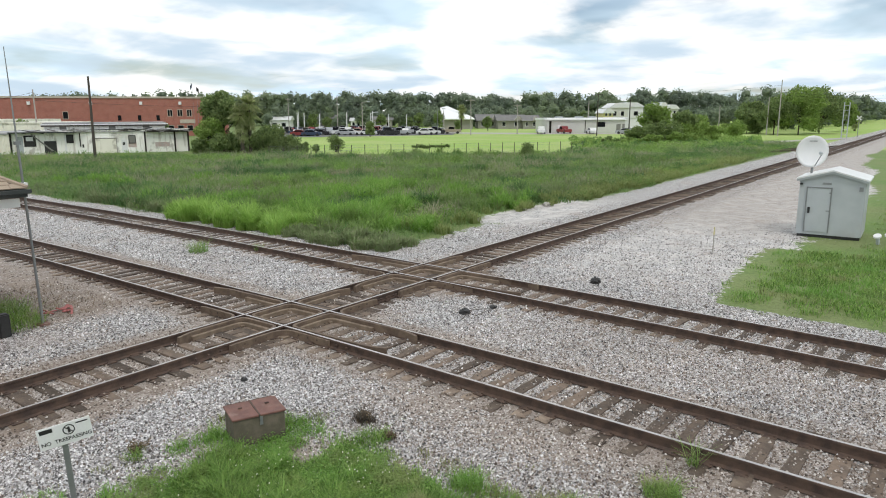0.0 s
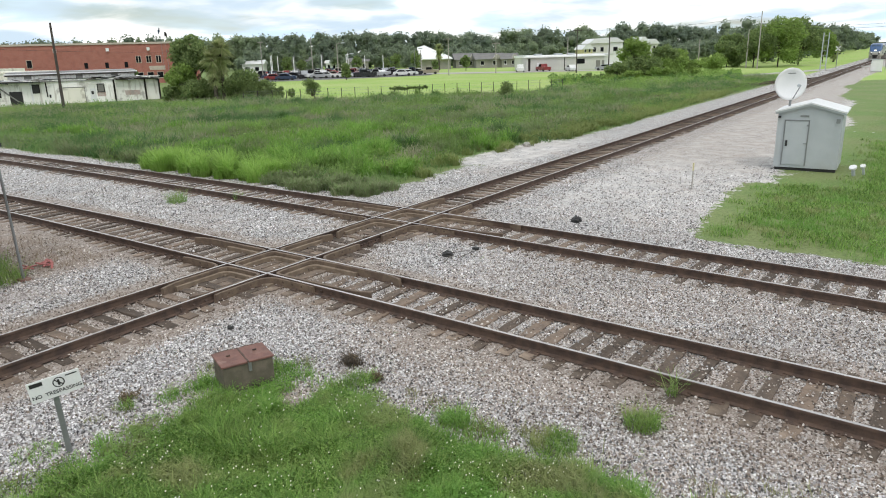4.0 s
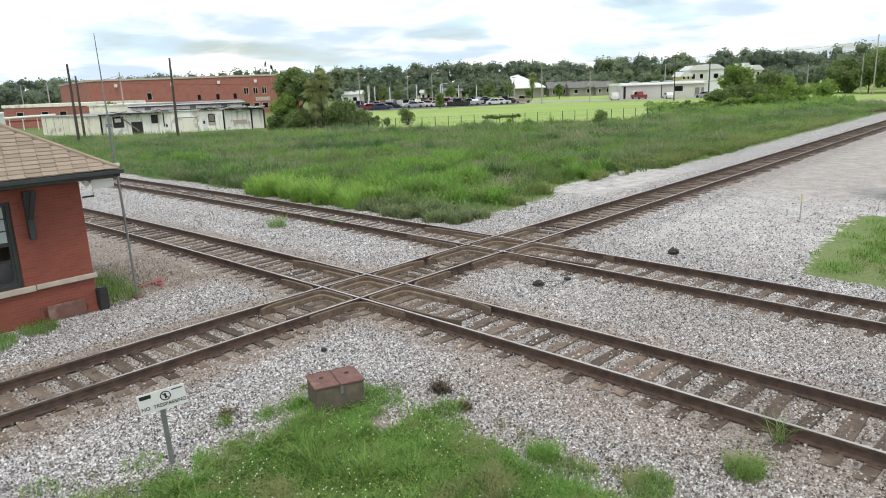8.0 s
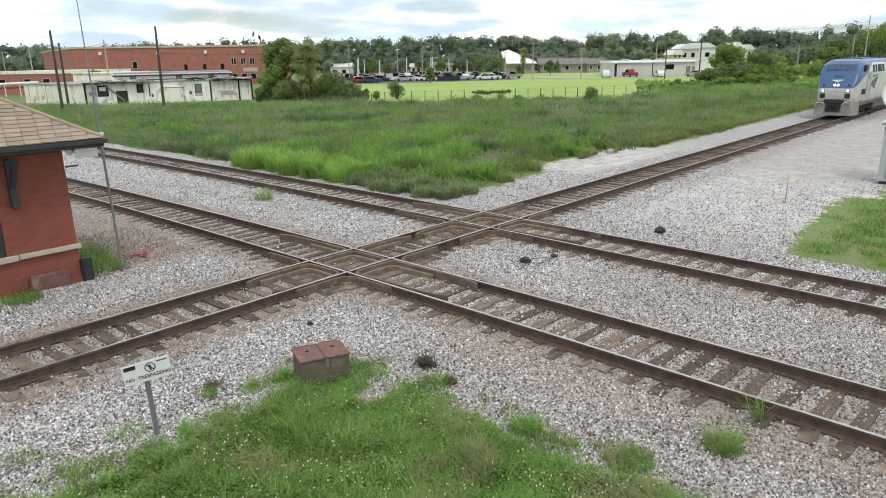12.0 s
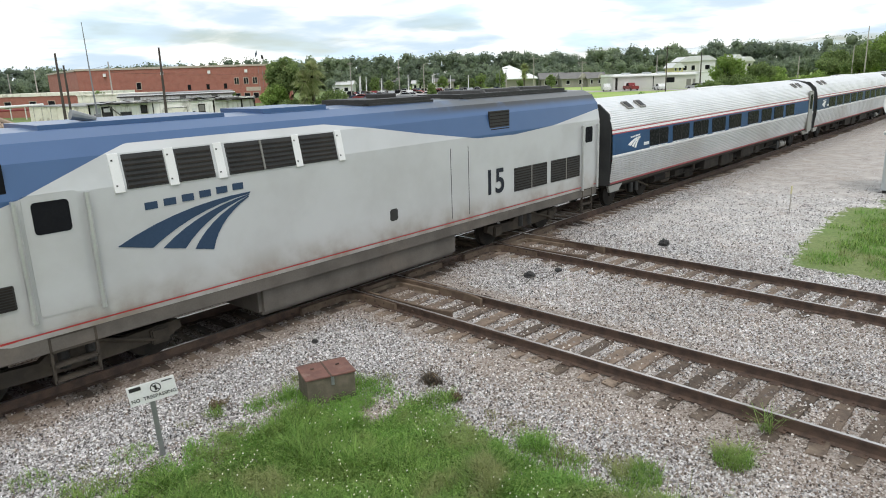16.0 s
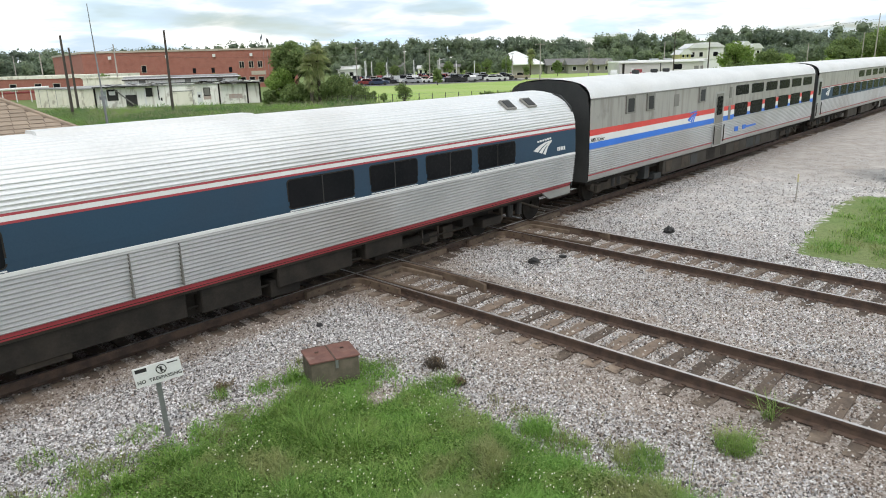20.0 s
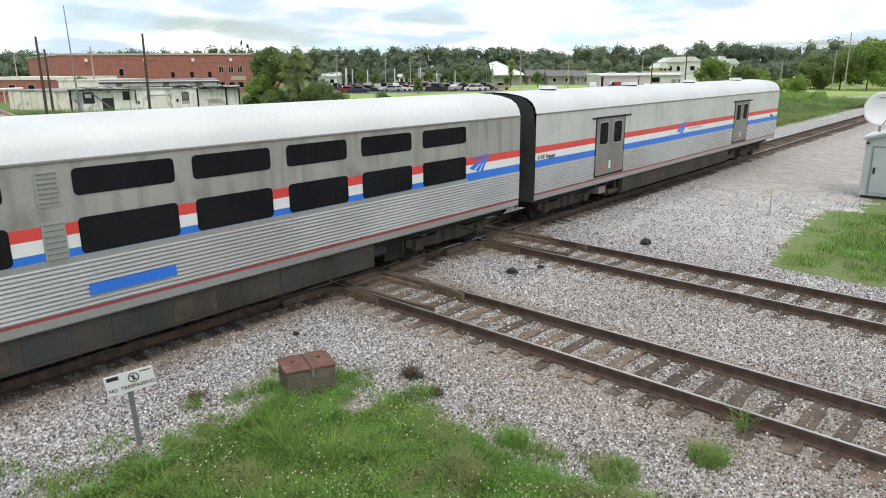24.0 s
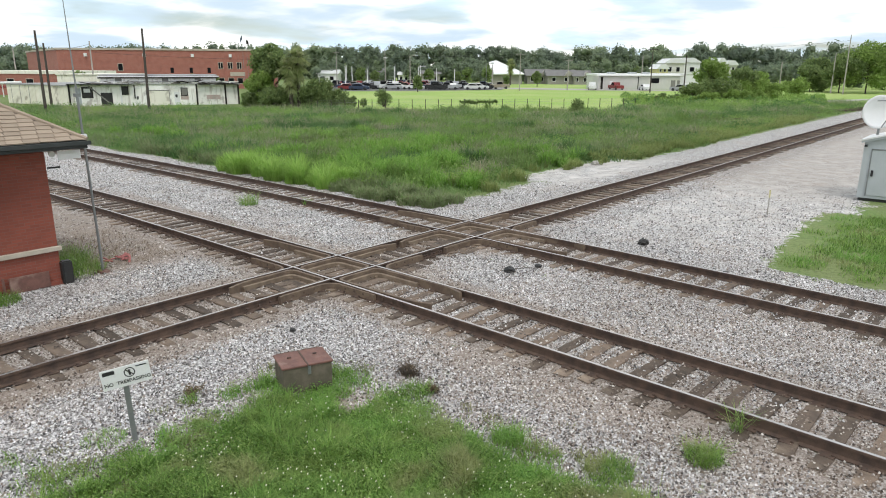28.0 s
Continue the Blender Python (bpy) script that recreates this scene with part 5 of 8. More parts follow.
M_OLDWALLCLEAN = plain("off_white_wall", (0.62, 0.61, 0.57), (0.54, 0.53, 0.50), 0.9, 0, 0.3, 5, 0.1, 0.004)
M_BARKY = plain("weathered_board", (0.14, 0.12, 0.10), (0.09, 0.08, 0.07), 0.9, 0, 2, 20, 0.3, 0.004)
M_GRAFFITI = plain("faded_graffiti", (0.50, 0.36, 0.32), (0.53, 0.50, 0.46), 0.9, 0, 2.5, 9, 0, 0)
build_far()


# ---- poles ----
def pole(p, h, r, mat, label, arms=0, lean=0.0, lamp=False):
    m = base("utility_pole" if not lamp else "lamp_post", Matrix.Translation(p) @ pose(0, 0, 0, 0, lean, 0), label, "pole", "poles")
    part("shaft", tube((0, 0, -0.4), (0, 0, h), r, r * 0.62, 10), mat, m)
    for k in range(arms):
        z = h - 0.4 - 0.9 * k
        part("cross_arm", pbox(z), mat, m)
    if lamp:
        part("lamp_arm", tube((0, 0, h - 0.1), (0.9, -0.9, h + 0.15), 0.05, 0.04, 6), mat, m)
        part("lamp_head", tube((0.8, -0.8, h + 0.10), (1.3, -1.3, h + 0.12), 0.14, 0.1, 8), M_GREY, m)
    return m


def pbox(z):
    bm = box(-0.06, 0.06, -1.1, 1.1, z - 0.06, z + 0.06)
    for y in (-0.95, -0.4, 0.4, 0.95):
        tube((0, y, z + 0.06), (0, y, z + 0.22), 0.035, None, 6, bm)
    return bm


for px, d, h, lean in ((258, 79, 9.1, 0.6), (72, 75.5, 8.7, 0.0), (84, 88, 7.8, 0.0)):
    pole(at(px, d), h, 0.17, M_POLE, "tall dark bare wooden pole in the meadow", 0, lean)
for px, d, top, mat, arms, lamp in ((29, 130, 88, M_PALEPOLE, 0, 0), (165, 112, 76, M_PALEPOLE, 0, 0), (597, 178, 92, M_PALEPOLE, 1, 0), (683, 175, 88, M_PALEPOLE, 0, 0), (727, 168, 100, M_PALEPOLE, 0, 1), (701, 172, 114, M_GALV, 0, 0), (653, 190, 112, M_GALV, 0, 0),
                                     (862, 165, 113, M_GALV, 0, 1), (922, 160, 94, M_PALEPOLE, 1, 0), (1007, 165, 104, M_PALEPOLE, 1, 0), (1155, 150, 84, M_POLE, 1, 0), (1215, 118, 96, M_POLE, 0, 0), (1138, 175, 98, M_PALEPOLE, 0, 0), (1500, 143, 60, M_PALEPOLE, 0, 0), (1478, 150, 92, M_PALEPOLE, 0, 0),
                                     (745, 185, 116, M_WHITE, 0, 0), (614, 182, 117, M_WHITE, 0, 0), (612, 170, 118, M_WHITE, 0, 0), (624, 176, 119, M_WHITE, 0, 0), (651, 172, 121, M_WHITE, 0, 0), (699, 180, 118, M_WHITE, 0, 0), (742, 172, 119, M_WHITE, 0, 1), (774, 176, 121, M_WHITE, 0, 0), (806, 180, 122, M_WHITE, 0, 0), (873, 175, 115, M_PALEPOLE, 0, 0), (1385, 140, 108, M_PALEPOLE, 0, 0), (-85, 150, 70, M_PALEPOLE, 1, 0), (-20, 160, 92, M_PALEPOLE, 0, 0)):
    pole(at(px, d), 5.07 + (120 - top) * d / 1293, 0.14 if mat is not M_GALV else 0.08, mat, "utility pole by the road" if not lamp else "street lamp by the car park", arms, 0.0, bool(lamp))


def wire(a, b, sag, r=0.02):
    cu = bpy.data.curves.new("wire", "CURVE")
    cu.dimensions, cu.bevel_depth, cu.bevel_resolution = "3D", r, 1
    sp = cu.splines.new("POLY")
    sp.points.add(12)
    for i in range(13):
        t = i / 12
        p = Vector(a).lerp(Vector(b), t)
        p.z -= sag * 4 * t * (1 - t)
        sp.points[i].co = (*p, 1)
    cu.materials.append(M_BLACK)
    return tagged(new("power_line", cu), "thin black power line between poles", "wire", "power lines")


for pa, da, za, pb, db, zb in ((597, 178, 8.4, 922, 160, 7.9), (922, 160, 7.9, 1155, 150, 8.8), (1155, 150, 8.8, 1500, 143, 10.6), (29, 130, 7.9, 165, 112, 8.4), (165, 112, 7.2, 600, 170, 7.0), (-85, 150, 10.2, 29, 130, 7.9)):
    A, B = at(pa, da), at(pb, db)
    wire((A.x, A.y, za), (B.x, B.y, zb), 0.6)
def flagpole(px, d, h, mat, turn, label):
    f = base("flagpole", Matrix.Translation(at(px, d)) @ pose(0, 0, 0, 0, 0, turn), label, "flagpole", "flagpoles")
    part("shaft", tube((0, 0, -0.3), (0, 0, h), 0.035, 0.025, 8), M_GALV, f)
    verts, faces = [], []
    for i in range(7):
        u = i / 6
        for z in (h - 0.1, h - 1.0):
            verts.append((0.55 * u, 0.12 * math.sin(u * 7), z - 0.5 * u * u))
    for i in range(6):
        faces.append((2 * i, 2 * i + 1, 2 * i + 3, 2 * i + 2))
    flag = raw("flag", verts, faces, mat, f, "dark drooping flag")
    flag.modifiers.new("thick", "SOLIDIFY").thickness = 0.012


flagpole(433, 165, 12.0, M_NAVY, 100, "thin flagpole with a dark hanging flag by the school")
flagpole(440, 166, 11.2, M_UNDER, -20, "thin flagpole with a dark flag by the school")
for z in (9.2, 8.6):
    A, B = at(1500, 143), at(1900, 120)
    wire((A.x, A.y, z), (B.x, B.y, z), 1.0)


def radio_tower(p, h):
    t = base("radio_tower", Matrix.Translation(p), "tall thin grey lattice radio tower far off", "tower")
    feet = [(0.35 * math.cos(a), 0.35 * math.sin(a)) for a in (0.5, 2.6, 4.7)]
    for x, y in feet:
        part("leg", tube((x, y, -0.3), (x * 0.7, y * 0.7, h), 0.07, 0.06, 6), M_GALV, t)
    for k in range(int(h / 2)):
        (x0, y0), (x1, y1) = feet[k % 3], feet[(k + 1) % 3]
        part("brace", tube((x0, y0, 2 * k), (x1, y1, 2 * k + 2), 0.03, None, 4), M_GALV, t)


radio_tower(at(-84, 300), 44)


# ---- fence, cars, trackside bits ----
def build_fence():
    f = base("wire_fence", Matrix(), "old wire fence with thin dark posts across the meadow", "fence")
    a, b = at(560, 84), at(1130, 92)
    n = 26
    tops = []
    for i in range(n):
        p = a.lerp(b, i / (n - 1))
        part("post", tube((p.x, p.y, -0.2), (p.x, p.y, 1.25), 0.05, 0.045, 6), M_POLE, f)
        tops.append(p)
    for z in (0.55, 0.9, 1.18):
        for p, q in zip(tops, tops[1:]):
            part("wire", tube((p.x, p.y, z), (q.x, q.y, z), 0.008, None, 4), M_GALV, f)


build_fence()


def car_model(kind, colour):
    """A parked vehicle, its front along +x."""
    c = base("parked_" + kind, Matrix(), "parked %s %s in the far car park" % (colour, kind), kind, "parked vehicles")
    paint = M_CAR[colour]
    L, H = (4.6, 1.45) if kind == "car" else (5.4, 1.8)
    if kind == "car":
        prof = [(0, 0.3), (L, 0.3), (L, 0.75), (L - 0.15, 0.88), (3.35, 0.95), (0.35, 0.98), (0, 0.85)]
        cab = [(0.55, 0.95), (3.35, 0.95), (2.7, H), (1.2, H)]
        glass_ = [(0.8, 0.99), (3.1, 0.99), (2.6, H - 0.1), (1.28, H - 0.1)]
    else:
        prof = [(0, 0.4), (L, 0.4), (L, 0.95), (L - 0.1, 1.08), (3.9, 1.12), (0, 1.12)]
        cab = [(2.0, 1.1), (4.0, 1.1), (3.45, H), (2.2, H)]
        glass_ = [(2.15, 1.15), (3.8, 1.15), (3.38, H - 0.1), (2.28, H - 0.1)]
    part("body", prism(prof, "y", -0.88, 0.88), paint, c)
    part("cabin", prism(cab, "y", -0.78, 0.78), paint, c)
    part("side_glass", prism(glass_, "y", -0.79, 0.79), M_GLASS, c)
    part("windscreen", prism([(-0.7, 1.0), (0.7, 1.0), (0.62, H - 0.12), (-0.62, H - 0.12)], "x", cab[2][0] + 0.18, cab[2][0] + 0.34), M_GLASS, c)
    for x in (0.85, L - 0.95):
        for y in (-0.82, 0.82):
            wh = part("wheel", tube((x, y - 0.1, 0.33), (x, y + 0.1, 0.33), 0.33, None, 14), M_BLACK, c)
    for y in (-0.65, 0.65):
        part("headlight", box(L - 0.03, L + 0.01, y - 0.15, y + 0.15, 0.62, 0.76), M_GREY, c)
    return c


def build_cars():
    rnd = random.Random(12)
    models = {}
    for kind in ("car", "truck"):
        for colour in M_CAR:
            m = car_model(kind, colour)
            m.location = (0, -4000, 0)
            models[kind, colour] = m
    spots = []
    for row, (d, lo, hi, n) in enumerate(((160, 576, 640, 7), (166, 600, 850, 24), (173, 610, 880, 26), (181, 596, 860, 22), (190, 600, 760, 14))):
        for i in range(n):
            px = lo + (hi - lo) * (i + rnd.uniform(0.2, 0.8)) / n
            spots.append((px, d + rnd.uniform(-1, 1), rnd.choice((40, 55, 130, -50))))
    spots += [(1052, 165, 30), (1150, 163, 40), (1102, 166, 50), (1244, 166, 120), (1262, 168, 100), (1225, 160, 80)]
    fixed = {0: ("car", "black"), len(spots) - 6: ("truck", "white"), len(spots) - 5: ("car", "white"), len(spots) - 4: ("truck", "red"), len(spots) - 3: ("car", "white"), len(spots) - 2: ("car", "white")}
    used = set()
    for i, (px, d, a) in enumerate(spots):
        key = fixed.get(i) or ("car" if rnd.random() < 0.7 else "truck", rnd.choice(('white', 'white', 'silver', 'silver', 'black', 'black', 'navy', 'red', 'tan')))
        m = Matrix.Translation(at(px, d) + Vector((0, 0, -0.02))) @ pose(0, 0, 0, 0, 0, a)
        if key in used:
            copy_thing(models[key], m)
        else:
            models[key].matrix_world = m
            used.add(key)
    for key, ob in models.items():
        if key not in used:
            for o in (*ob.children_recursive, ob):
                bpy.data.objects.remove(o)
    p = raw("car_park", [at(575, 152), at(660, 152), at(890, 164), at(900, 188), at(560, 200)], [(0, 1, 2, 3, 4)], M_ASPHALT)
    p.location.z = 0.02
    tagged(p, "grey asphalt car park", "car park", kind="structure")
    r = raw("road", [at(820, 186), at(1240, 166), at(1240, 159), at(1040, 163), at(820, 176)], [(0, 1, 2, 3, 4)], M_PALEROAD)
    r.location.z = 0.03
    tagged(r, "pale sandy road beyond the lawn", "road", kind="structure")


def crossing_road():
    rnd = random.Random(9)
    for lo, hi in ((98, 147.5), (157.5, 190)):
        xs = np.linspace(lo, hi, 22)
        edge = [(x, 16 - 0.33 * (x - 105)) for x in xs]
        verts = [(x + rnd.uniform(-0.3, 0.3), y + s * (1.9 + rnd.uniform(-0.4, 0.4)), 0.03) for x, y in edge for s in (-1, 1)]
        ob = raw("road", verts, [(2 * i, 2 * i + 2, 2 * i + 3, 2 * i + 1) for i in range(21)], M_PALEROAD)
        tagged(ob, "pale gravel road that meets the line", "road", kind="structure")


M_PALEROAD = plain("pale_road", (0.42, 0.40, 0.36), (0.34, 0.32, 0.29), 0.95, 0, 0.2, 8, 0.1, 0.004)
build_cars()
crossing_road()


def build_siding():
    """A disused siding, mostly buried, that leaves the main line."""
    def line(s):
        d = Vector((1, -0.215, 0)).normalized()
        return Vector((58 + s * d.x, 11.6 + s * d.y, 0)), d
    t = base("siding", Matrix(), "disused siding half buried in weeds", "railway track", "", "structure")
    for o in (-HALF_GAUGE, HALF_GAUGE):
        sweep("rail", line, [0, 10, 20, 30, 40, 48], o, 0.06, M_RAIL, M_RAIL, t)
    joined_ties("siding_ties", line, np.arange(0, 48, 0.55), t)


build_siding()
cb = base("signal_cabinet", Matrix.Translation((129.0, -5.2, 0)), "white trackside signal cabinet at the level crossing", "cabinet")
part("body", box(-0.5, 0.5, -0.8, 0.8, 0.1, 2.0, 0.03), M_WHITE, cb)
part("plinth", box(-0.55, 0.55, -0.85, 0.85, -0.1, 0.1), M_CONC, cb)
part("roof", box(-0.6, 0.6, -0.9, 0.9, 2.0, 2.08), M_GREY, cb)
part("door", box(-0.53, -0.5, -0.7, 0.7, 0.25, 1.9), M_WHITE, cb)
for dx, dy in ((150.0, 2.9), (139.0, -6.0)):
    sg = base("crossing_signal", Matrix.Translation((dx, dy, 0)), "level crossing signal mast with crossed boards", "signal", "crossing signals")
    part("mast", tube((0, 0, 0), (0, 0, 4.2), 0.06), M_GALV, sg)
    for a in (-45, 45):
        arm = part("cross_board", box(-0.03, 0.03, -0.6, 0.6, -0.1, 0.1), M_WHITE, sg)
        arm.matrix_local = Matrix.Translation((-0.08, 0, 3.8)) @ pose(0, 0, 0, a)
    for y in (-0.4, 0.4):
        part("lamp", tube((-0.15, y, 2.8), (0.05, y, 2.8), 0.15, None, 12), M_BLACK, sg)
gt = base("signal_gantry", Matrix.Translation((140.0, 4.1, 0)), "grey lattice signal mast beside the line", "mast")
for y in (-0.45, 0.45):
    part("upright", tube((0, y, 0), (0, y, 6.8), 0.09), M_GREY, gt)
for k in range(7):
    part("rung", tube((0, -0.45, 0.8 + 0.9 * k), (0, 0.45, 0.8 + 0.9 * k), 0.04), M_GREY, gt)


# ---- the train ----
SPEED, MEET = 20.06, 16.5
RT = RAIL_TOP


def fluted(y0, z0, y1, z1, ribs, depth):
    """Points of a ribbed strip between two corners."""
    pts = []
    ny, nz = (z1 - z0), -(y1 - y0)
    ln = math.hypot(ny, nz)
    for k in range(ribs):
        for f, d in ((0.0, 0), (0.24, 0.22), (0.38, 0.85), (0.5, 1), (0.62, 0.85), (0.76, 0.22)):
            t = (k + f) / ribs
            pts.append((y0 + (y1 - y0) * t + ny / ln * depth * d, z0 + (z1 - z0) * t + nz / ln * depth * d))
    return pts + [(y1, z1)]


def strip(name, pts, x0, x1, material, parent, label="", smooth_=False, both=True):
    """A long panel of the car body; points are (out, up) on one side, mirrored on the other."""
    verts, faces = [], []
    for sgn in ((-1, 1) if both else (-1,)):
        a = len(verts)
        for y, z in pts:
            verts += [(x0, sgn * y, z), (x1, sgn * y, z)]
        for i in range(len(pts) - 1):
            f = (a + 2 * i, a + 2 * i + 1, a + 2 * i + 3, a + 2 * i + 2)
            faces.append(f if sgn < 0 else f[::-1])
    ob = raw(name, verts, faces, material, parent, label)
    if smooth_:
        ob.data.shade_smooth()
    return ob


def side_pane(name, x0, x1, z0, z1, y, material, parent, proud=0.012, radius=0.07, label="", both=True):
    """A rounded panel set into a car side."""
    made = []
    for sgn in ((1, -1) if both else (-1,)):
        bm, pts = bmesh.new(), []
        for cx, cz, a0 in ((x1 - radius, z1 - radius, 0), (x0 + radius, z1 - radius, 90), (x0 + radius, z0 + radius, 180), (x1 - radius, z0 + radius, 270)):
            for k in range(4):
                a = radians(a0 + 30 * k)
                pts.append((cx + radius * math.cos(a), cz + radius * math.sin(a)))
        prism(pts, "y", sgn * (y - 0.03), sgn * (y + proud), bm)
        made.append(part(name, bm, material, parent, label))
    return made[-1]


def wheel_mesh(r=0.457):
    bm = bmesh.new()
    bmesh.ops.create_cone(bm, cap_ends=True, segments=24, radius1=r, radius2=r, depth=0.13, matrix=pose(0, 0, 0, 90))
    bmesh.ops.create_cone(bm, cap_ends=True, segments=24, radius1=r + 0.028, radius2=r + 0.028, depth=0.03, matrix=pose(0, 0.055, 0, 90))
    bmesh.ops.create_cone(bm, cap_ends=True, segments=12, radius1=0.12, radius2=0.10, depth=0.2, matrix=pose(0, -0.03, 0, 90))
    return bm


AXLES = []


def bogie(cx, car, wheelbase=2.6, inboard=False):
    b = new("bogie")
    b.parent = car
    b.matrix_local = Matrix.Translation((cx, 0, 0))
    hw = wheelbase / 2
    for sy in (-1, 1):
        bm = bmesh.new()
        prism([(-hw - 0.45, 0.50), (-hw - 0.2, 0.38), (-0.5, 0.34), (0.5, 0.34), (hw + 0.2, 0.38), (hw + 0.45, 0.50), (hw + 0.4, 0.66), (0.6, 0.60), (0.35, 0.78), (-0.35, 0.78), (-0.6, 0.60), (-hw - 0.4, 0.66)], "y", sy * (0.50 if inboard else 0.98), sy * (0.62 if inboard else 1.12), bm)
        part("side_frame", bm, M_BOGIE, b)
        for s in (-1, 1) if not inboard else ():
            part("axle_box", box(s * hw - 0.17, s * hw + 0.17, sy * 1.04, sy * 1.20, 0.32, 0.62, 0.03), M_BOGIE, b)
        for s in (-0.22, 0.22):
            part("spring", tube((s, sy * 1.1, 0.4), (s, sy * 1.1, 0.86), 0.10, None, 10), M_BLACK, b)
        tube_bm = tube((-0.1, sy * 1.16, 0.86), (hw - 0.1, sy * 1.18, 0.42), 0.035)
        part("damper", tube_bm, M_BOGIE, b)
    part("bolster", box(-0.4, 0.4, -1.0, 1.0, 0.5, 0.84, 0.02), M_UNDER, b)
    for s in (-1, 1):
        axle = part("wheelset", tube((0, -0.8, 0), (0, 0.8, 0), 0.08), M_UNDER, b)
        axle.matrix_local = Matrix.Translation((s * hw, 0, 0.46))
        bm = wheel_mesh()
        for v in bm.verts:
            v.co.y -= HALF_GAUGE
        copy = wheel_mesh()
        me = bpy.data.meshes.new("wheel")
        for v in copy.verts:
            v.co.y = -v.co.y + HALF_GAUGE
        bmesh.ops.reverse_faces(copy, faces=copy.faces)
        copy.to_mesh(me)
        copy.free()
        bm.from_mesh(me)
        bpy.data.meshes.remove(me)
        keep = axle.data
        bm.from_mesh(keep)
        bm.to_mesh(keep)
        bm.free()
        AXLES.append((axle, s * hw))
    return b


def coupler(car, x, back=1):
    bm = box(x, x + back * 0.9, -0.11, 0.11, 0.72, 0.95, 0.02)
    box(x - back * 0.08, x + back * 0.25, -0.2, 0.2, 0.66, 1.0, 0.03, bm)
    part("coupler", bm, M_UNDER, car)
    bm = bmesh.new()
    for y in (-0.45, 0.5):
        a = Vector((x + back * 0.5, y, 0.8))
        b = Vector((x - back * 0.05, y * 0.9, 0.42))
        tube(a, b, 0.025, None, 6, bm)
    part("air_hose", bm, M_BLACK, car)


def diaphragm(car, x, top, half=1.45, low=1.0, front=True):
    """The dark end wall with its folded gangway."""
    d = -1 if front else 1
    pts = [(-half + 0.03, low), (half - 0.03, low), (half, 3.0), (half - 0.12, top - 0.45), (half - 0.5, top - 0.12), (0, top - 0.03), (-half + 0.5, top - 0.12), (-half + 0.12, top - 0.45), (-half, 3.0)]
    part("end_wall", prism(pts, "x", x, x - d * 0.08), M_SKIRT, car, "grimy dark end wall")
    bm = bmesh.new()
    for k in range(3):
        w = 0.62 + 0.03 * (k % 2)
        prism([(-w, 0.95), (w, 0.95), (w, 3.15), (w - 0.15, 3.3), (-w + 0.15, 3.3), (-w, 3.15)], "x", x + d * 0.11 * k, x + d * (0.11 * k + 0.07), bm)
    part("gangway_bellows", bm, M_BLACK, car)


def boxes_under(car, spans, material=None):
    for x0, x1, z0, z1 in spans:
        for sy in (-1, 1):
            part("equipment_box", box(x0, x1, sy * 0.75, sy * 1.38, z0, z1, 0.02), material or M_UNDER, car)


def clutter_under(car, a, b, seed, out):
    """Tanks, boxes, valves and brackets hung below the floor on both sides."""
    # dark box added below the floor to stand in for the shade there
    part("keel", box(a - 0.4, b + 0.4, -0.7, 0.7, 0.34, 0.95, 0.03), M_UNDER, car)
    rnd = random.Random(seed)
    for sy in (-1, 1):
        x = a
        while x < b:
            w, z0 = rnd.uniform(0.2, 0.9), rnd.uniform(0.24, 0.52)
            y = sy * (out - rnd.uniform(0.0, 0.3))
            mat = rnd.choice((M_UNDER, M_UNDER, M_UNDER, M_BOGIE, M_SKIRT, M_DUSTSKIRT, M_TAUPE if rnd.random() < 0.4 else M_UNDER))
            if rnd.random() < 0.35:
                r = rnd.uniform(0.1, 0.2)
                part("air_tank", tube((x, y - sy * r, z0 + r), (x + w + 0.3, y - sy * r, z0 + r), r, None, 10), mat, car)
            else:
                part("equipment_box", box(x, x + w, y - sy * 0.4, y, z0, rnd.uniform(z0 + 0.2, 0.93), 0.015), mat, car)
            if rnd.random() < 0.4:
                part("bracket", box(x + w, x + w + 0.05, y - sy * 0.1, y, 0.4, 0.95), M_BOGIE, car)
            x += w + rnd.uniform(0.06, 0.4)


M_DUSTSKIRT = plain("dusty_skirt", (0.045, 0.04, 0.034), (0.075, 0.067, 0.057), 0.9, 0, 1, 30, 0.2, 0.003, spec=0.15)
M_DOOR = plain("dull_stainless_door", (0.36, 0.36, 0.34), (0.30, 0.30, 0.285), 0.45, 0.4, 0.8, 20, 0.05, 0.001)


def swoosh(car, x, z, w, h, material, y=-1.62):
    """The travel mark: three tapering bands that fan out from one tip, drawn as plain shapes."""
    def edge(u, t):
        p0 = (0.66 * u, 0.42 * (1 - u))
        c = (0.45 + 0.27 * u, 0.98 - 0.42 * u)
        p1 = (1.0 - 0.02 * u, 1.0 - 0.10 * u)
        return tuple((1 - t) ** 2 * a + 2 * t * (1 - t) * b + t * t * e for a, b, e in zip(p0, c, p1))
    for k, (u0, u1) in enumerate(((0.0, 0.34), (0.45, 0.68), (0.79, 1.0))):
        pts = [edge(u0, i / 7) for i in range(8)] + [edge(u1, i / 7) for i in range(7, -1, -1)]
        part("mark_band", prism([(x + w * a, z + h * b) for a, b in pts], "y", y - 0.004, y + 0.01), material, car)
    bm = bmesh.new()
    for k in range(6):
        u, v = x + w * (0.21 + 0.13 * k), z + h * (0.98 + 0.02 * k)
        box(u, u + w * 0.085, y - 0.004, y + 0.01, v, v + h * 0.13, 0, bm)
    part("word_bar", bm, material, car)


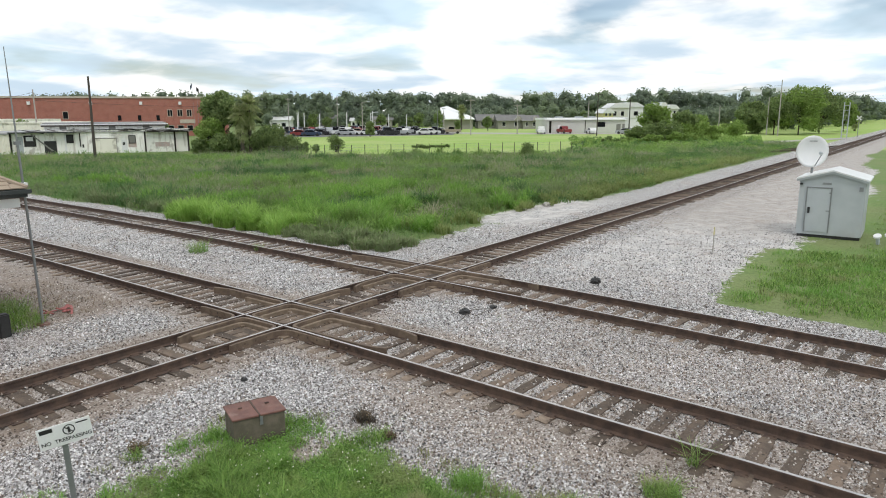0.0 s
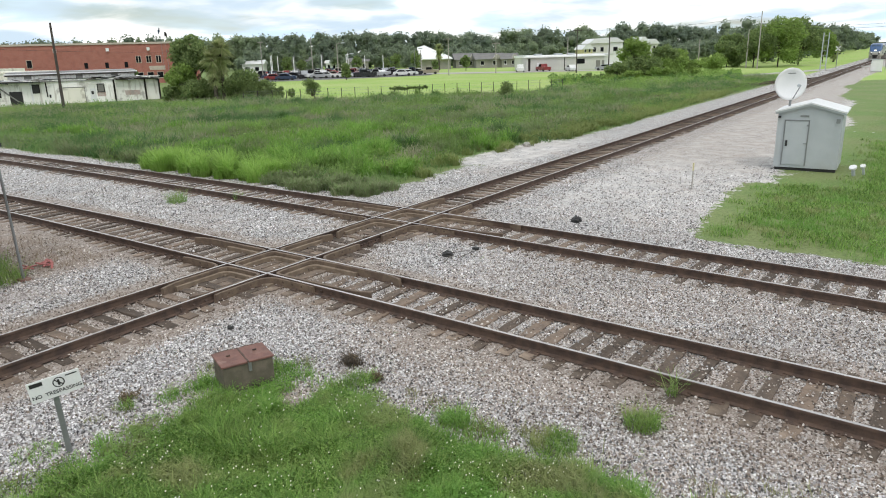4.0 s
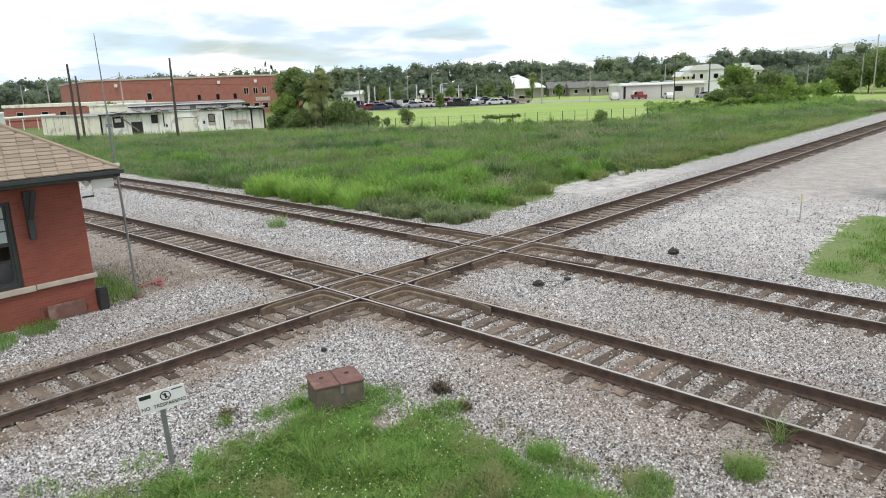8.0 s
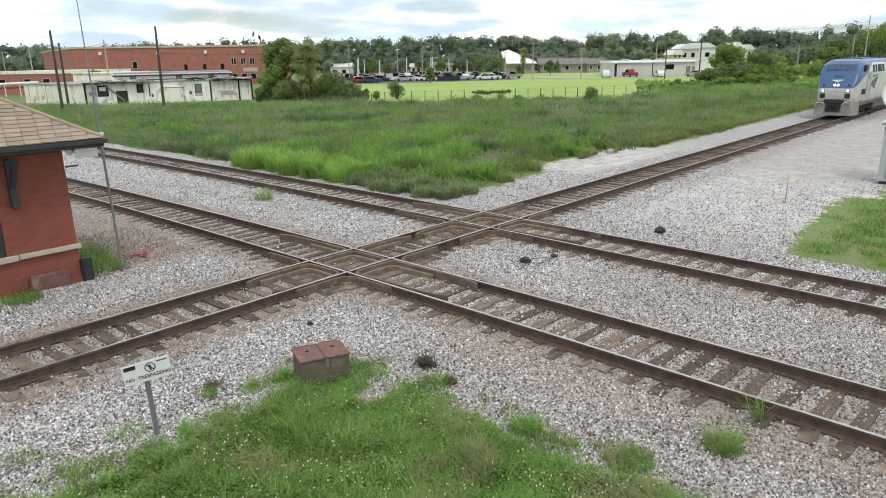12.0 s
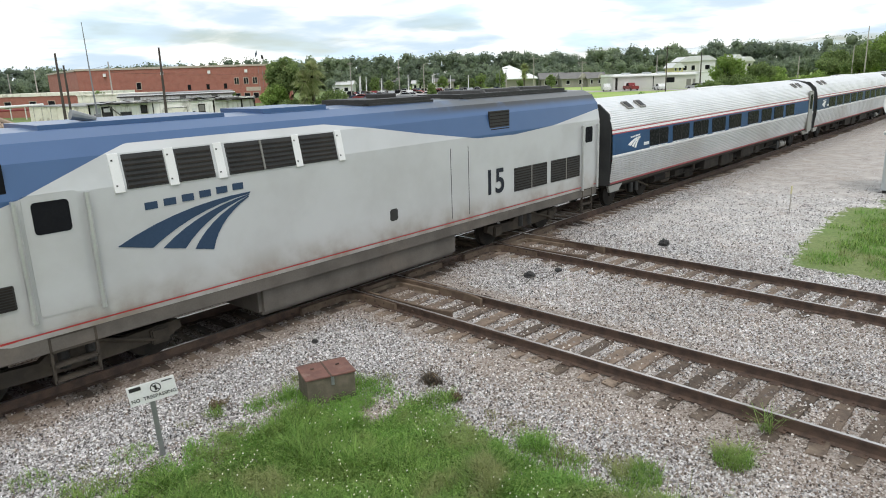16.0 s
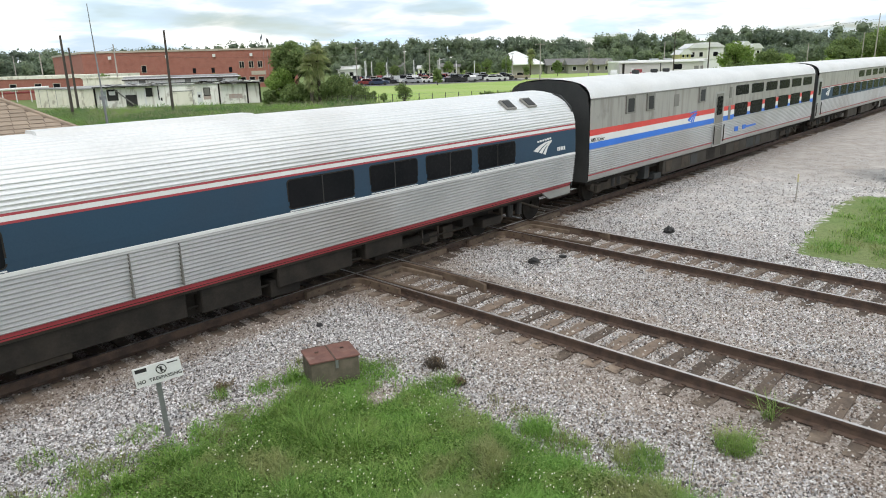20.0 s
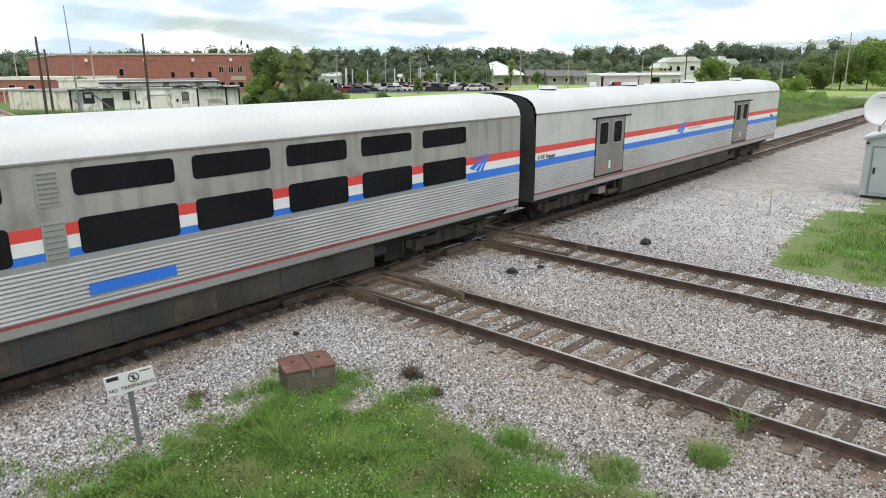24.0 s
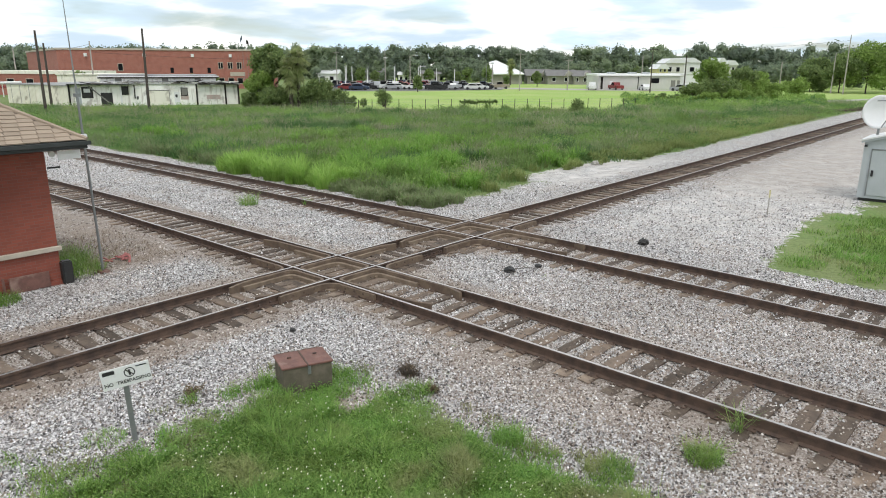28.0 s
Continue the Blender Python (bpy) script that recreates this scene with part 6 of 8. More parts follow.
def hatch(car, x, y, z, tilt):
    bm = box(-0.22, 0.22, -0.2, 0.2, 0.0, 0.06, 0.01)
    ob = part("roof_hatch", bm, M_TAUPE, car)
    ob.matrix_local = Matrix.Translation((x, y, z)) @ pose(0, 0, 0, tilt)
    p = part("hatch_mesh", box(-0.16, 0.16, -0.14, 0.14, 0.06, 0.075), M_BLACK, ob)
    return ob


def tube_car(name, label, length, windows, band, door_at, logo_at, under, group="passenger cars"):
    """A round-sided stainless coach: ribbed below and above a painted window band."""
    car = base(name, Matrix(), label, "passenger car", group)
    x0, x1 = 0.42, length - 0.42
    strip("sill_stripe", [(1.476, 1.0), (1.485, 1.06)], x0, x1, M_DULLRED, car)
    strip("sill", [(1.40, 0.88), (1.476, 1.0)], x0, x1, M_DUSTSKIRT, car)
    strip("ribbed_lower_panel", fluted(1.485, 1.06, 1.572, 1.96, 12, 0.032), x0, x1, M_STEEL, car, "horizontally ribbed stainless panel")
    strip("white_line", [(1.575, 1.955), (1.590, 1.96), (1.590, 2.015), (1.578, 2.02)], x0, x1, M_WHITE, car)
    strip("window_band", [(1.578, 2.02), (1.582, 2.2), (1.575, 2.5), (1.565, 2.735)], x0, x1, band, car, "painted window band")
    strip("red_line", [(1.566, 2.735), (1.563, 2.775)], x0, x1, M_DULLRED, car)
    strip("pale_line", [(1.561, 2.775), (1.554, 2.855)], x0, x1, M_WHITE, car)
    strip("red_line", [(1.555, 2.855), (1.549, 2.895)], x0, x1, M_DULLRED, car)
    roof = []
    arc = [(1.547, 2.895), (1.50, 3.12), (1.40, 3.34), (1.24, 3.53), (1.0, 3.68), (0.68, 3.79), (0.34, 3.85), (0.0, 3.87)]
    for a, b in zip(arc, arc[1:]):
        roof += fluted(*a, *b, 3, 0.015)[:-1]
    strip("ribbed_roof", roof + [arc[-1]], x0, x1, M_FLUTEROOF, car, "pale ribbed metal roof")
    for w0, w1 in windows:
        side_pane("window_frame", w0 - 0.03, w1 + 0.03, 2.075, 2.685, 1.575, M_UNDER, car, 0.006, 0.09)
        win = side_pane("window", w0, w1, 2.10, 2.66, 1.575, M_GLASS, car, 0.014, 0.07, "dark tinted window")
        m = (w0 + w1) / 2
        bm = bmesh.new()
        box(m - 0.012, m + 0.012, -1.597, -1.57, 2.1, 2.66, 0, bm)
        part("mullion", bm, M_BLACK, win)
        part("reflector_bar", box(w0, w1, -1.592, -1.56, 2.035, 2.055), M_WHITE, win)
    for dx in door_at:
        side_pane("door_frame", dx - 0.08, dx + 0.84, 0.86, 3.26, 1.575, M_TAUPE, car, 0.03, 0.12)
        door = side_pane("door", dx, dx + 0.76, 0.86, 3.20, 1.575, M_DOOR, car, 0.042, 0.1, "stainless vestibule door")
        side_pane("door_window", dx + 0.12, dx + 0.64, 2.2, 3.05, 1.585, M_GLASS, door, 0.042, 0.1)
        part("grab_rail", tube((dx + 0.83, -1.63, 1.0), (dx + 0.83, -1.63, 1.9), 0.018), M_GALV, door)
    for a, b in ((length - 1.75, length - 0.45), (0.45, 1.2)):
        for sy in (-1, 1):
            part("step_skirt", prism([(a - 0.3 if a > 2 else a, 0.95), (a + 0.12, 0.70), (b, 0.70), (b if a > 2 else b + 0.3, 0.95)], "y", sy * 1.36, sy * 1.44), M_DOOR, car, "dull steel skirt below the vestibule")
    diaphragm(car, x0, 3.87, 1.52, 0.95, True)
    diaphragm(car, x1, 3.87, 1.52, 0.95, False)
    for hx in (2.25, 3.25, length - 3.35, length - 2.35):
        hatch(car, hx, -1.12, 3.61, 36)
    part("roof_rib", prism([(-0.3, 3.86), (0.3, 3.86), (0.22, 3.93), (-0.22, 3.93)], "x", length * 0.42, length * 0.58), M_ROOF, car)
    swoosh(car, logo_at, 2.12, 0.95, 0.40, M_WHITE, -1.585)
    bm = bmesh.new()
    for k in range(5):
        box(logo_at + 1.25 + 0.09 * k, logo_at + 1.31 + 0.09 * k, -1.588, -1.57, 2.16, 2.27, 0, bm)
    part("number_bars", bm, M_WHITE, car)
    bogie(3.0, car, 2.6, True), bogie(length - 3.0, car, 2.6, True)
    boxes_under(car, under)
    clutter_under(car, 4.6, length - 4.6, len(windows) + int(logo_at * 10), 1.30)
    part("underframe", box(x0 + 0.4, x1 - 0.4, -1.25, 1.25, 0.78, 1.0), M_UNDER, car)
    part("brake_pipe", tube((5, -1.2, 0.52), (length - 5, -1.2, 0.52), 0.025), M_UNDER, car)
    coupler(car, 0.0), coupler(car, length, -1)
    return car


def slab_car(name, label, length, lower, upper, squares, doors, baggage, vents, stripes, under_skirt):
    """A tall flat-sided stainless car with a ribbed lower side."""
    car = base(name, Matrix(), label, "passenger car", "passenger cars")
    x0, x1 = 0.42, length - 0.42
    strip("sill", [(1.52, 0.93), (1.57, 0.97), (1.575, 1.12)], x0, x1, M_SMOOTH, car)
    strip("sill_stripe", [(1.578, 1.12), (1.580, 1.165)], x0, x1, M_DULLRED, car)
    strip("ribbed_lower_panel", fluted(1.575, 1.165, 1.585, 1.96, 11, 0.022), x0, x1, M_STEEL, car, "horizontally ribbed stainless panel")
    if stripes == "three":
        bands = [("pale_strip", 1.96, 1.985, M_SMOOTH), ("blue_stripe", 1.985, 2.195, M_BRIGHT), ("white_stripe", 2.195, 2.415, M_WHITE), ("red_stripe", 2.415, 2.61, M_RED)]
        if lower:
            side_pane("window_sill_panel", lower[0][0] - 0.1, lower[-1][1] + 0.1, 1.962, 2.06, 1.588, M_SMOOTH, car, 0.004, 0.02)
    else:
        bands = [("blue_band", 1.96, 2.64, M_SLATE), ("white_line", 2.64, 2.68, M_WHITE), ("red_line", 2.68, 2.74, M_DULLRED)]
    for nm, a, b, m in bands:
        strip(nm, [(1.588, a), (1.588, b)], x0, x1, m, car)
    strip("upper_side", [(1.586, bands[-1][2]), (1.586, 3.55)], x0, x1, M_PALESIDE if baggage else M_DIRTY, car, "plain grimy pale upper side")
    strip("drip_rail", [(1.586, 3.55), (1.612, 3.56), (1.612, 3.59), (1.575, 3.60)], x0, x1, M_TAUPE, car)
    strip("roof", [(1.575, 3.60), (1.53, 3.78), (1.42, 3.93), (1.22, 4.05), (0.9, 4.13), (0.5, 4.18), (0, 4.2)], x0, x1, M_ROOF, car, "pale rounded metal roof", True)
    for w0, w1 in lower:
        side_pane("lower_window", w0, w1, 2.07, 2.66, 1.586, M_GLASS, car, 0.012, 0.08, "dark tinted window")
    for w0, w1 in upper:
        side_pane("upper_window", w0, w1, 3.02, 3.45, 1.586, M_GLASS, car, 0.012, 0.08, "dark tinted window")
    for w0, w1 in squares:
        fr = side_pane("vent_frame", w0, w1, 2.95, 3.56, 1.586, M_TAUPE, car, 0.05, 0.03)
        side_pane("vent_screen", w0 + 0.1, w1 - 0.1, 3.0, 3.46, 1.63, M_SKIRT, fr, 0.01, 0.03)
    for d0, d1 in doors:
        side_pane("door_frame", d0 - 0.09, d1 + 0.09, 0.95, 3.28, 1.586, M_SMOOTH, car, 0.01, 0.08)
        door = side_pane("door", d0, d1, 1.0, 3.2, 1.586, M_TAUPE if stripes == "three" else M_SMOOTH, car, 0.016, 0.08, "grey vestibule door")
        side_pane("door_window", d0 + 0.12, d1 - 0.12, 2.3, 3.08, 1.59, M_GLASS, door, 0.02, 0.08)
        for gx in (d0 - 0.12, d1 + 0.12):
            part("grab_rail", tube((gx, -1.65, 1.1), (gx, -1.65, 1.85), 0.025, None, 6), M_UNDER, door)
    for d0, d1 in baggage:
        side_pane("baggage_door_frame", d0 - 0.06, d1 + 0.08, 1.2, 3.28, 1.586, M_UNDER, car, 0.012, 0.03)
        mid = (d0 + d1) / 2
        for a, b in ((d0, mid - 0.01), (mid + 0.01, d1)):
            leaf = side_pane("baggage_door_leaf", a, b, 1.27, 3.22, 1.588, M_TAUPE, car, 0.02, 0.03, "taupe double baggage door")
            side_pane("door_window_frame", a + 0.18, b - 0.18, 2.30, 3.12, 1.60, M_SMOOTH, leaf, 0.014, 0.1)
            side_pane("door_window", a + 0.22, b - 0.22, 2.34, 3.08, 1.602, M_GLASS, leaf, 0.02, 0.09)
            part("red_tag", box((a + b) / 2 - 0.06, (a + b) / 2 + 0.06, -1.616, -1.6, 1.42, 1.58), M_RED, leaf)
        part("door_notice", box(mid - 0.07, mid + 0.06, -1.618, -1.6, 1.45, 1.72), M_WHITE, car)
        part("door_rail", box(d0 - 0.3, d1 + 0.5, -1.63, -1.58, 3.22, 3.27), M_UNDER, car)
        part("step", box(d1 + 0.1, d1 + 0.45, -1.5, -1.3, 0.35, 0.42), M_UNDER, car)
    for v in vents:
        r = 0.33 if baggage else 0.15
        vent = part("roof_vent", tube((v, -0.15, 4.12), (v, -0.15, 4.23), r * 0.85, r * 0.85, 18), M_SKIRT, car)
        part("vent_cap", tube((v, -0.15, 4.23), (v, -0.15, 4.33), r, r * 0.9, 18), M_ROOF if baggage else M_SKIRT, vent)
    diaphragm(car, x0, 4.2, 1.56, 0.9, True)
    diaphragm(car, x1, 4.2, 1.56, 0.9, False)
    bogie(3.1, car), bogie(length - 3.1, car)
    clutter_under(car, 4.9, length - 4.9, int(length * 10) + len(lower), 1.47)
    for a, b in under_skirt:
        for sy in (-1, 1):
            part("skirt", box(a, b, sy * 1.30, sy * 1.50, 0.36, 0.93, 0.02), M_DUSTSKIRT, car, "dusty brown-grey skirt")
    part("underframe", box(x0 + 0.4, x1 - 0.4, -1.25, 1.25, 0.72, 1.0), M_UNDER, car)
    coupler(car, 0.0), coupler(car, length, -1)
    return car


LOCO_BLUE = ((0.0, 2.08), (0.75, 2.16), (2.0, 2.85), (3.4, 3.30), (4.8, 3.85), (5.2, 3.98), (9.4, 3.98), (10.6, 3.82), (12.2, 3.56), (14.3, 3.26), (16.0, 3.22), (18.0, 3.33), (19.8, 3.55), (21.0, 3.7))


def loco_paint():
    """Silver sides with a blue top whose lower edge swings along the engine."""
    n = Nodes("engine_paint")
    co = n.coords()
    sep = n.nt.nodes.new("ShaderNodeSeparateXYZ")
    n.nt.links.new(co, sep.inputs[0])
    ramp = n.nt.nodes.new("ShaderNodeValToRGB")
    el = ramp.color_ramp.elements
    while len(el) < len(LOCO_BLUE):
        el.new(0.5)
    for i, (x, z) in enumerate(LOCO_BLUE):
        el[i].position, el[i].color = x / 21.0, (z / 5, z / 5, z / 5, 1)
    n.put(n.math("DIVIDE", sep.outputs[0], 21.0), ramp.inputs[0])
    over = n.math("SUBTRACT", sep.outputs[2], n.math("MULTIPLY", ramp.outputs[0], 5.0))
    silver = n.mix(n.span(n.noise(0.8, 6), 0.35, 0.7), (0.52, 0.53, 0.53), (0.46, 0.465, 0.46))
    silver = n.mix(n.math("MULTIPLY", n.span(n.noise(1.6, 8), 0.36, 0.68, 0.35, 0.9), n.span(sep.outputs[2], 1.85, 1.05)), silver, (0.26, 0.21, 0.165))
    silver = n.mix(n.math("MULTIPLY", n.span(n.noise(0.9, 7), 0.35, 0.65, 0.2, 0.7), n.span(sep.outputs[0], 4.5, 1.0)), silver, (0.40, 0.37, 0.31))
    blue = n.mix(n.noise(1.2, 5), (0.034, 0.085, 0.20), (0.048, 0.11, 0.24))
    soot = n.math("MULTIPLY", n.span(sep.outputs[0], 10, 15), n.span(sep.outputs[2], 3.88, 4.08))
    col = n.mix(n.span(over, -0.004, 0.004), silver, blue)
    col = n.mix(n.math("MULTIPLY", soot, n.span(n.noise(1.5, 6), 0.25, 0.5, 0.5, 1.0)), col, (0.022, 0.022, 0.024))
    n.put(0.35, n.bsdf.inputs["Coat Weight"])
    n.put(0.2, n.bsdf.inputs["Coat Roughness"])
    return n.done(col, 0.40, 0.1)


M_LOCO = loco_paint()
M_GRIME = plain("brown_grime", (0.125, 0.11, 0.095), (0.08, 0.07, 0.06), 0.8, 0, 1.5, 30, 0.2, 0.003, dirt=(0.17, 0.14, 0.115))
M_PILOT = plain("dusty_silver", (0.33, 0.32, 0.295), (0.24, 0.225, 0.20), 0.6, 0.1, 1.5, 30, 0.1, 0.002, dirt=(0.16, 0.14, 0.12))


def engine(number, number_at, label):
    car = base("locomotive", Matrix(), label, "locomotive", "locomotives")
    secs = [(0.70, 1.05, 1.18, 1.95, 2.05), (0.82, 1.17, 1.12, 2.20, 2.36), (1.15, 1.30, 1.10, 2.55, 2.87), (1.55, 1.40, 1.10, 2.95, 3.43), (1.92, 1.45, 1.10, 3.15, 3.90), (2.35, 1.49, 1.10, 3.28, 4.14), (3.1, 1.52, 1.10, 3.32, 4.26), (20.75, 1.52, 1.10, 3.32, 4.26)]
    verts, faces = [], []
    for x, w, zb, zs, zt in secs:
        c = zt - zs
        half = [(w - 0.02, zb), (w, zb + 0.15), (w, zs), (w - 0.10, zs + 0.55 * c), (w - 0.30, zs + 0.85 * c), (w - 0.62, zt), (0, zt + 0.03)]
        if x < 2:
            half[3:6] = [(w - 0.06, zs + 0.60 * c), (w - 0.16, zs + 0.88 * c), (w - 0.36, zt)]
        ring = [(-y, z) for y, z in half] + [(y, z) for y, z in half[-2::-1]]
        verts += [(x, y, z) for y, z in ring]
    n = len(ring)
    for k in range(len(secs) - 1):
        for i in range(n):
            j = (i + 1) % n
            faces.append((k * n + i, (k + 1) * n + i, (k + 1) * n + j, k * n + j))
    faces += [tuple(range(n)), tuple((len(secs) - 1) * n + i for i in reversed(range(n)))]
    hull = raw("hull", verts, faces, M_LOCO, car, "silver hull with a blue roof and cab")
    # nose: windshields, lamps, pilot
    for sy in (-1, 1):
        wind = raw("windshield", [(1.57, sy * 0.07, 3.49), (1.60, sy * 0.98, 3.45), (1.93, sy * 0.98, 3.86), (1.91, sy * 0.07, 3.92)], [(0, 1, 2, 3)], M_SHIELD, car, "sloping windshield with the sky's reflection put into its blue colour")
        for v in wind.data.vertices:
            v.co += Vector((-0.035, 0, 0.03))
        mod = wind.modifiers.new("thick", "SOLIDIFY")
        mod.thickness = 0.02
        part("wiper", tube((1.52, sy * 0.2, 3.50), (1.70, sy * 0.62, 3.74), 0.012, None, 5), M_BLACK, car)
        lamp = part("ditch_light", tube((0.62, sy * 0.84, 2.0), (0.85, sy * 0.84, 2.0), 0.11, None, 14), M_BLACK, car)
        part("lens", tube((0.60, sy * 0.84, 2.0), (0.63, sy * 0.84, 2.0), 0.07, None, 14), M_LAMP if number == "140" else M_GLASS, lamp)
        part("headlight", tube((0.73, sy * 0.12, 2.42), (1.0, sy * 0.12, 2.42), 0.07, None, 14), M_LAMP if number == "140" else M_GLASS, car)
        part("class_light", tube((0.80, sy * 0.86, 2.38), (1.05, sy * 0.80, 2.38), 0.075, None, 12), M_BLACK, car)
        part("pilot_recess", box(0.62, 1.0, sy * 0.66, sy * 1.02, 1.44, 1.78, 0.02), M_BLACK, car)
        part("cab_window", prism([(2.15, 3.34), (3.3, 3.34), (3.3, 3.86), (2.45, 3.86)], "y", sy * 1.40, sy * 1.50), M_GLASS, car, "dark cab side window")
        part("window_post", box(2.70, 2.78, sy * 1.41, sy * 1.515, 3.34, 3.86), M_LOCO, car)
    part("nose_mark", prism([(-0.38, 2.72), (0.0, 2.62), (0.38, 2.72), (0.30, 2.80), (-0.30, 2.80)], "x", 0.98, 1.3), M_WHITE, car)
    plate = part("name_plate", box(-0.02, 0.03, -0.34, 0.34, -0.08, 0.08, 0.005), M_SHIELD, car)
    plate.matrix_local = Matrix.Translation((1.245, 0, 3.04)) @ pose(0, 0, 0, 0, 36, 0)
    part("headlight_housing", box(0.76, 1.05, -0.26, 0.26, 2.30, 2.54, 0.05), M_LOCO, car)
    part("anticlimber", box(0.42, 0.85, -0.66, 0.66, 1.04, 1.36, 0.05), M_BLACK, car)
    part("coupler_pocket", box(0.44, 0.85, -0.5, 0.5, 0.42, 1.05, 0.03), M_BLACK, car)
    for sy in (-1, 1):
        part("corner_step", box(0.46, 0.72, sy * 0.72, sy * 1.15, 1.08, 1.16, 0.01), M_UNDER, car)
        bm = tube((0.44, sy * 0.62, 1.0), (0.44, sy * 0.78, 1.14), 0.028, None, 6)
        tube((0.44, sy * 0.78, 1.14), (0.46, sy * 1.14, 1.10), 0.028, None, 6, bm)
        part("hand_rail", bm, M_WHITE, car)
    bm = prism([(0.62, -1.16), (0.85, -1.32), (2.05, -1.47), (2.05, 1.47), (0.85, 1.32), (0.62, 1.16)], "z", 0.16, 1.12)
    for v in bm.verts:
        if v.co.z < 0.5 and v.co.x < 1:
            v.co.x -= 0.16
    part("pilot", bm, M_PILOT, car, "dusty silver pilot sheet")
    # sides
    red = [(1.505, 1.17), (1.528, 1.21)]
    strip("red_line", red, 0.6, 20.75, M_RED, car)
    for sy in (-1, 1):
        tilt = Matrix.Translation((0, sy * 1.522, 3.30)) @ pose(0, 0, 0, sy * 10.9)
        for a, b in ((5.05, 5.77), (5.97, 6.67), (6.96, 8.47), (8.62, 9.55)):
            g = part("louvre", box(a, b, -sy * 0.04, sy * 0.012, -0.06, 0.52, 0.004), M_BLACK, car, "black louvred window")
            g.matrix_local = tilt
            bm = bmesh.new()
            for k in range(6):
                box(a + 0.03, b - 0.03, sy * 0.010, sy * 0.03, -0.03 + 0.088 * k, 0.0 + 0.088 * k, 0, bm)
            tagged(part("slats", bm, M_UNDER, g), kind="stuff")
            if b - a > 1.4:
                part("mullion", box((a + b) / 2 - 0.02, (a + b) / 2 + 0.02, sy * 0.01, sy * 0.035, -0.06, 0.52), M_TAUPE, g)
        for x in (4.92, 5.87, 6.81, 8.545, 9.66):
            post = part("white_post", box(x - 0.085, x + 0.085, -sy * 0.04, sy * 0.02, -0.10, 0.55, 0.006), M_WHITE, car)
            post.matrix_local = tilt
            bm = bmesh.new()
            for z in (0.0, 0.42):
                box(x - 0.05, x - 0.02, sy * 0.018, sy * 0.026, z, z + 0.03, 0, bm)
            part("bolt", bm, M_BLACK, post).matrix_local = Matrix()
    grilles = [("radiator_window", 14.88, 15.77, 3.30, 3.92, 1.47)] + [("grille", a, b, 1.60, 2.27, 1.52) for a, b in ((15.93, 17.60), (17.83, 19.50))] + [("grille", 2.15, 3.15, 1.68, 2.06, 1.52)]
    for nm, a, b, z0, z1, y in grilles:
        g = side_pane(nm, a, b, z0, z1, y, M_BLACK, car, 0.02, 0.02, "black louvred grille")
        bm = bmesh.new()
        count = 7 if nm != "grille" else 9
        for k in range(count):
            z = z0 + (z1 - z0) * (k + 0.5) / count
            box(a + 0.03, b - 0.03, -y - 0.034, -y - 0.018, z - 0.012, z + 0.012, 0, bm)
        tagged(part("slats", bm, M_UNDER, g), kind="stuff")
        if b - a > 1.4:
            part("mullion", box((a + b) / 2 - 0.02, (a + b) / 2 + 0.02, -y - 0.04, -y - 0.018, z0, z1), M_TAUPE, g)
    for x0, x1, z0, z1 in ((3.45, 4.25, 1.45, 3.36), (19.72, 20.42, 1.15, 3.25)):
        door = side_pane("door", x0, x1, z0, z1, 1.52, M_LOCO, car, 0.012, 0.05)
        side_pane("door_window", x0 + 0.12, x1 - 0.14, z1 - 0.62, z1 - 0.12, 1.525, M_GLASS, door, 0.014, 0.06)
        bm = bmesh.new()
        for gx in (x0 - 0.12, x1 + 0.12):
            tube((gx, -1.60, z0 - 0.05), (gx, -1.60, z1 - 0.05), 0.045, None, 8, bm)
            for gz in (z0, z1 - 0.1):
                tube((gx, -1.60, gz), (gx, -1.50, gz), 0.025, None, 6, bm)
        part("grab_iron", bm, M_CHROME, door, "polished steel grab iron")
        for k in range(4):
            part("step", box(x0 + 0.05, x1 - 0.05, -1.5, -1.32, 0.32 + 0.25 * k, 0.36 + 0.25 * k), M_BOGIE, car)
        for gx in (x0 + 0.05, x1 - 0.05):
            part("step_rail", box(gx - 0.02, gx + 0.02, -1.5, -1.44, 0.30, 1.15), M_BOGIE, car)
    swoosh(car, 4.75, 1.92, 2.6, 0.95, M_NAVY, -1.53)
    text_mesh(number, 0.95, "fleet_number", M_NUMBER, car, Matrix.Translation((number_at, -1.532, 1.70)) @ pose(0, 0, 0, 90) @ Matrix.Diagonal((0.98, 1, 1, 1)), bold=0.016)
    part("round_port", box(11.0, 11.25, -1.532, -1.5, 1.62, 1.9, 0.03), M_BLACK, car)
    bm = bmesh.new()
    for gx in (13.2, 13.9):
        box(gx, gx + 0.015, -1.526, -1.5, 1.3, 3.1, 0, bm)
    part("panel_joint", bm, M_SKIRT, car)
    # roof gear
    for x0, x1, z in ((4.0, 7.5, 4.34), (8.2, 10.0, 4.36), (11.0, 13.4, 4.40), (14.4, 19.8, 4.38)):
        part("roof_housing", box(x0, x1, -0.9, 0.9, 4.15, z, 0.09), M_BLACK if x0 > 10 else M_LOCO, car)
    for fx in (15.5, 17.2, 18.9):
        part("radiator_fan", tube((fx, 0, 4.36), (fx, 0, 4.46), 0.7, 0.66, 20), M_BLACK, car)
    part("exhaust", box(12.0, 12.7, -0.2, 0.2, 4.38, 4.5, 0.02), M_BLACK, car)
    part("horn", tube((5.2, -0.3, 4.36), (4.8, -0.3, 4.46), 0.05, 0.09, 10), M_GALV, car)
    bogie(4.0, car, 2.8), bogie(17.0, car, 2.8)
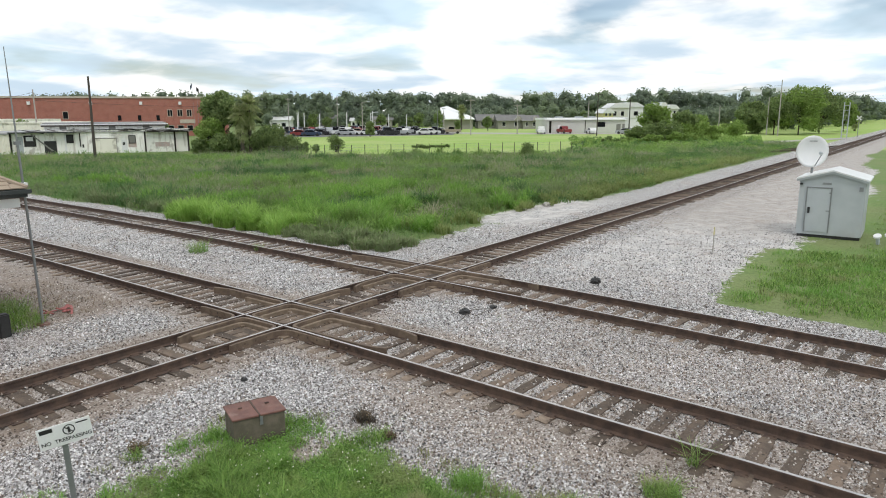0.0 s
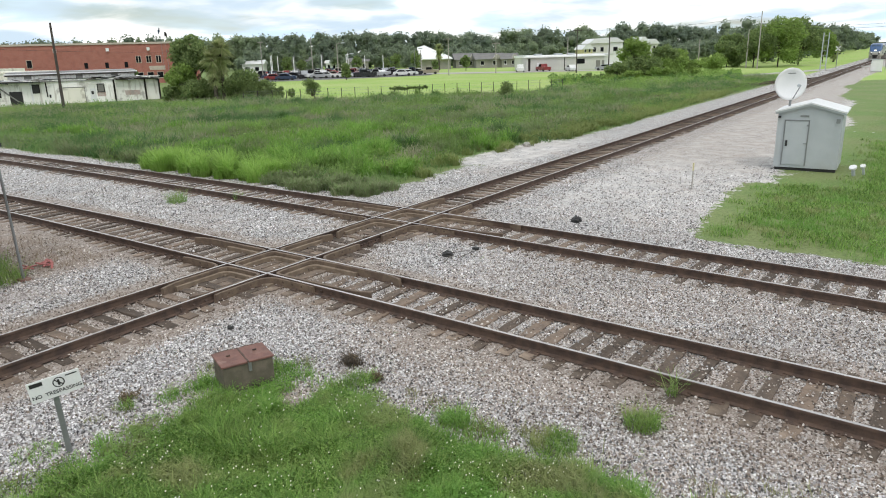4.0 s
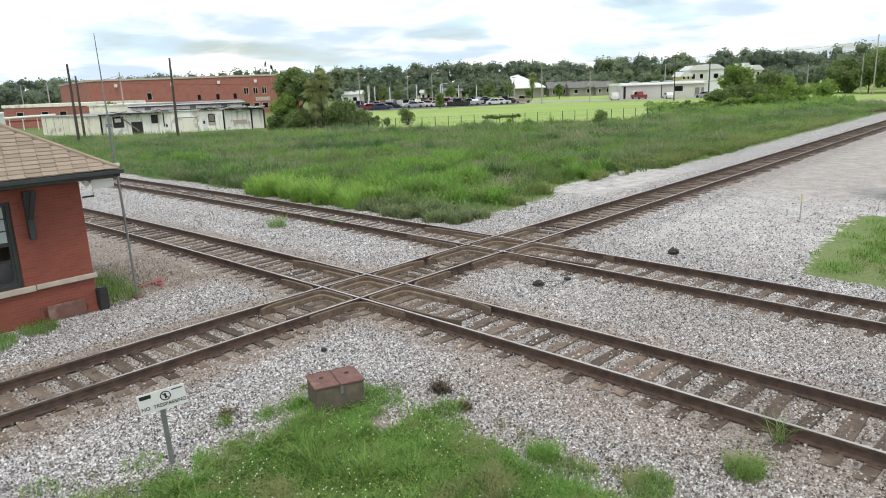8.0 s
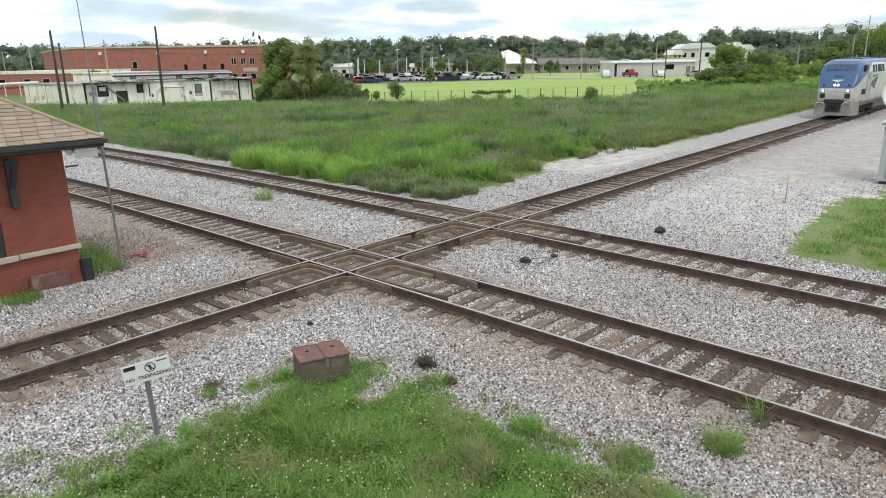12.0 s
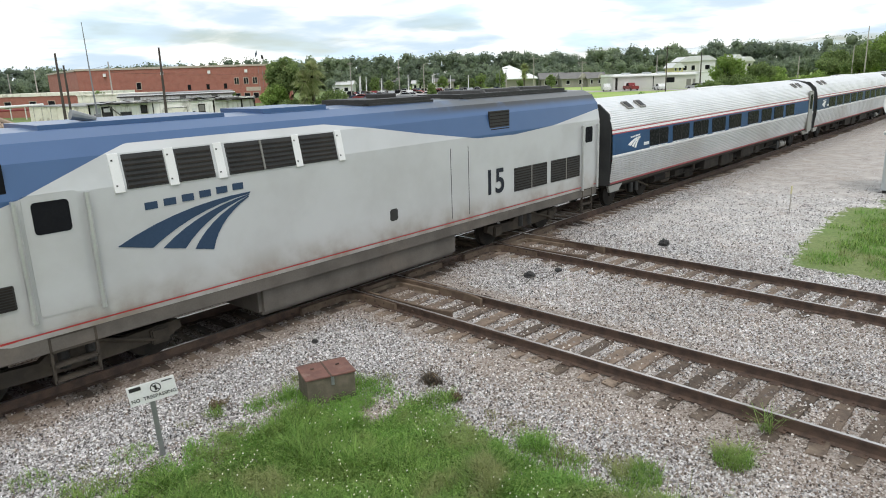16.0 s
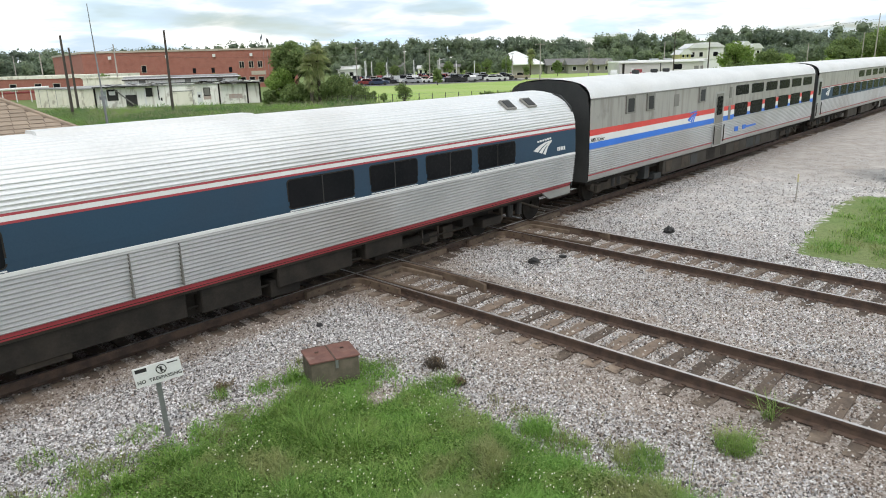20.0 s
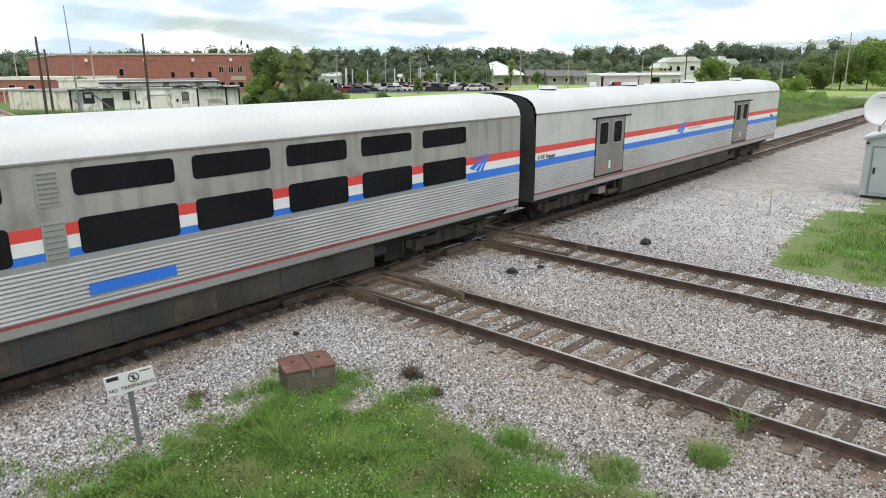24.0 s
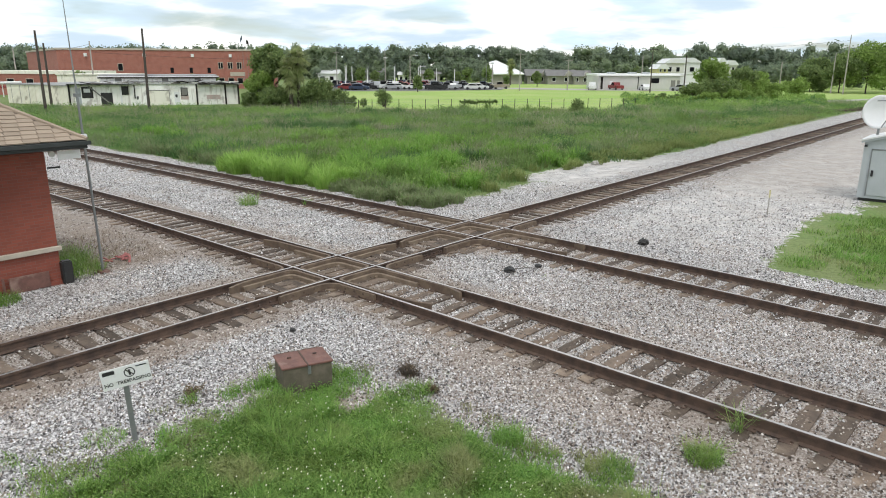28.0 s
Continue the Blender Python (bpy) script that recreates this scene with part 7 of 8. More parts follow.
    part("fuel_tank", box(7.4, 13.5, -1.40, 1.40, 0.28, 0.90, 0.08), M_GRIME, car, "grimy grey fuel tank")
    for sy in (-1, 1):
        part("side_sill", box(2.1, 20.7, sy * 1.40, sy * 1.495, 0.84, 1.165, 0.015), M_GRIME, car, "grimy side sill")
    part("frame", box(1.0, 20.6, -1.3, 1.3, 0.85, 1.12), M_UNDER, car)
    diaphragm(car, 20.75, 4.2, 1.3, 1.15, False)
    coupler(car, 0.0), coupler(car, 21.1, -1)
    return car


def build_train():
    """All vehicles, each with the place of its front coupler along the line at the time MEET."""
    CAR = 26.1
    made = [(engine("140", 14.40, "silver and blue diesel locomotive with lit headlights"), -42.25),
            (engine("15", 14.55, "second silver and blue diesel locomotive"), -21.05)]
    even = [(3.3 + 2.04 * k, 4.88 + 2.04 * k) for k in range(5)] + [(14.0 + 2.03 * k, 15.55 + 2.03 * k) for k in range(4)]
    gear = [(9.3, 11.0, 0.45, 0.95), (11.4, 12.4, 0.38, 0.95), (14.0, 15.8, 0.5, 0.95)]
    coach = tube_car("coach", "ribbed stainless coach with a blue window band", CAR, even, M_BLUE, (24.6,), 1.55, gear)
    made.append((coach, 0.12))
    coach_b = tube_car("coach", "ribbed stainless coach with a blue window band", CAR, even, M_SLATE, (24.6,), 1.55, gear)
    made.append((coach_b, 0.12 + CAR))
    cafe_windows = [(4.3, 5.87), (6.32, 7.8), (8.36, 9.83), (14.9, 16.6), (17.1, 18.58), (18.92, 20.6), (20.9, 22.5)]
    cafe = tube_car("cafe_car", "ribbed stainless cafe car with a slate blue band and few windows", CAR, cafe_windows, M_SLATE, (0.42,), 23.4,
                    [(6.6, 8.2, 0.45, 0.95), (9.0, 12.6, 0.42, 0.95), (12.9, 14.2, 0.4, 0.95), (14.6, 16.6, 0.45, 0.95), (17.0, 18.2, 0.5, 0.95)])
    strip("deep_sill_stripe", [(1.455, 0.95), (1.492, 1.07)], 0.42, CAR - 0.42, M_DULLRED, cafe)
    for x in (11.6, 12.5):
        part("panel_seam", box(x, x + 0.02, -1.598, -1.5, 1.12, 1.9), M_TAUPE, cafe)
    made.append((cafe, 0.12 + 2 * CAR))
    pairs = [(13.1 + 2.06 * k, 14.75 + 2.06 * k) for k in range(6)]
    diner = slab_car("dining_car", "tall stainless dining car with red, white and blue stripes", CAR, pairs, pairs, [(2.75, 3.4), (4.3, 4.9), (8.95, 9.6)], [(10.85, 11.7)], [], [6.2, 7.8, 8.9], "three", [(6.2, 19.8)])
    part("name_plate", box(13.3, 13.7, -1.62, -1.58, 1.40, 1.60), M_BRIGHT, diner)
    part("name_plate", box(14.3, 14.65, -1.62, -1.58, 1.42, 1.60), M_BRIGHT, diner)
    part("name_bars", box(14.75, 16.1, -1.61, -1.58, 1.46, 1.54), M_BRIGHT, diner)
    part("blank_vent", box(6.65, 7.05, -1.6, -1.57, 2.95, 3.4), M_TAUPE, diner)
    text_mesh("68013 Diner", 0.17, "lettering", M_BLACK, diner, Matrix.Translation((0.5, -1.592, 2.22)) @ pose(0, 0, 0, 90))
    swoosh(diner, 8.0, 2.14, 0.9, 0.42, M_BRIGHT, -1.592)
    made.append((diner, 0.12 + 3 * CAR))
    low4 = [(3.95 + 1.95 * k, 5.4 + 1.95 * k) for k in range(10)]
    top4 = [(10.45 + 2.15 * k, 12.05 + 2.15 * k) for k in range(7)]
    sleeper = slab_car("sleeping_car", "tall stainless sleeping car with a slate blue band", CAR, low4, top4, [], [(0.5, 1.2)], [], [], "band", [(9.0, 11.5), (13.0, 16.5)])
    swoosh(sleeper, 2.3, 2.1, 1.0, 0.44, M_WHITE, -1.592)
    made.append((sleeper, 0.12 + 4 * CAR))
    low3 = [(3.8, 5.5), (5.92, 7.6), (7.98, 9.65), (10.58, 12.27), (13.27, 14.97), (15.32, 16.98), (17.38, 18.98), (19.42, 21.05), (21.46, 23.15)]
    sleeper_b = slab_car("sleeping_car", "tall stainless sleeping car with red, white and blue stripes", CAR, low3, [low3[3]] + low3[4:], [], [], [], [12.0], "three", [(6.2, 19.8)])
    part("name_plate", box(13.3, 14.8, -1.62, -1.58, 1.36, 1.54), M_BRIGHT, sleeper_b)
    for z0, z1 in ((2.95, 3.42), (2.0, 2.6)):
        side_pane("side_hatch", 12.35, 12.6, z0, z1, 1.586, M_TAUPE, diner, 0.02, 0.03)
    rnd = random.Random(4)
    for car in (diner, sleeper_b):
        x = 6.4
        while x < 19:
            w = rnd.uniform(0.4, 1.1)
            part("skirt_door", box(x, x + w, -1.515, -1.49, 0.44, 0.86, 0.005), rnd.choice((M_BOGIE, M_UNDER, M_SKIRT, M_DUSTSKIRT)), car)
            x += w + rnd.uniform(0.1, 1.2)
    for z0, z1 in ((2.9, 3.45), (2.0, 2.66)):
        lv = side_pane("louvre", 12.72, 13.07, z0, z1, 1.586, M_SMOOTH, sleeper_b, 0.02, 0.03)
        bm = bmesh.new()
        for k in range(7):
            z = z0 + 0.06 + k * (z1 - z0 - 0.1) / 6
            box(12.75, 13.04, -1.622, -1.6, z - 0.012, z + 0.012, 0, bm)
        part("slats", bm, M_TAUPE, lv)
    text_mesh("62501 Sleeper", 0.19, "lettering", M_BLACK, sleeper_b, Matrix.Translation((2.2, -1.592, 2.21)) @ pose(0, 0, 0, 90))
    swoosh(sleeper_b, 23.3, 2.14, 0.9, 0.42, M_BRIGHT, -1.592)
    made.append((sleeper_b, 0.12 + 5 * CAR))
    bag = slab_car("baggage_car", "windowless stainless baggage car with red, white and blue stripes", CAR, [], [], [], [], [(4.2, 6.25), (18.3, 20.35)], [3.3, 9.5, 15.7, 22.3], "three", [(6.6, 18.2)])
    text_mesh("61047 Baggage", 0.17, "lettering", M_BLACK, bag, Matrix.Translation((0.55, -1.592, 2.22)) @ pose(0, 0, 0, 90))
    text_mesh("Baggage", 0.17, "lettering", M_BLACK, bag, Matrix.Translation((24.3, -1.592, 2.22)) @ pose(0, 0, 0, 90))
    swoosh(bag, 11.15, 2.14, 1.05, 0.42, M_BRIGHT, -1.592)
    part("word_stripe", box(12.45, 14.1, -1.592, -1.58, 2.31, 2.38), M_GREY, bag)
    made.append((bag, 0.12 + 6 * CAR))
    return made


TRAIN = build_train()


def motions():
    for car, start in TRAIN:
        walk(car, [(t, pose(start - SPEED * (t - MEET), 0, RT)) for t in range(0, 29)])
        # wheels roll while the car is near the crossing
        t0, t1 = MEET + (start - 50) / SPEED, MEET + (start + 50) / SPEED
        for axle, off in AXLES:
            if axle.parent.parent is car:
                times = [k / FPS for k in range(1, 28 * FPS) if t0 < k / FPS < t1]
                rows = [(0, 0.0)] + [(t, -SPEED * (t - times[0]) / 0.46) for t in times]
                rows.append((28, rows[-1][1]))
                walk(axle, [(t, pose(off, 0, 0.46, 0, math.degrees(a), 0)) for t, a in rows])


# ---- plants ----
def leaf_cloud(centres, count, size, rng, droop=0.0):
    """Many small leaf sprays through a crown's lobes, turned every way."""
    c = np.array(centres, dtype=float)  # x, y, z, radius
    pick = rng.choice(len(c), count, p=c[:, 3] ** 2 / np.sum(c[:, 3] ** 2))
    d = rng.normal(size=(count, 3))
    d /= np.linalg.norm(d, axis=1)[:, None]
    rad = c[pick, 3] * (0.35 + 0.65 * rng.uniform(0, 1, count) ** 0.5) * rng.normal(1.0, 0.12, count)
    p = c[pick, :3] + d * rad[:, None] * np.array([1, 1, 0.9])
    a = rng.normal(size=(count, 3))
    a /= np.linalg.norm(a, axis=1)[:, None]
    a[:, 2] -= droop
    b = np.cross(a, rng.normal(size=(count, 3)))
    b /= np.linalg.norm(b, axis=1)[:, None] + 1e-9
    s = size * rng.uniform(0.4, 1.25, count)[:, None]
    quad = np.stack([p - a * s, p + b * s * 0.55, p + a * s, p - b * s * 0.55], 1)
    return quad.reshape(-1, 3)


def quads_mesh(name, verts, material, parent=None):
    n = len(verts) // 4
    me = bpy.data.meshes.new(name)
    me.vertices.add(len(verts))
    me.vertices.foreach_set("co", np.asarray(verts, dtype=np.float32).ravel())
    me.loops.add(4 * n)
    me.loops.foreach_set("vertex_index", np.arange(4 * n, dtype=np.int32))
    me.polygons.add(n)
    me.polygons.foreach_set("loop_start", np.arange(0, 4 * n, 4, dtype=np.int32))
    me.update(calc_edges=True)
    me.validate()
    me.materials.append(material)
    ob = new(name, me)
    if parent:
        ob.parent = parent
    return ob


def tree(p, h, r, seed, leaf, label, count=2600, size=0.32, trunk=0.35, low=0.25, name="tree"):
    """A trunk with limbs and a ragged crown."""
    rng = np.random.default_rng(seed)
    t = base(name, Matrix.Translation(p), label, "tree", "trees")
    lobes = []
    bm = tube((0, 0, -0.3), (0, 0, h * 0.55), 0.07 * trunk * h ** 0.6 + 0.05, 0.04 * trunk * h ** 0.6 + 0.03, 9)
    n = 20
    for k in range(n):
        a = 2 * math.pi * k / n + rng.uniform(-0.3, 0.3)
        zz = h * rng.uniform(low + 0.18, 0.82)
        reach = r * rng.uniform(0.35, 0.72) * (1.15 - abs(zz / h - 0.55))
        q = (reach * math.cos(a), reach * math.sin(a), zz)
        tube((0, 0, h * rng.uniform(0.2, 0.45)), q, 0.05 * trunk * h ** 0.5 + 0.02, 0.015, 6, bm)
        lobes.append((*q, r * rng.uniform(0.2, 0.42)))
    lobes.append((0, 0, h * 0.84, r * 0.36))
    lobes.append((r * 0.1, -r * 0.1, h * 0.6, r * 0.55))
    part("trunk", bm, M_BARK, t)
    v = leaf_cloud(lobes, count, size, rng)
    top = v[:, 2].max()
    v[:, 2] *= h / top
    v[:, 2] = np.maximum(v[:, 2], 0.05)
    quads_mesh("crown", v, leaf, t)
    return t


def bush(p, w, h, seed, leaf, label, count=900, size=0.16, name="bush"):
    rng = np.random.default_rng(seed)
    t = base(name, Matrix.Translation(p), label, "bush", "bushes")
    lobes = [(rng.uniform(-w, w) * 0.6, rng.uniform(-w, w) * 0.5, h * rng.uniform(0.2, 0.78), h * rng.uniform(0.16, 0.32)) for _ in range(16)]
    bm = bmesh.new()
    for x, y, z, _ in lobes:
        tube((x * 0.2, y * 0.2, -0.1), (x, y, z), 0.03, 0.01, 5, bm)
    part("woody_base", bm, M_BARK, t)
    v = leaf_cloud(lobes, count, size, rng)
    v[:, 2] = np.clip(v[:, 2] * h / v[:, 2].max(), 0.02, None)
    quads_mesh("foliage", v, leaf, t)
    return t


def palm(p, h, seed, label):
    """A cabbage palm with a skirt of hanging fronds."""
    rng = np.random.default_rng(seed)
    t = base("palm_tree", Matrix.Translation(p), label, "palm tree", "trees")
    part("trunk", tube((0, 0, -0.3), (0, 0, h - 1.0), 0.26, 0.22, 10), M_BARK, t)
    quads = []
    for k in range(130):
        a = rng.uniform(0, 2 * math.pi)
        el = rng.uniform(-0.5, 1.35) if k % 3 else rng.uniform(-1.4, -0.6)
        ln = rng.uniform(1.6, 2.4) if el > -0.5 else rng.uniform(1.2, 1.8)
        d = np.array([math.cos(a) * math.cos(el), math.sin(a) * math.cos(el), math.sin(el)])
        side = np.array([-math.sin(a), math.cos(a), 0])
        root = np.array([0, 0, h - 1.3 - (rng.uniform(0, 2.2) if el < -0.4 else 0)])
        for f in range(9):
            w = (f - 4) / 4 * 0.55
            e = d * ln * (1 - 0.35 * abs(w)) + side * w * ln * 0.9
            e[2] -= 0.28 * ln * (0.4 + abs(w))
            m = (d * 0.5 + side * w * 0.35) * ln
            q = side * 0.05
            quads += [root + d * 0.3, root + m - q, root + e, root + m + q]
    quads_mesh("crown", np.array(quads), M_FROND, t)
    return t


tree(at(482, 95), 8.3, 2.9, 1, M_LEAF, "dark green oak at the meadow's far side", 9000, 0.24, low=0.3)
tree(at(463, 93), 4.9, 2.2, 2, M_LEAFLIGHT, "light green young tree beside the oak", 5000, 0.2, low=0.02)
palm(at(528, 90), 7.4, 3, "shaggy cabbage palm with a skirt of dead fronds")
palm(at(514, 89.5), 6.2, 33, "shaggy cabbage palm with a skirt of dead fronds")
for px, d, w, h, s in ((566, 92, 2.6, 4.0, 4), (592, 92, 2.2, 2.8, 5), (614, 91, 1.5, 1.6, 6), (545, 91, 2.4, 3.8, 7), (482, 90.5, 2.6, 2.9, 8), (438, 92, 1.6, 2.0, 14), (505, 91, 2.4, 2.6, 15)):
    bush(at(px, d), w, h, s, M_LEAF, "dense dark shrub below the trees", 3000, 0.16)
bush(at(680, 92.5), 0.9, 2.4, 9, M_LEAF, "rounded bush standing in the meadow", 1800, 0.13)
bush(at(1027, 77.5), 0.75, 1.85, 10, M_LEAF, "small upright bush standing in the meadow", 1600, 0.11)
bush(at(643, 92), 0.4, 1.2, 11, M_LEAF, "small bush standing in the meadow", 500, 0.12)
for px, d, w, h, s in ((1228, 116, 2.8, 3.0, 21), (1262, 118, 3.2, 3.8, 23), (1296, 118, 3.4, 3.8, 25), (1335, 121, 3.2, 3.6, 22), (1372, 124, 3.0, 2.8, 24), (1192, 112, 3.0, 1.3, 27), (1320, 112, 3.2, 2.0, 26), (1270, 110, 3.0, 1.6, 28), (1135, 108, 3.0, 0.9, 20), (1370, 114, 3.0, 1.4, 30), (1225, 108, 2.6, 1.2, 32)):
    bush(at(px, d), w, h, s, M_LEAF if s % 2 else M_LEAFLIGHT, "overgrown shrubs at the lawn's edge", 3000, 0.19)
tree(at(1262, 121), 7.0, 2.7, 27, M_LEAFLIGHT, "light green tree rising from the shrubs", 5000, 0.22, low=0.25)
tree(at(1320, 123), 5.6, 2.8, 28, M_LEAF, "spreading dark tree among the shrubs", 4600, 0.22, low=0.2)
tree(at(1345, 124), 4.8, 2.2, 31, M_LEAFLIGHT, "spreading pale tree among the shrubs", 2600, 0.22, low=0.2)
bush(at(1412, 138), 3.6, 3.8, 29, M_LEAFLIGHT, "bright rounded bush by the siding", 4200, 0.2)
for px, d, h, r, s, leaf in ((1492, 152, 9.0, 5.0, 40, M_LEAF), (1540, 150, 11.2, 6.0, 41, M_LEAFLIGHT), (1580, 158, 11.5, 6.0, 42, M_LEAF), (1455, 165, 8.0, 4.5, 43, M_LEAF), (1440, 160, 6.2, 4, 44, M_LEAF), (1628, 172, 8.5, 3.4, 45, M_LEAFLIGHT)):
    tree(at(px, d), h, r, s, leaf, "broad leafy tree beside the line", 8500, 0.3, low=0.02)
for px, d, h, s in ((740, 150, 3.6, 50), (953, 196, 4.4, 51), (812, 190, 4.2, 52), (665, 186, 4.4, 53), (898, 196, 3.2, 54), (1130, 240, 6.0, 55), (865, 205, 6.0, 56), (828, 210, 5.5, 57), (760, 215, 5.2, 58), (640, 205, 5.2, 59), (380, 140, 3.6, 60), (342, 140, 3.8, 61), (255, 135, 3.2, 62), (225, 135, 3.0, 63), (140, 118, 4.5, 64)):
    tree(at(px, d), h, h * 0.34, s, M_LEAF, "small street tree by the car park", 1300, 0.26, low=0.05)
palm(at(905, 214), 7.5, 70, "slender palm beside the pavilion")
palm(at(1650, 176), 5.0, 71, "low palm beside the line")


def tri_mesh(name, v, f, material):
    me = bpy.data.meshes.new(name)
    me.vertices.add(len(v))
    me.vertices.foreach_set("co", np.asarray(v, dtype=np.float32).ravel())
    me.loops.add(len(f) * 3)
    me.loops.foreach_set("vertex_index", np.asarray(f, dtype=np.int32).ravel())
    me.polygons.add(len(f))
    me.polygons.foreach_set("loop_start", np.arange(0, len(f) * 3, 3, dtype=np.int32))
    me.update(calc_edges=True)
    me.materials.append(material)
    return new(name, me)


def build_woods():
    """The far belt of trees that closes the view: lumpy crowns with leaf sprays standing out of them."""
    rng = np.random.default_rng(77)
    lobes, sprays = [], []

    def grow(p, h, r, n, leaves, size):
        mine = []
        for _ in range(n):
            a, q = rng.uniform(0, 2 * math.pi), r * math.sqrt(rng.uniform(0, 1)) * 0.8
            z = h * rng.uniform(0.12, 0.86) * (1 - 0.25 * (q / r) ** 2)
            mine.append((p.x + q * math.cos(a), p.y + q * math.sin(a), z, min(r * rng.uniform(0.24, 0.46), (h - z) + 0.6)))
        lobes.extend(mine)
        c = np.array(mine)
        pick = rng.choice(len(c), leaves, p=c[:, 3] ** 2 / np.sum(c[:, 3] ** 2))
        d = rng.normal(size=(leaves, 3))
        d /= np.linalg.norm(d, axis=1)[:, None]
        q = c[pick, :3] + d * (c[pick, 3] * rng.uniform(0.55, 1.08, leaves))[:, None]
        u = np.cross(d, rng.normal(size=(leaves, 3))) + d * rng.normal(0, 0.4, (leaves, 1))
        u /= np.linalg.norm(u, axis=1)[:, None] + 1e-9
        w = np.cross(u, d + rng.normal(0, 0.5, (leaves, 3)))
        w /= np.linalg.norm(w, axis=1)[:, None] + 1e-9
        k = size * rng.uniform(0.5, 1.3, leaves)[:, None]
        sprays.append(np.stack([q - u * k, q + w * k * 0.7, q + u * k, q - w * k * 0.7], 1).reshape(-1, 3))
    for i in range(210):
        px = -700 + 3100 * (i + rng.uniform(0, 1)) / 210
        if 1640 < px < 1800:
            continue
        h = 14.3 + 2.6 * noise.noise(Vector((px * 0.011, 3.3, 0))) + rng.uniform(-1.2, 1.5)
        grow(at(px, rng.uniform(285, 325)), h, rng.uniform(4.5, 7.5), 22, 1500, 0.46)
    for i in range(75):
        grow(at(rng.uniform(560, 1500), rng.uniform(236, 278)), rng.uniform(5.0, 9.2), rng.uniform(3.0, 5.5), 14, 1000, 0.38)
    # both sides of the line, where it runs away into the woods
    for side in (-1, 1):
        for i in range(46):
            x = 190 + i * 9 + rng.uniform(-4, 4)
            y = side * (15 + rng.uniform(0, 14)) + (6 if side > 0 else 0)
            if side < 0 and x < 230:
                continue
            grow(Vector((x, y, 0)), rng.uniform(10.5, 15) if side > 0 else rng.uniform(9, 13), rng.uniform(4, 6.5), 14, 700, 0.45)
    for i in range(26):
        grow(at(-260 + 330 * (i + rng.uniform(0, 1)) / 26, rng.uniform(205, 240)), rng.uniform(7.5, 11), rng.uniform(4, 6.5), 14, 900, 0.42)
    for px, h in ((628, 14.6), (655, 15.4), (790, 12.0), (1060, 12.5), (705, 12)):
        grow(at(px, 250), h, 3.4, 20, 900, 0.36)
    bm = bmesh.new()
    bmesh.ops.create_icosphere(bm, subdivisions=2, radius=1)
    ball = np.array([v.co for v in bm.verts])
    tri = np.array([[v.index for v in f.verts] for f in bm.faces])
    bm.free()
    c = np.array(lobes)
    m = len(c)
    v = c[:, None, :3] + ball[None] * c[:, None, 3:4] * rng.uniform(0.35, 0.78, (m, len(ball), 1)) * [1, 1, 0.85]
    v[..., 2] = np.maximum(v[..., 2], 0.0)
    f = (tri[None] + (np.arange(m) * len(ball))[:, None, None]).reshape(-1, 3)
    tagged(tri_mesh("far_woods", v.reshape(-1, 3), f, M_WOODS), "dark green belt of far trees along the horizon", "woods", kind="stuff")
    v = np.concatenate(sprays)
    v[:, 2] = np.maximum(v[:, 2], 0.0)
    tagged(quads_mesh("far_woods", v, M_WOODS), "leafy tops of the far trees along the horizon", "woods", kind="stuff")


build_woods()


# ---- grass, weeds and loose stones ----
def blades(points, height, width, rng, lean=0.35):
    """Bent grass blades at the points: two faces each."""
    n = len(points)
    a = rng.uniform(0, 2 * math.pi, n)
    d = np.stack([np.cos(a), np.sin(a), np.zeros(n)], 1)
    s = np.stack([-np.sin(a), np.cos(a), np.zeros(n)], 1) * (width * rng.uniform(0.6, 1.3, n))[:, None] * 0.5
    h = height * rng.uniform(0.55, 1.25, n)
    up = np.array([0, 0, 1.0])
    mid = points + d * (h * lean * rng.uniform(0.1, 0.6, n))[:, None] + up * (h * 0.6)[:, None]
    tip = points + d * (h * lean * rng.uniform(0.5, 1.6, n))[:, None] + up * h[:, None]
    q = np.stack([points - s, points + s, mid + s * 0.8, mid - s * 0.8, mid - s * 0.8, mid + s * 0.8, tip + s * 0.15, tip - s * 0.15], 1)
    return q.reshape(-1, 3)


def tussocks(clumps, per, rng):
    """Domes of blades that arch outwards from the middle of each clump."""
    c = np.repeat(np.array(clumps), per, axis=0)
    n = len(c)
    a, rho = rng.uniform(0, 2 * math.pi, n), np.sqrt(rng.uniform(0, 1, n))
    d = np.stack([np.cos(a), np.sin(a), np.zeros(n)], 1)
    root = np.stack([c[:, 0], c[:, 1], np.full(n, -0.03)], 1) + d * (rho * c[:, 2] * 0.6)[:, None]
    turn = a + rng.normal(0, 0.7, n)
    out = np.stack([np.cos(turn), np.sin(turn), np.zeros(n)], 1)
    h = c[:, 3] * (1 - 0.5 * rho ** 2) * rng.uniform(0.7, 1.25, n)
    s = np.stack([-np.sin(turn), np.cos(turn), np.zeros(n)], 1) * rng.uniform(0.010, 0.024, n)[:, None]
    lean = (0.12 + 0.55 * rho) * h
    up = np.array([0, 0, 1.0])
    mid = root + out * (0.4 * lean)[:, None] + up * (h * 0.68)[:, None]
    tip = root + out * (1.15 * lean)[:, None] + up * (h * rng.uniform(0.8, 1.05, n))[:, None]
    q = np.stack([root - s, root + s, mid + s * 0.9, mid - s * 0.9, mid - s * 0.9, mid + s * 0.9, tip + s * 0.2, tip - s * 0.2], 1)
    return q.reshape(-1, 3)


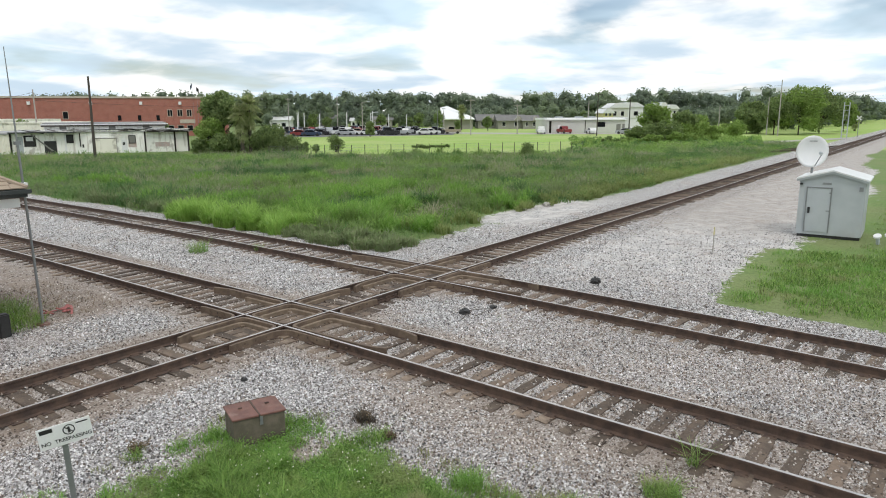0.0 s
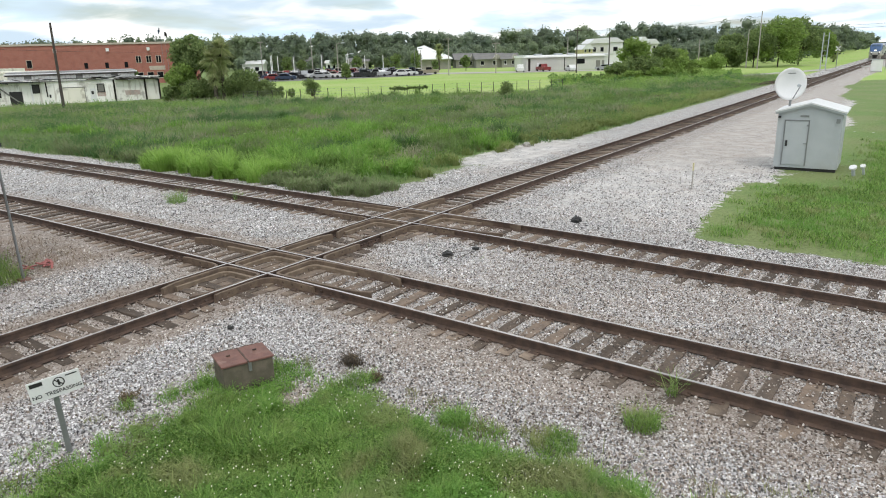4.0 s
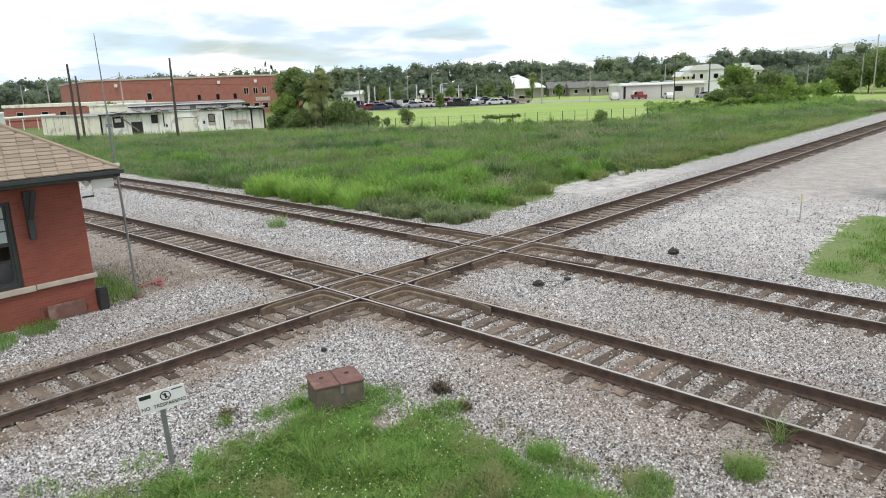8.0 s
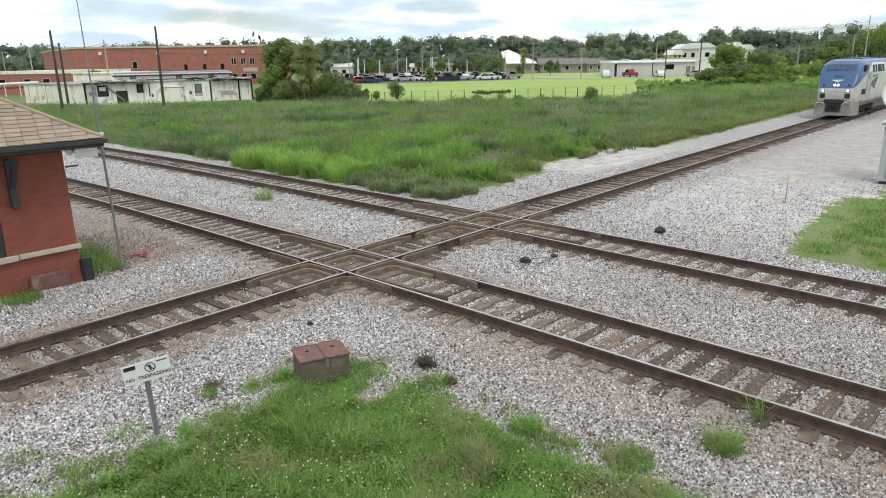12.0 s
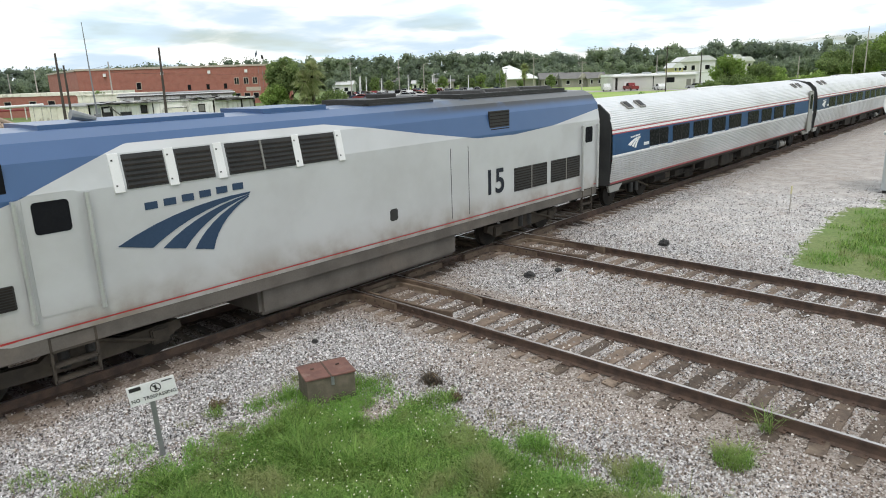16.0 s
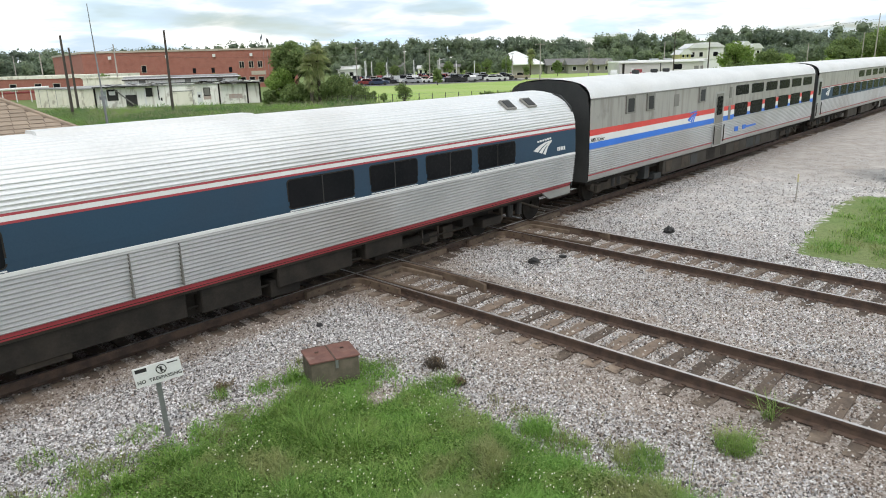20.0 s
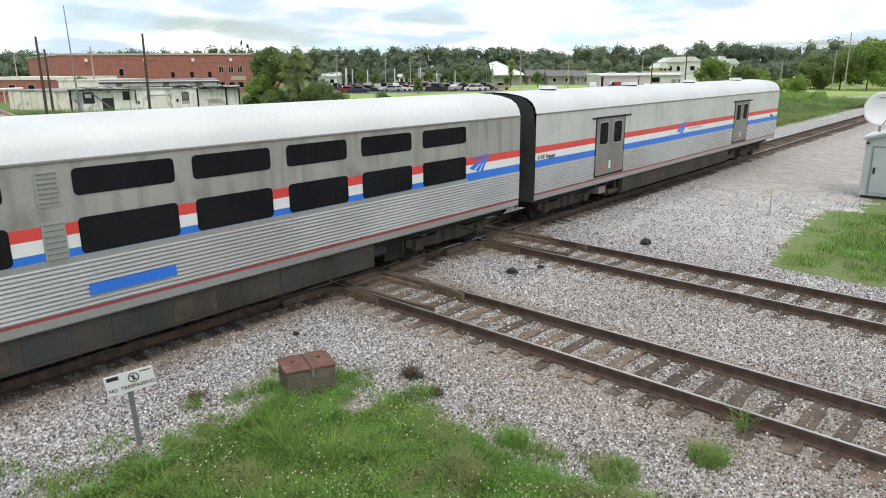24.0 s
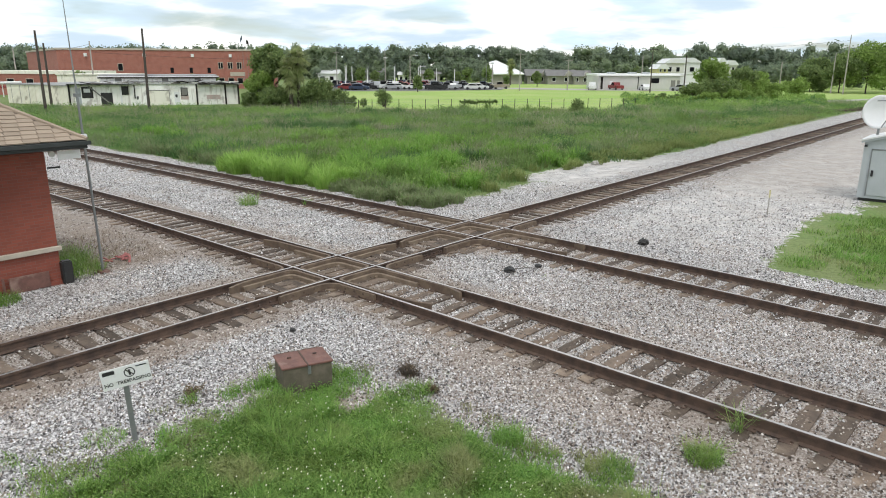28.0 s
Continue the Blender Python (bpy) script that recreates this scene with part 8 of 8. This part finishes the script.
def scatter(n, x0, x1, y0, y1, rng, keep):
    x, y = rng.uniform(x0, x1, n), rng.uniform(y0, y1, n)
    ok = np.array([keep(a, b) for a, b in zip(x, y)])
    p = np.stack([x[ok], y[ok], np.full(ok.sum(), -0.02)], 1)
    return p


def in_yard(x, y):
    """The grass below the viewer."""
    wob = 0.45 * noise.noise(Vector((x * 0.9, y * 0.9, 2))) + 0.25 * noise.noise(Vector((x * 2.6, y * 2.6, 5)))
    wob += 0.35 * noise.noise(Vector((x * 6, y * 6, 1)))
    edge = min(-4.0 - 0.3 * smooth(x, -8.6, -7) * smooth(-x, 5.6, 6.6) - y, -3.65 - 0.4 * smooth(-y, 6.6, 7.8) - x) + wob * 0.8
    return edge > 0 and (x + 4.35) ** 2 + 1.6 * (y + 5.6) ** 2 > 0.16


def in_meadow(x, y):
    edge = 4.0 + 0.4 * math.sin(x * 0.5) + 1.9 * smooth(x, 14.5, 17.5) * (1 - smooth(x, 22, 27)) + 1.1 * noise.noise(Vector((x * 0.7, y * 0.7, 6))) + 0.6 * noise.noise(Vector((x * 2.1, y * 2.1, 6)))
    return y > edge and x > line_far(y)[0].x + 2.3 + 0.4 * math.sin(y * 0.8)


def build_grass():
    rng = np.random.default_rng(8)
    def thick(x, y):
        """Patchy growth: dense to the viewer's side, thin and broken at the rim."""
        if not in_yard(x, y):
            return False
        deep = smooth(min(-4.15 - y, -3.45 - x), -0.1, 1.9)
        return 0.5 * noise.noise(Vector((x * 1.5, y * 1.5, 9))) + 0.3 * noise.noise(Vector((x * 4, y * 4, 1))) + 1.5 * deep - 0.22 > rng.uniform(-0.35, 0.35)
    tufts = scatter(16000, -11, -2.6, -13.2, -3.6, rng, lambda a, b: 0.65 * (a + 10.85) + 0.76 * (b + 12.92) > 3.6 and thick(a, b))
    k = rng.integers(12, 34, len(tufts))
    root = np.repeat(tufts, k, axis=0)
    p = root + np.stack([rng.normal(0, 0.075, len(root)), rng.normal(0, 0.075, len(root)), np.zeros(len(root))], 1)
    tall = np.array([0.05 + 0.12 * max(0, noise.noise(Vector((a * 0.8, b * 0.8, 0)))) + 0.2 * max(0, noise.noise(Vector((a * 2.6, b * 2.6, 3)))) + 0.05 * smooth(-b, 4, 7) for a, b, _ in tufts]) * rng.uniform(0.6, 1.4, len(tufts))
    ob = quads_mesh("yard_grass", blades(p, np.repeat(tall, k), np.full(len(p), 0.011), rng, 0.85), M_BLADE)
    tagged(ob, "rough green grass with clover below the viewer", "grass", kind="stuff")
    # a thin fringe on the gravel round it
    def rim(x, y):
        e = min(-3.9 - y, -3.3 - x)
        return -0.6 < e < 0.9 and noise.noise(Vector((x * 1.8, y * 1.8, 4))) + rng.uniform(-0.3, 0.3) > 0.22 + 0.25 * (e < 0)
    few = scatter(5200, -10.5, -2.4, -12.5, -3.2, rng, rim)
    m = rng.integers(4, 14, len(few))
    root = np.repeat(few, m, axis=0)
    fp = root + np.stack([rng.normal(0, 0.05, len(root)), rng.normal(0, 0.05, len(root)), np.zeros(len(root))], 1)
    fringe = quads_mesh("fringe_grass", blades(fp, np.repeat(rng.uniform(0.04, 0.13, len(few)), m), np.full(len(fp), 0.010), rng, 1.0), M_FRINGE)
    tagged(fringe, "thin dull grass growing through the gravel", "grass", kind="stuff")
    # clover leaves and small white flowers
    q = p[rng.choice(len(p), min(60000, len(p)), replace=False)]
    c = np.repeat(q + np.stack([rng.normal(0, 0.02, len(q)), rng.normal(0, 0.02, len(q)), rng.uniform(0.05, 0.17, len(q))], 1), 1, axis=0)
    a = rng.normal(size=c.shape) * [1, 1, 0.35]
    a /= np.linalg.norm(a, axis=1)[:, None]
    b = np.cross(a, [0, 0, 1.0])
    b /= np.linalg.norm(b, axis=1)[:, None]
    s = rng.uniform(0.008, 0.017, len(c))[:, None]
    v = np.stack([c - a * s, c + b * s, c + a * s, c - b * s], 1).reshape(-1, 3)
    tagged(quads_mesh("clover", v, M_BLADE), "small clover leaves among the grass", "clover", kind="stuff")
    f = p[rng.choice(len(p), 1500, replace=False)]
    f = f[(f[:, 1] < -5.0) & (np.array([noise.noise(Vector((a * 1.1, b * 1.1, 2))) for a, b, _ in f]) > -0.05)]
    c = f + np.stack([rng.normal(0, 0.02, len(f)), rng.normal(0, 0.02, len(f)), rng.uniform(0.14, 0.24, len(f))], 1)
    s = 0.010
    v = np.concatenate([np.stack([c + [-s, 0, 0], c + [0, -s, 0.004], c + [s, 0, 0], c + [0, s, 0.004]], 1), np.stack([c + [-s, 0, -s], c + [s, 0, -s], c + [s, 0, s], c + [-s, 0, s]], 1)], 0).reshape(-1, 3)
    tagged(quads_mesh("clover_flowers", v, M_PETAL), "tiny white clover flowers", "flowers", kind="stuff")
    # meadow: nearer weeds finer, farther ones broader
    near = scatter(95000, 7, 42, 3.5, 40, rng, in_meadow)
    keepn = np.array([noise.noise(Vector((a * 0.22, b * 0.22, 7))) > -0.35 for a, b, _ in near])
    near = near[keepn]
    h = np.array([0.40 + 0.45 * max(-0.4, noise.noise(Vector((a * 0.16, b * 0.16, 3)))) + 0.4 * max(-0.4, noise.noise(Vector((a * 0.7, b * 0.7, 8)))) for a, b, _ in near]) * np.array([0.35 + 0.65 * smooth(min(b - 4, a - line_far(b)[0].x - 2.2), 0, 3.5) for a, b, _ in near])
    tagged(quads_mesh("meadow_weeds", blades(near, h, np.full(len(near), 0.028), rng, 0.8), M_WEED), "tall rough weeds and grasses of the meadow", "weeds", kind="stuff")
    far = []
    for _ in range(95000):
        d = rng.uniform(38, 108)
        side = rng.uniform(-0.64, 0.62) * d
        s = spot(side, d)
        if s.y > 4.3 and s.x > line_far(s.y)[0].x + 2.5 and not (d > 88 and side / d < -0.28) and not (d > 84 + 24 * smooth(side / d, 0.22, 0.36) and side / d > -0.13):
            far.append((s.x, s.y, -0.02))
    far = np.array(far)
    h = np.array([0.45 + 0.4 * max(-0.5, noise.noise(Vector((a * 0.11, b * 0.11, 3)))) + 0.35 * max(-0.5, noise.noise(Vector((a * 0.45, b * 0.45, 8)))) for a, b, _ in far]) * np.array([0.4 + 0.6 * smooth(b - 4, 0, 5) for a, b, _ in far])
    tagged(quads_mesh("meadow_weeds", blades(far, h, np.full(len(far), 0.07), rng, 0.8), M_WEED), "tall rough weeds and grasses of the meadow", "weeds", kind="stuff")
    # leafy herbs and seeding grasses in patches over the meadow
    def patch(count, seed, lo):
        got = []
        while len(got) < count:
            d = 20 * (106 / 20) ** rng.uniform(0, 1)
            q = spot(rng.uniform(-0.64, 0.62) * d, d)
            side = (q - EYE).dot(RIGHT) / d
            if in_meadow(q.x - 0.6, q.y - 0.6) and not (d > 87 and side < -0.28) and not (d > 83 + 24 * smooth(side, 0.22, 0.36) and side > -0.13) and noise.noise(Vector((q.x * 0.13, q.y * 0.13, seed))) + 0.4 * noise.noise(Vector((q.x * 0.5, q.y * 0.5, seed))) > lo:
                got.append((q.x, q.y, d))
        return got
    for mat, seed in ((M_HERB, 4), (M_HERBLIGHT, 14)):
        lobes = [(x, y, rng.uniform(0.05, 0.36), rng.uniform(0.2, 0.5) * (0.7 + d / 80)) for x, y, d in patch(2200, seed, 0.06)]
        v = leaf_cloud(lobes, 90000, 0.07, rng)
        v[:, 2] = np.clip(v[:, 2], -0.02, 0.95)
        tagged(quads_mesh("meadow_herbs", v, mat), "leafy weeds in patches over the meadow", "weeds", kind="stuff")
    pts = np.array([(x + rng.normal(0, 0.4), y + rng.normal(0, 0.4), -0.02) for x, y, d in patch(3000, 24, 0.0) if x > 13 and y > 7 for _ in range(12)])
    tagged(quads_mesh("seeding_grass", blades(pts, np.full(len(pts), 0.62), np.full(len(pts), 0.03), rng, 0.5), M_SEED), "brownish seeding grasses over the meadow", "grass", kind="stuff")
    # arching tussocks: a bright row by the far track, lush green behind it, dun and dark ones between
    def spread(count, x0, x1, y0, y1, size, tall, keep=lambda x, y: True):
        got = []
        while len(got) < count:
            x, y = rng.uniform(x0, x1), rng.uniform(y0, y1)
            if x > line_far(y)[0].x + 1.75 and y > 3.4 and keep(x, y):
                got.append((x, y, size * rng.uniform(0.6, 1.3), tall * rng.uniform(0.65, 1.25)))
        return got

    def vague(k, lo):
        return lambda x, y: in_meadow(x - 0.5, y - 0.5) and noise.noise(Vector((x * 0.22, y * 0.22, k))) > lo
    groups = ((M_LUSH, spread(60, 7.9, 10.4, 9.6, 18.5, 0.62, 0.85), 190),
              (M_GREEN, spread(190, 11, 24, 5, 19, 0.8, 0.85, vague(3, -0.05)) + spread(90, 9, 34, 5, 40, 0.8, 0.8, vague(13, 0.1)), 150),
              (M_HERB, spread(120, 9, 30, 6, 30, 0.9, 0.9, vague(5, 0.05)) + spread(110, 24, 60, 8, 44, 1.1, 0.9, vague(6, 0.0)), 130),
              (M_DUN, spread(70, 7.4, 9.6, 3.6, 9.4, 0.5, 0.45) + spread(70, 9, 13, 18, 30, 0.7, 0.7) + spread(120, 20, 46, 6, 26, 0.9, 0.75, vague(8, 0.0)), 110),
              (M_STRIP, spread(80, 11, 40, 4.0, 6.6, 0.5, 0.5, lambda x, y: in_meadow(x, y + 0.3)), 90))
    for mat, clumps, per in groups:
        tagged(quads_mesh("meadow_tussocks", tussocks(clumps, per, rng), mat), "arching grass tussocks and weeds in the meadow", "weeds", kind="stuff")
    # a lush pale clump by the far track
    lush = []
    for cx, cy, r in ((9.6, 15.4, 1.2), (9.9, 13.2, 0.9), (9.8, 11.4, 1.1), (10.2, 10.0, 0.9), (11.6, 12.5, 1.4)):
        k = int(1500 * r)
        a, q = rng.uniform(0, 2 * math.pi, k), r * np.sqrt(rng.uniform(0, 1, k))
        lush.append(np.stack([cx + q * np.cos(a), cy + q * np.sin(a) * 1.3, np.full(k, -0.02)], 1))
    side = []
    for _ in range(260):
        cx = rng.uniform(26, 70)
        cy, k = 4.6 + rng.uniform(0, 1) ** 2 * 4, 60
        side.append(np.stack([cx + rng.normal(0, 0.5, k), cy + rng.normal(0, 0.25, k), np.full(k, -0.02)], 1))
    side = np.concatenate(side)
    tagged(quads_mesh("strip_grass", blades(side, np.full(len(side), 0.4), np.full(len(side), 0.035), rng, 0.8), M_STRIP), "yellowish grass along the line", "grass", kind="stuff")
    lush = np.concatenate(lush)
    tagged(quads_mesh("lush_grass", np.concatenate([blades(lush, np.full(len(lush), 0.5), np.full(len(lush), 0.02), rng, 1.0), leaf_cloud([(a, b, 0.12, 0.4) for a, b, _ in lush[::6]], 26000, 0.05, rng)]), M_LUSH), "lush pale green tall grass clump", "grass", kind="stuff")
    # verge by the shed and tufts on the gravel
    def on_verge(a, b):
        e = min(a - 8.2, -8.3 - b if a < 17 else -10.8 - b)
        e += 1.1 * noise.noise(Vector((a * 1.1, b * 1.1, 3))) + 0.6 * noise.noise(Vector((a * 3, b * 3, 9)))
        return e > rng.uniform(-0.1, 1.3) and noise.noise(Vector((a * 1.6, b * 1.6, 5))) > -0.42 and not (19.8 < a < 23.2 and b > -11.2)
    verge = scatter(110000, 7.0, 32, -18, -7.3, rng, on_verge)
    tagged(quads_mesh("verge_grass", blades(verge, rng.uniform(0.06, 0.2, len(verge)), np.full(len(verge), 0.02), rng, 0.7), M_BLADE), "green verge grass by the shed", "grass", kind="stuff")
    for nm, cx, cy, r, k, hh in (("weed_tuft", 3.8, 9.3, 0.35, 220, 0.42), ("weed_tuft", 5.3, 7.7, 0.15, 60, 0.25), ("weed_tuft", -2.38, -10.32, 0.26, 420, 0.2), ("weed_tuft", -1.28, -10.4, 0.10, 60, 0.34), ("weed_tuft", -3.7, -8.05, 0.22, 420, 0.17), ("weed_tuft", -3.5, -9.5, 0.32, 520, 0.15), ("weed_tuft", -3.85, -8.6, 0.4, 420, 0.10), ("weed_tuft", -7.4, -3.75, 0.3, 200, 0.07), ("weed_tuft", -3.5, -6.1, 0.28, 300, 0.15), ("weed_tuft", -5.2, -4.7, 0.3, 380, 0.2), ("weed_tuft", -6.0, -3.6, 0.12, 60, 0.12), ("weed_tuft", -8.6, -3.35, 0.25, 120, 0.10), ("weed_tuft", -6.3, 3.85, 0.42, 500, 0.16), ("weed_tuft", -7.6, 3.7, 0.8, 1500, 0.14), ("weed_tuft", -8.9, 3.7, 0.8, 1500, 0.15), ("weed_tuft", -10.2, 3.7, 0.8, 1500, 0.15), ("weed_tuft", -4.2, 4.9, 0.6, 500, 0.4), ("weed_tuft", -4.0, 6.2, 0.6, 500, 0.4), ("weed_tuft", -3.7, -4.9, 0.25, 120, 0.07)):
        a, q = rng.uniform(0, 2 * math.pi, k), r * np.sqrt(rng.uniform(0, 1, k))
        pts = np.stack([cx + q * np.cos(a), cy + q * np.sin(a), np.full(k, -0.01)], 1)
        tagged(quads_mesh(nm, blades(pts, np.full(k, hh), np.full(k, 0.010), rng, 1.0), M_BLADE), "small tuft of weeds growing in the gravel", "weed", "weed tufts")
    st = scatter(700, -3.6, -1.6, 4.6, 9, rng, lambda a, b: True)
    tagged(quads_mesh("dry_weeds", blades(st, np.full(len(st), 0.10), np.full(len(st), 0.012), rng, 2.2), M_DRY), "dry brown weeds beside the mast", "weeds", kind="stuff")


build_grass()


def build_rough():
    """Low scrub over the lawn's far corner, vines on the fence, a line of old ties by the siding."""
    rng = np.random.default_rng(31)
    lobes = []
    for _ in range(420):
        d = rng.uniform(92, 128)
        q = at(rng.uniform(1110, 1470), d)
        if q.y > 7:
            lobes.append((q.x, q.y, rng.uniform(0, 0.3), rng.uniform(0.3, 0.9)))
    v = leaf_cloud(lobes, 26000, 0.16, rng)
    v[:, 2] = np.maximum(v[:, 2], 0.0)
    tagged(quads_mesh("rough_scrub", v, M_HERBLIGHT), "rough bright weeds at the lawn's corner", "weeds", kind="stuff")
    lobes = [(q.x, q.y, rng.uniform(0.85, 1.1), rng.uniform(0.1, 0.22)) for q in [at(px, 85.5 + (px - 820) * 0.015) for px in np.linspace(816, 882, 60)]]
    vine = base("fence_vine", Matrix(), "green vine grown over the wire fence", "vine")
    quads_mesh("foliage", leaf_cloud(lobes, 1800, 0.09, rng), M_LEAF, vine)
    bm = bmesh.new()
    for px in range(820, 881, 10):
        q = at(px, 85.5 + (px - 820) * 0.015)
        tube((q.x, q.y, -0.1), (q.x + 0.2, q.y, 1.0), 0.02, 0.012, 5, bm)
    part("woody_base", bm, M_BARK, vine)
    a, b = at(1405, 84), at(1528, 88)
    turn = math.degrees(math.atan2(b.y - a.y, b.x - a.x))
    kinds = [tie_mesh("tie", k) for k in range(3)]
    for i in range(22):
        q = a.lerp(b, i / 21)
        ob = new("old_tie", kinds[i % 3])
        ob.matrix_world = Matrix.Translation((q.x, q.y, 0.16)) @ pose(0, 0, 0, 0, 0, turn + rng.uniform(-8, 8))
        tagged(ob, "old dark railway tie lying beside the line", "railway tie", "discarded ties")


build_rough()


def dead_clump(x, y, r, h, seed, label, stalk=M_BARK):
    """A tuft of dark dead twigs standing out of a small heap."""
    rng = np.random.default_rng(seed)
    t = base("dead_weed_clump", Matrix.Translation((x, y, 0)), label, "debris", "dead clumps")
    q = np.stack([rng.normal(0, r * 0.35, 150), rng.normal(0, r * 0.35, 150), np.full(150, -0.02)], 1)
    quads_mesh("twig_tuft", blades(q, rng.uniform(0.3, 1.0, 150) * h, np.full(150, 0.016), rng, 1.1), stalk, t)
    quads_mesh("dead_foliage", leaf_cloud([(rng.normal(0, r * 0.4), rng.normal(0, r * 0.4), rng.uniform(0.0, 0.08), r * 0.45) for _ in range(7)], 420, 0.02, rng), M_DRY, t)


dead_clump(-3.0, -5.5, 0.22, 0.26, 7, "dark dead weed clump beside the grass")
dead_clump(-3.25, -6.25, 0.12, 0.1, 8, "small brown dead weed clump beside the grass")
dead_clump(-5.85, -3.35, 0.16, 0.07, 9, "brown dead weed clump in the gravel", M_FRINGE)


def build_stones():
    """Loose ballast near the viewer, many small angular stones, browner where fines lie."""
    rng = np.random.default_rng(21)
    n = 600000
    u = rng.uniform(0, 1, n)
    d = 4.6 + 35.0 * u ** 1.6
    side = rng.uniform(-0.88, 0.95, n) * d
    p = np.array([EYE.x, EYE.y]) + np.outer(side, [RIGHT.x, RIGHT.y]) + np.outer(d, [AHEAD.x, AHEAD.y])
    luck = rng.uniform(0, 1, (3, n))
    x, y = p.T
    cover = ground_lookup(x, y, "cover")
    g, b, sand = cover[:, 0], cover[:, 1], cover[:, 3]
    lift = ground_lookup(x, y, "z")[:, 0] - 0.004
    ya, yb = np.clip(y, -12, 22), np.clip(y, -12, 26)
    off = np.abs(np.stack([y, x - (0.07 + 0.022 * ya - 0.001 * ya ** 2), x - (5.72 + 0.045 * yb - 0.0009 * yb ** 2)]))
    crib = off.min(0) < 1.35
    edge = (off.min(0) > 0.83) & (off.min(0) < 1.32)
    lift = np.where(crib & (luck[2] < 0.12), np.maximum(lift, -0.012), lift)
    inside = (np.abs(y) < 0.75) & ((np.abs(x - 0.07) < 0.75) | (np.abs(x - 5.72) < 0.75))
    ok = (g > 0.5) & (luck[0] > 0.55 * b + 0.40 * sand) & ~((x < -4.6) & (y > 4.2)) & ~(inside & (luck[2] > 0.25)) & (luck[0] < 1.42 - d / 30)
    ok &= (np.abs(off - HALF_GAUGE).min(0) > 0.085) & ~(edge & (luck[1] > 0.5) & (luck[2] > 0.12))
    brown = luck[1] < 0.14 + 0.95 * b + 0.25 * crib
    base_v = np.array([(0.9, 0, 0), (-0.85, 0.15, 0), (0.1, 0.9, 0.1), (-0.1, -0.9, 0), (0.1, 0.1, 0.95)])
    tri = np.array([(0, 2, 4), (2, 1, 4), (1, 3, 4), (3, 0, 4)])
    for pick, mat, label in ((ok & ~brown, M_STONE, "loose pale grey ballast stones"), (ok & brown, M_STONEBROWN, "loose brownish dusty ballast stones")):
        q, m = p[pick], int(pick.sum())
        s = rng.uniform(0.010, 0.029, m) * (0.9 + d[pick] / 45)
        a = rng.uniform(0, 2 * math.pi, m)
        v = base_v[None] * (1 + 0.35 * rng.normal(size=(m, 5, 3)).clip(-1.5, 1.5)) * s[:, None, None]
        ca, sa = np.cos(a)[:, None], np.sin(a)[:, None]
        x, y = v[..., 0] * ca - v[..., 1] * sa, v[..., 0] * sa + v[..., 1] * ca
        v = np.stack([x + q[:, 0:1], y + q[:, 1:2], v[..., 2] + lift[pick][:, None]], -1).reshape(-1, 3)
        f = (tri[None] + (np.arange(m) * 5)[:, None, None]).reshape(-1, 3)
        tagged(tri_mesh("ballast_stones", v, f, mat), label, "gravel", kind="stuff")


build_stones()


motions()
